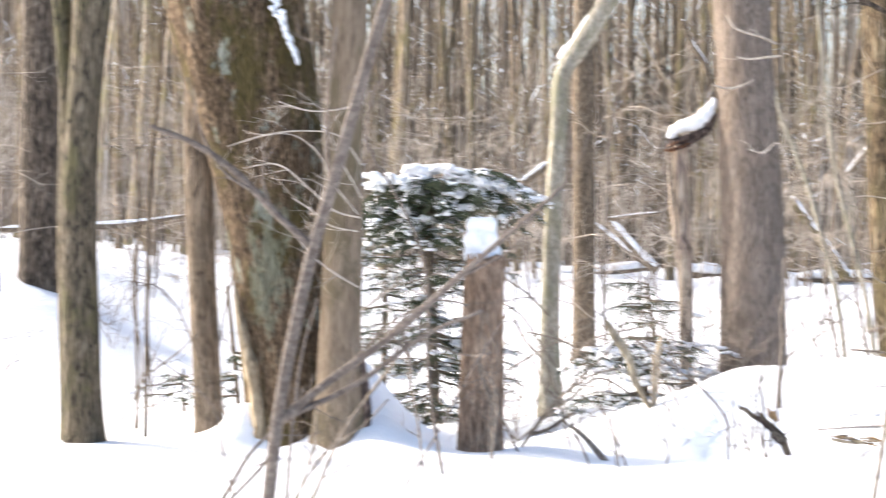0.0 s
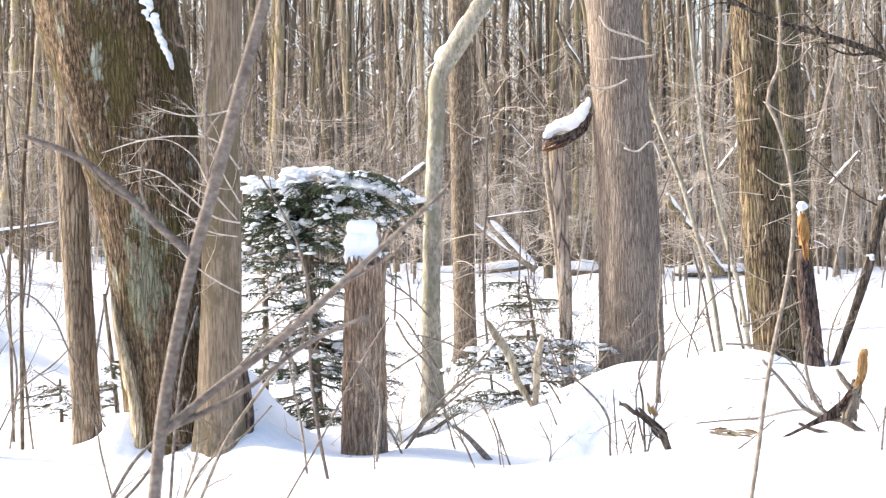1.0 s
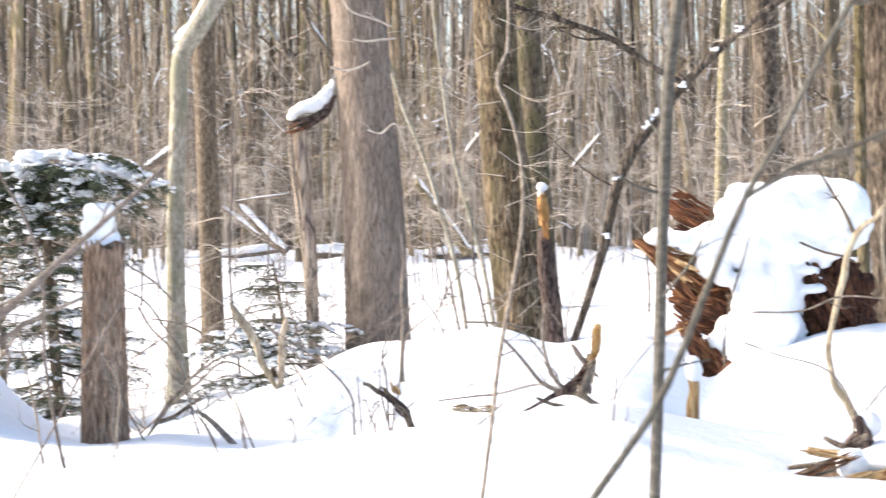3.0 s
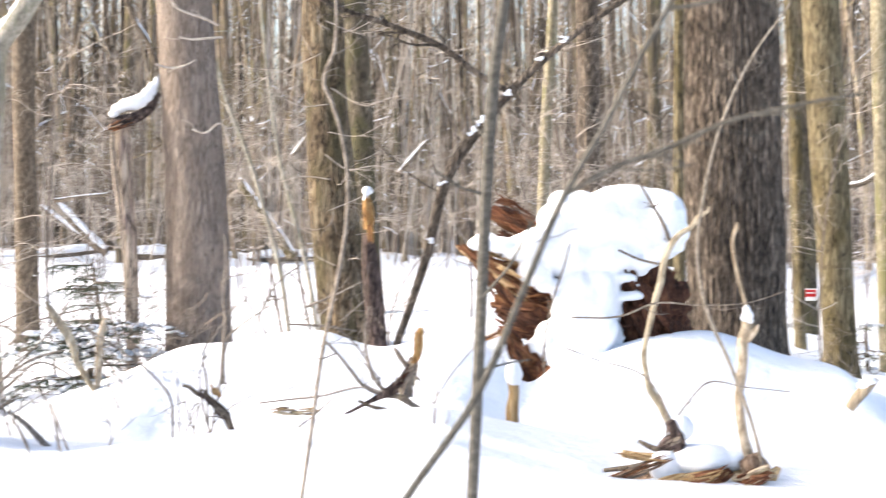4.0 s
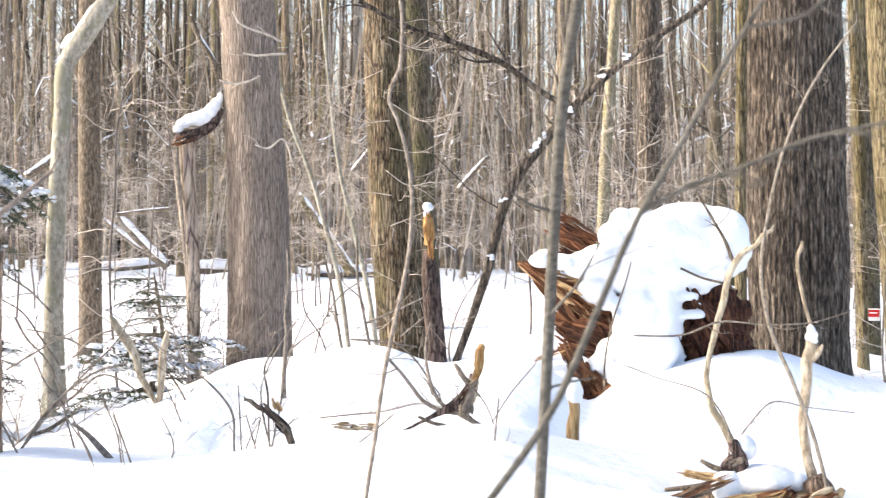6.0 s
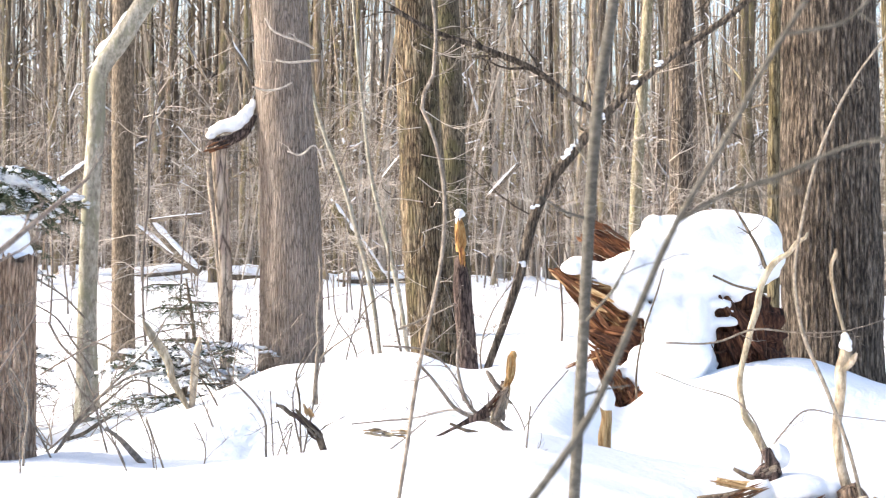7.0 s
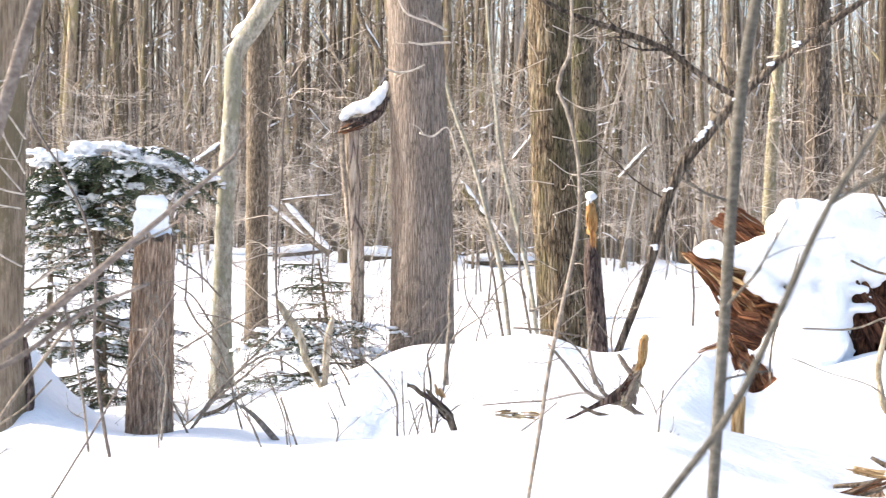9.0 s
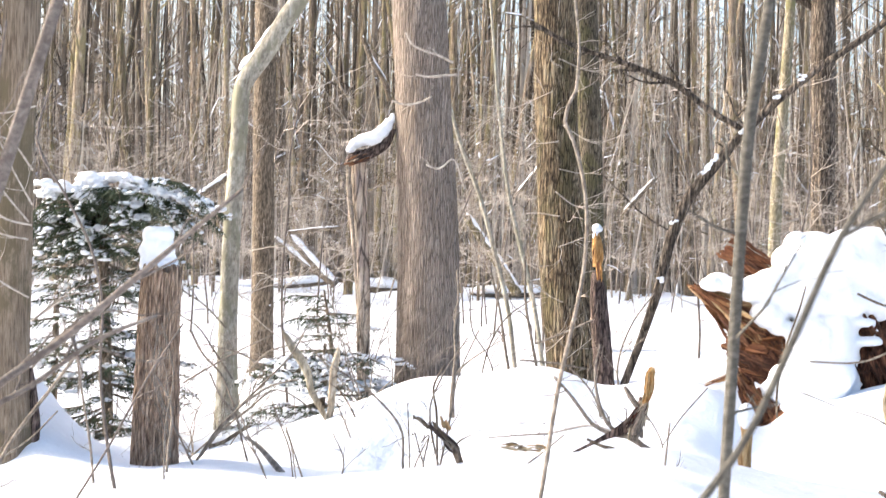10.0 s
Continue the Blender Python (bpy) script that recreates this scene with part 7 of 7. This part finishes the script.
def shrub(seed, height):
    """A thin young beech with long level twigs, at the origin."""
    r = np.random.default_rng(seed)
    root = empty("young_beech", (0, 0, 0), "slender young beech with long bare tan twigs", "sapling", "young beeches of the undergrowth")
    rows = wander((0, 0, -0.15), (r.normal(0, 0.12), r.normal(0, 0.12), 1), height, 0.016, 0.005, r, 8, 0.14, 0.04)
    mesh_object("stem", *tube(rows, 6, 30, seed, 0.04), BARK_STEM, root)
    c = spline(rows, 60)
    for i in range(13):
        k = int(r.integers(10, 58))
        a = r.uniform(0, 6.28)
        mesh_object("branch", *merge(spray(c[k, :3], (math.cos(a), math.sin(a), r.uniform(0.05, 0.6)), r.uniform(0.6, 1.7), max(c[k, 3] * 0.5, 0.0048), r, 2, 0.36, -0.01, 5, 4)), BARK_TWIG, root)
    return root


shrubs = [shrub(700 + i, rng.uniform(2.6, 4.6)) for i in range(6)]
spots = []
while len(spots) < 150:
    y = 15 + 13 * rng.uniform(0, 1) if len(spots) < 46 else 15 + 24 * rng.uniform(0, 1) ** 0.45
    x = rng.uniform(-0.62, 0.62) * y
    if y < 17 and -0.36 < x / y < -0.2:
        continue
    spots.append((x, y))
for i, (x, y) in enumerate(spots):
    m = Matrix.Translation((x, y, ground(x, y))) @ Matrix.Rotation(rng.uniform(0, 6.28), 4, "Z")
    if i < 6:
        shrubs[i].matrix_world = m
    else:
        copy_thing(shrubs[int(rng.integers(0, 6))], m)

# ---- low brushwood ----
def brush(seed, height):
    """A few thin bare shoots from one root, at the origin."""
    r = np.random.default_rng(seed)
    root = empty("brushwood", (0, 0, 0), "low thin bare shoots poking out of the snow", "shrub", "low brushwood")
    for i in range(4):
        a = r.uniform(0, 6.28)
        rows = wander((math.cos(a) * 0.05, math.sin(a) * 0.05, -0.08), (math.cos(a) * 0.7, math.sin(a) * 0.7, 1), height * r.uniform(0.5, 1.1), 0.006, 0.002, r, 6, 0.25, 0.02)
        c = spline(rows, 30)
        pieces = [tube(rows, 5, 18, i)]
        for j in range(5):
            n = int(r.integers(8, 28))
            b = r.uniform(0, 6.28)
            pieces += spray(c[n, :3], (math.cos(b), math.sin(b), r.uniform(-0.1, 0.8)), height * r.uniform(0.25, 0.7), 0.0032, r, 1, 0.35, 0.0, 3, 3)
        mesh_object("shoot", *merge(pieces), BARK_STICK, root)
    return root


brush_rng = np.random.default_rng(77)
clumps = [brush(740 + i, brush_rng.uniform(0.7, 1.3)) for i in range(4)]
count = 0
while count < 34:
    y = brush_rng.uniform(11.2, 23)
    x = brush_rng.uniform(-0.6, 0.6) * y
    if y < 13.5 and abs(x / y - PLATE_WAY) < 0.13:
        continue
    m = Matrix.Translation((x, y, ground(x, y))) @ Matrix.Rotation(brush_rng.uniform(0, 6.28), 4, "Z")
    if count < 4:
        clumps[count].matrix_world = m
    else:
        copy_thing(clumps[count % 4], m)
    count += 1

# ---- the woods behind ----
limb_tops = {}


def poles(rows, sides):
    """Many straight-sided stems at once: rows is (count, rings, 4)."""
    n, m, _ = rows.shape
    th = np.linspace(0, 2 * math.pi, sides, endpoint=False)
    t = rows[:, -1, :3] - rows[:, 0, :3]
    t /= np.linalg.norm(t, axis=1)[:, None]
    a = np.cross(t, np.where(abs(t[:, 1:2]) < 0.8, [[0.0, 1.0, 0.0]], [[1.0, 0.0, 0.0]]))
    a /= np.linalg.norm(a, axis=1)[:, None]
    b = np.cross(a, t)
    ring = np.cos(th)[None, :, None] * a[:, None] + np.sin(th)[None, :, None] * b[:, None]
    v = rows[:, :, None, :3] + ring[:, None] * rows[:, :, None, 3:4]
    i, j, k = np.meshgrid(np.arange(n), np.arange(m - 1), np.arange(sides), indexing="ij")
    o, k2 = i * m * sides, (k + 1) % sides
    f = np.stack([o + j * sides + k, o + j * sides + k2, o + (j + 1) * sides + k2, o + (j + 1) * sides + k], -1)
    return v.reshape(-1, 3), f.reshape(-1, 4)


def wood_tree(seed, height, radius, lean):
    """A tall forest tree of the background, at the origin."""
    r = np.random.default_rng(seed)
    root = empty("forest_tree", (0, 0, 0), "tall bare forest tree with brown-grey bark", "tree", "trees of the wood behind")
    rows = wander((0, 0, -0.3), (r.normal(0, lean), r.normal(0, lean), 1), height, radius, radius * 0.2, r, 7, 0.05, 0.03)
    mesh_object("trunk", *tube(rows, 12, 36, seed, 0.05, 0.03, 10, 0.2), BARK_WOODS, root)
    c = spline(rows, 60)
    tops = []
    for i in range(9):
        k = int(r.integers(8, 58))
        a = r.uniform(0, 6.28)
        pieces = spray(c[k, :3], (math.cos(a), math.sin(a), r.uniform(0.1, 1.1)), r.uniform(0.8, 2.6), c[k, 3] * 0.3, r, 1, 0.22, 0.04, 6, 4)
        mesh_object("limb", *merge(pieces), BARK_WOODS, root)
        for v, f in pieces:
            mid = v.reshape(6, -1, 3).mean(1)
            tops += [(mid[j], mid[j + 1]) for j in range(1, 5)]
    limb_tops[root.name] = tops
    return root


sizes = (0.05, 0.07, 0.09, 0.11, 0.15, 0.06, 0.045, 0.1, 0.08, 0.035)
variants = [wood_tree(200 + i, rng.uniform(15, 20), sizes[i], 0.05) for i in range(10)]
taken, bits = [], []
count = 0
while count < 290:
    y = 31 + 36 * rng.uniform(0, 1) ** 0.85
    x = rng.uniform(-0.72, 0.72) * y
    if any((x - a) ** 2 + (y - b) ** 2 < 0.5 for a, b in taken):
        continue
    taken.append((x, y))
    m = Matrix.Translation((x, y, ground(x, y))) @ Matrix.Rotation(rng.uniform(0, 6.28), 4, "Z")
    src = variants[count] if count < 10 else variants[int(rng.integers(0, 10))]
    if count < 10:
        src.matrix_world = m
    else:
        copy_thing(src, m)
    key = src.name
    for j in range(16):
        p, q = (np.array(m @ Vector(e)) for e in limb_tops[key][int(rng.integers(0, len(limb_tops[key])))])
        if p[2] < 12:
            cut, lie = rng.uniform(0.15, 1.0), rng.uniform(0.008, 0.026)
            bits.append([(*(p + (q - p) * cut * e + [0, 0, lie * 0.7]), lie * w) for e, w in ((0, 0.35), (0.3, 1.0), (0.75, rng.uniform(0.6, 1.2)), (1, 0.25))])
    count += 1
bit_v, bit_f = poles(np.array(bits), 6)
tagged(mesh_object("snow_bits", bit_v, bit_f.tolist(), SNOW), "small clots of snow caught on bare branches", "snow", "", "stuff")

# thicket of thin crooked stems between the trees
def twig_rows(at, way, length, r0, bend, rings):
    """Crooked twigs, many at once."""
    n = len(at)
    out = np.zeros((n, rings, 4))
    p, d = at.copy(), way / np.linalg.norm(way, axis=1)[:, None]
    for j in range(rings):
        out[:, j, :3], out[:, j, 3] = p, r0 * (1 - 0.7 * j / (rings - 1))
        d = d + rng.normal(0, bend, (n, 3))
        d /= np.linalg.norm(d, axis=1)[:, None]
        p = p + d * (length / (rings - 1))[:, None]
    return out


K = 560
ty = 33 + 30 * rng.uniform(0, 1, K)
tx = rng.uniform(-0.62, 0.62, K) * ty
stems = twig_rows(np.stack([tx, ty, ground_grid(tx, ty) - 0.1], -1), np.stack([rng.normal(0, 0.13, K), rng.normal(0, 0.13, K), np.ones(K)], -1),
                  rng.uniform(3, 10, K), rng.uniform(0.012, 0.03, K), 0.07, 9)


def side_twigs(stem_rows, each, lo, hi, bend, thick):
    """Side twigs that spring from rows of stems."""
    n, m, _ = stem_rows.shape
    i, j = np.repeat(np.arange(n), each), rng.integers(1, m, n * each)
    a, q = rng.uniform(0, 6.28, n * each), stem_rows[i, j]
    up = rng.normal(0.3, 0.5, n * each)
    run = stem_rows[i, j, :3] - stem_rows[i, j - 1, :3]
    run /= np.linalg.norm(run, axis=1)[:, None] + 1e-9
    way = np.stack([np.cos(a), np.sin(a), up], -1) + 0.5 * run
    return twig_rows(q[:, :3], way, rng.uniform(lo, hi, n * each), np.maximum(q[:, 3] * thick, 0.005), bend, 5)


twigs_a = side_twigs(stems, 13, 0.4, 2.0, 0.22, 0.5)
twigs_b = side_twigs(twigs_a, 3, 0.2, 0.7, 0.28, 0.6)
parts_v, parts_f, base = [], [], 0
for rows_in, sides in ((stems, 5), (twigs_a, 3), (twigs_b, 3)):
    pv, pf = poles(rows_in, sides)
    parts_v.append(pv)
    parts_f.append(pf + base)
    base += len(pv)
tagged(mesh_object("thicket", np.concatenate(parts_v), np.concatenate(parts_f).tolist(), BARK_THICKET), "dense thicket of thin crooked bare saplings", "undergrowth", "", "stuff")
laden = twigs_a[rng.choice(len(twigs_a), 900, replace=False)][:, 1:4].copy()
laden[:, 1:, :3] = laden[:, :1, :3] + (laden[:, 1:, :3] - laden[:, :1, :3]) * rng.uniform(0.2, 0.6, 900)[:, None, None]
laden[:, :, 2] += laden[:, :, 3]
laden[:, :, 3] = np.array([0.5, 1.0, 0.4]) * rng.uniform(0.009, 0.02, 900)[:, None]
lv, lf = poles(laden, 5)
tagged(mesh_object("thicket_snow", lv, lf.tolist(), SNOW), "thin streaks of snow lying on twigs", "snow", "", "stuff")

# far woods, past counting
N = 5600
y = 48 + 180 * rng.uniform(0, 1, N) ** 1.3
x = rng.uniform(-0.85, 0.85, N) * y
r0 = (0.025 + 0.11 * rng.uniform(0, 1, N) ** 2.2) * (0.8 + y / 200)
h = rng.uniform(15, 27, N)
s = np.linspace(0, 1, 6)
rows = np.zeros((N, 6, 4))
bend = np.cumsum(rng.normal(0, 0.035, (N, 6, 2)), axis=1) * (h / 5)[:, None, None]
rows[:, :, 0], rows[:, :, 1] = x[:, None] + bend[:, :, 0], y[:, None] + bend[:, :, 1]
rows[:, :, 2] = (ground_grid(x, y) - 0.3)[:, None] + h[:, None] * s
rows[:, :, 3] = r0[:, None] * (1 - 0.7 * s)
v1, f1 = poles(rows, 5)
M = N * 8
own, k = rng.integers(0, N, M), rng.integers(1, 5, M)
a = rng.uniform(0, 6.28, M)
way = np.stack([np.cos(a), np.sin(a), rng.uniform(0.2, 1.5, M)], -1) * rng.uniform(1.2, 4.0, M)[:, None]
tw = np.zeros((M, 3, 4))
for j in range(3):
    tw[:, j, :3] = rows[own, k, :3] + way * j / 2 + (rng.normal(0, 0.12, (M, 3)) * j)
    tw[:, j, 3] = r0[own] * (0.32 - 0.1 * j)
v2, f2 = poles(tw, 3)
far = bpy.data.meshes.new("far_woods")
V, Q = np.concatenate([v1, v2]), np.concatenate([f1, f2 + len(v1)])
far.vertices.add(len(V))
far.vertices.foreach_set("co", V.ravel())
far.loops.add(Q.size)
far.loops.foreach_set("vertex_index", Q.ravel().astype(np.int32))
far.polygons.add(len(Q))
far.polygons.foreach_set("loop_start", np.arange(0, Q.size, 4, dtype=np.int32))
far.update(calc_edges=True)
far.materials.append(BARK_FAR)
tagged(new("far_woods", far), "dense bare brown woods far behind", "woods", "", "stuff")

# snow lying on the farther branches
pick = rng.choice(M, 6500, replace=False)
pick = pick[(y[own[pick]] < 130)]
sn = tw[pick].copy()
sn[:, :, 2] += sn[:, :, 3] * 0.8
sn[:, :, 3] = np.maximum(sn[:, :, 3] * 1.2, 0.02) * rng.uniform(0.7, 1.5, len(pick))[:, None]
cut = rng.uniform(0.25, 0.9, len(pick))[:, None]
sn[:, 2, :3] = sn[:, 1, :3] * (1 - cut) + sn[:, 2, :3] * cut
sn[:, 0, :3] = sn[:, 1, :3] * 0.7 + sn[:, 0, :3] * 0.3
v3, f3 = poles(sn, 5)
tagged(mesh_object("far_snow", v3, f3.tolist(), SNOW), "streaks of snow lying on far branches", "snow", "", "stuff")
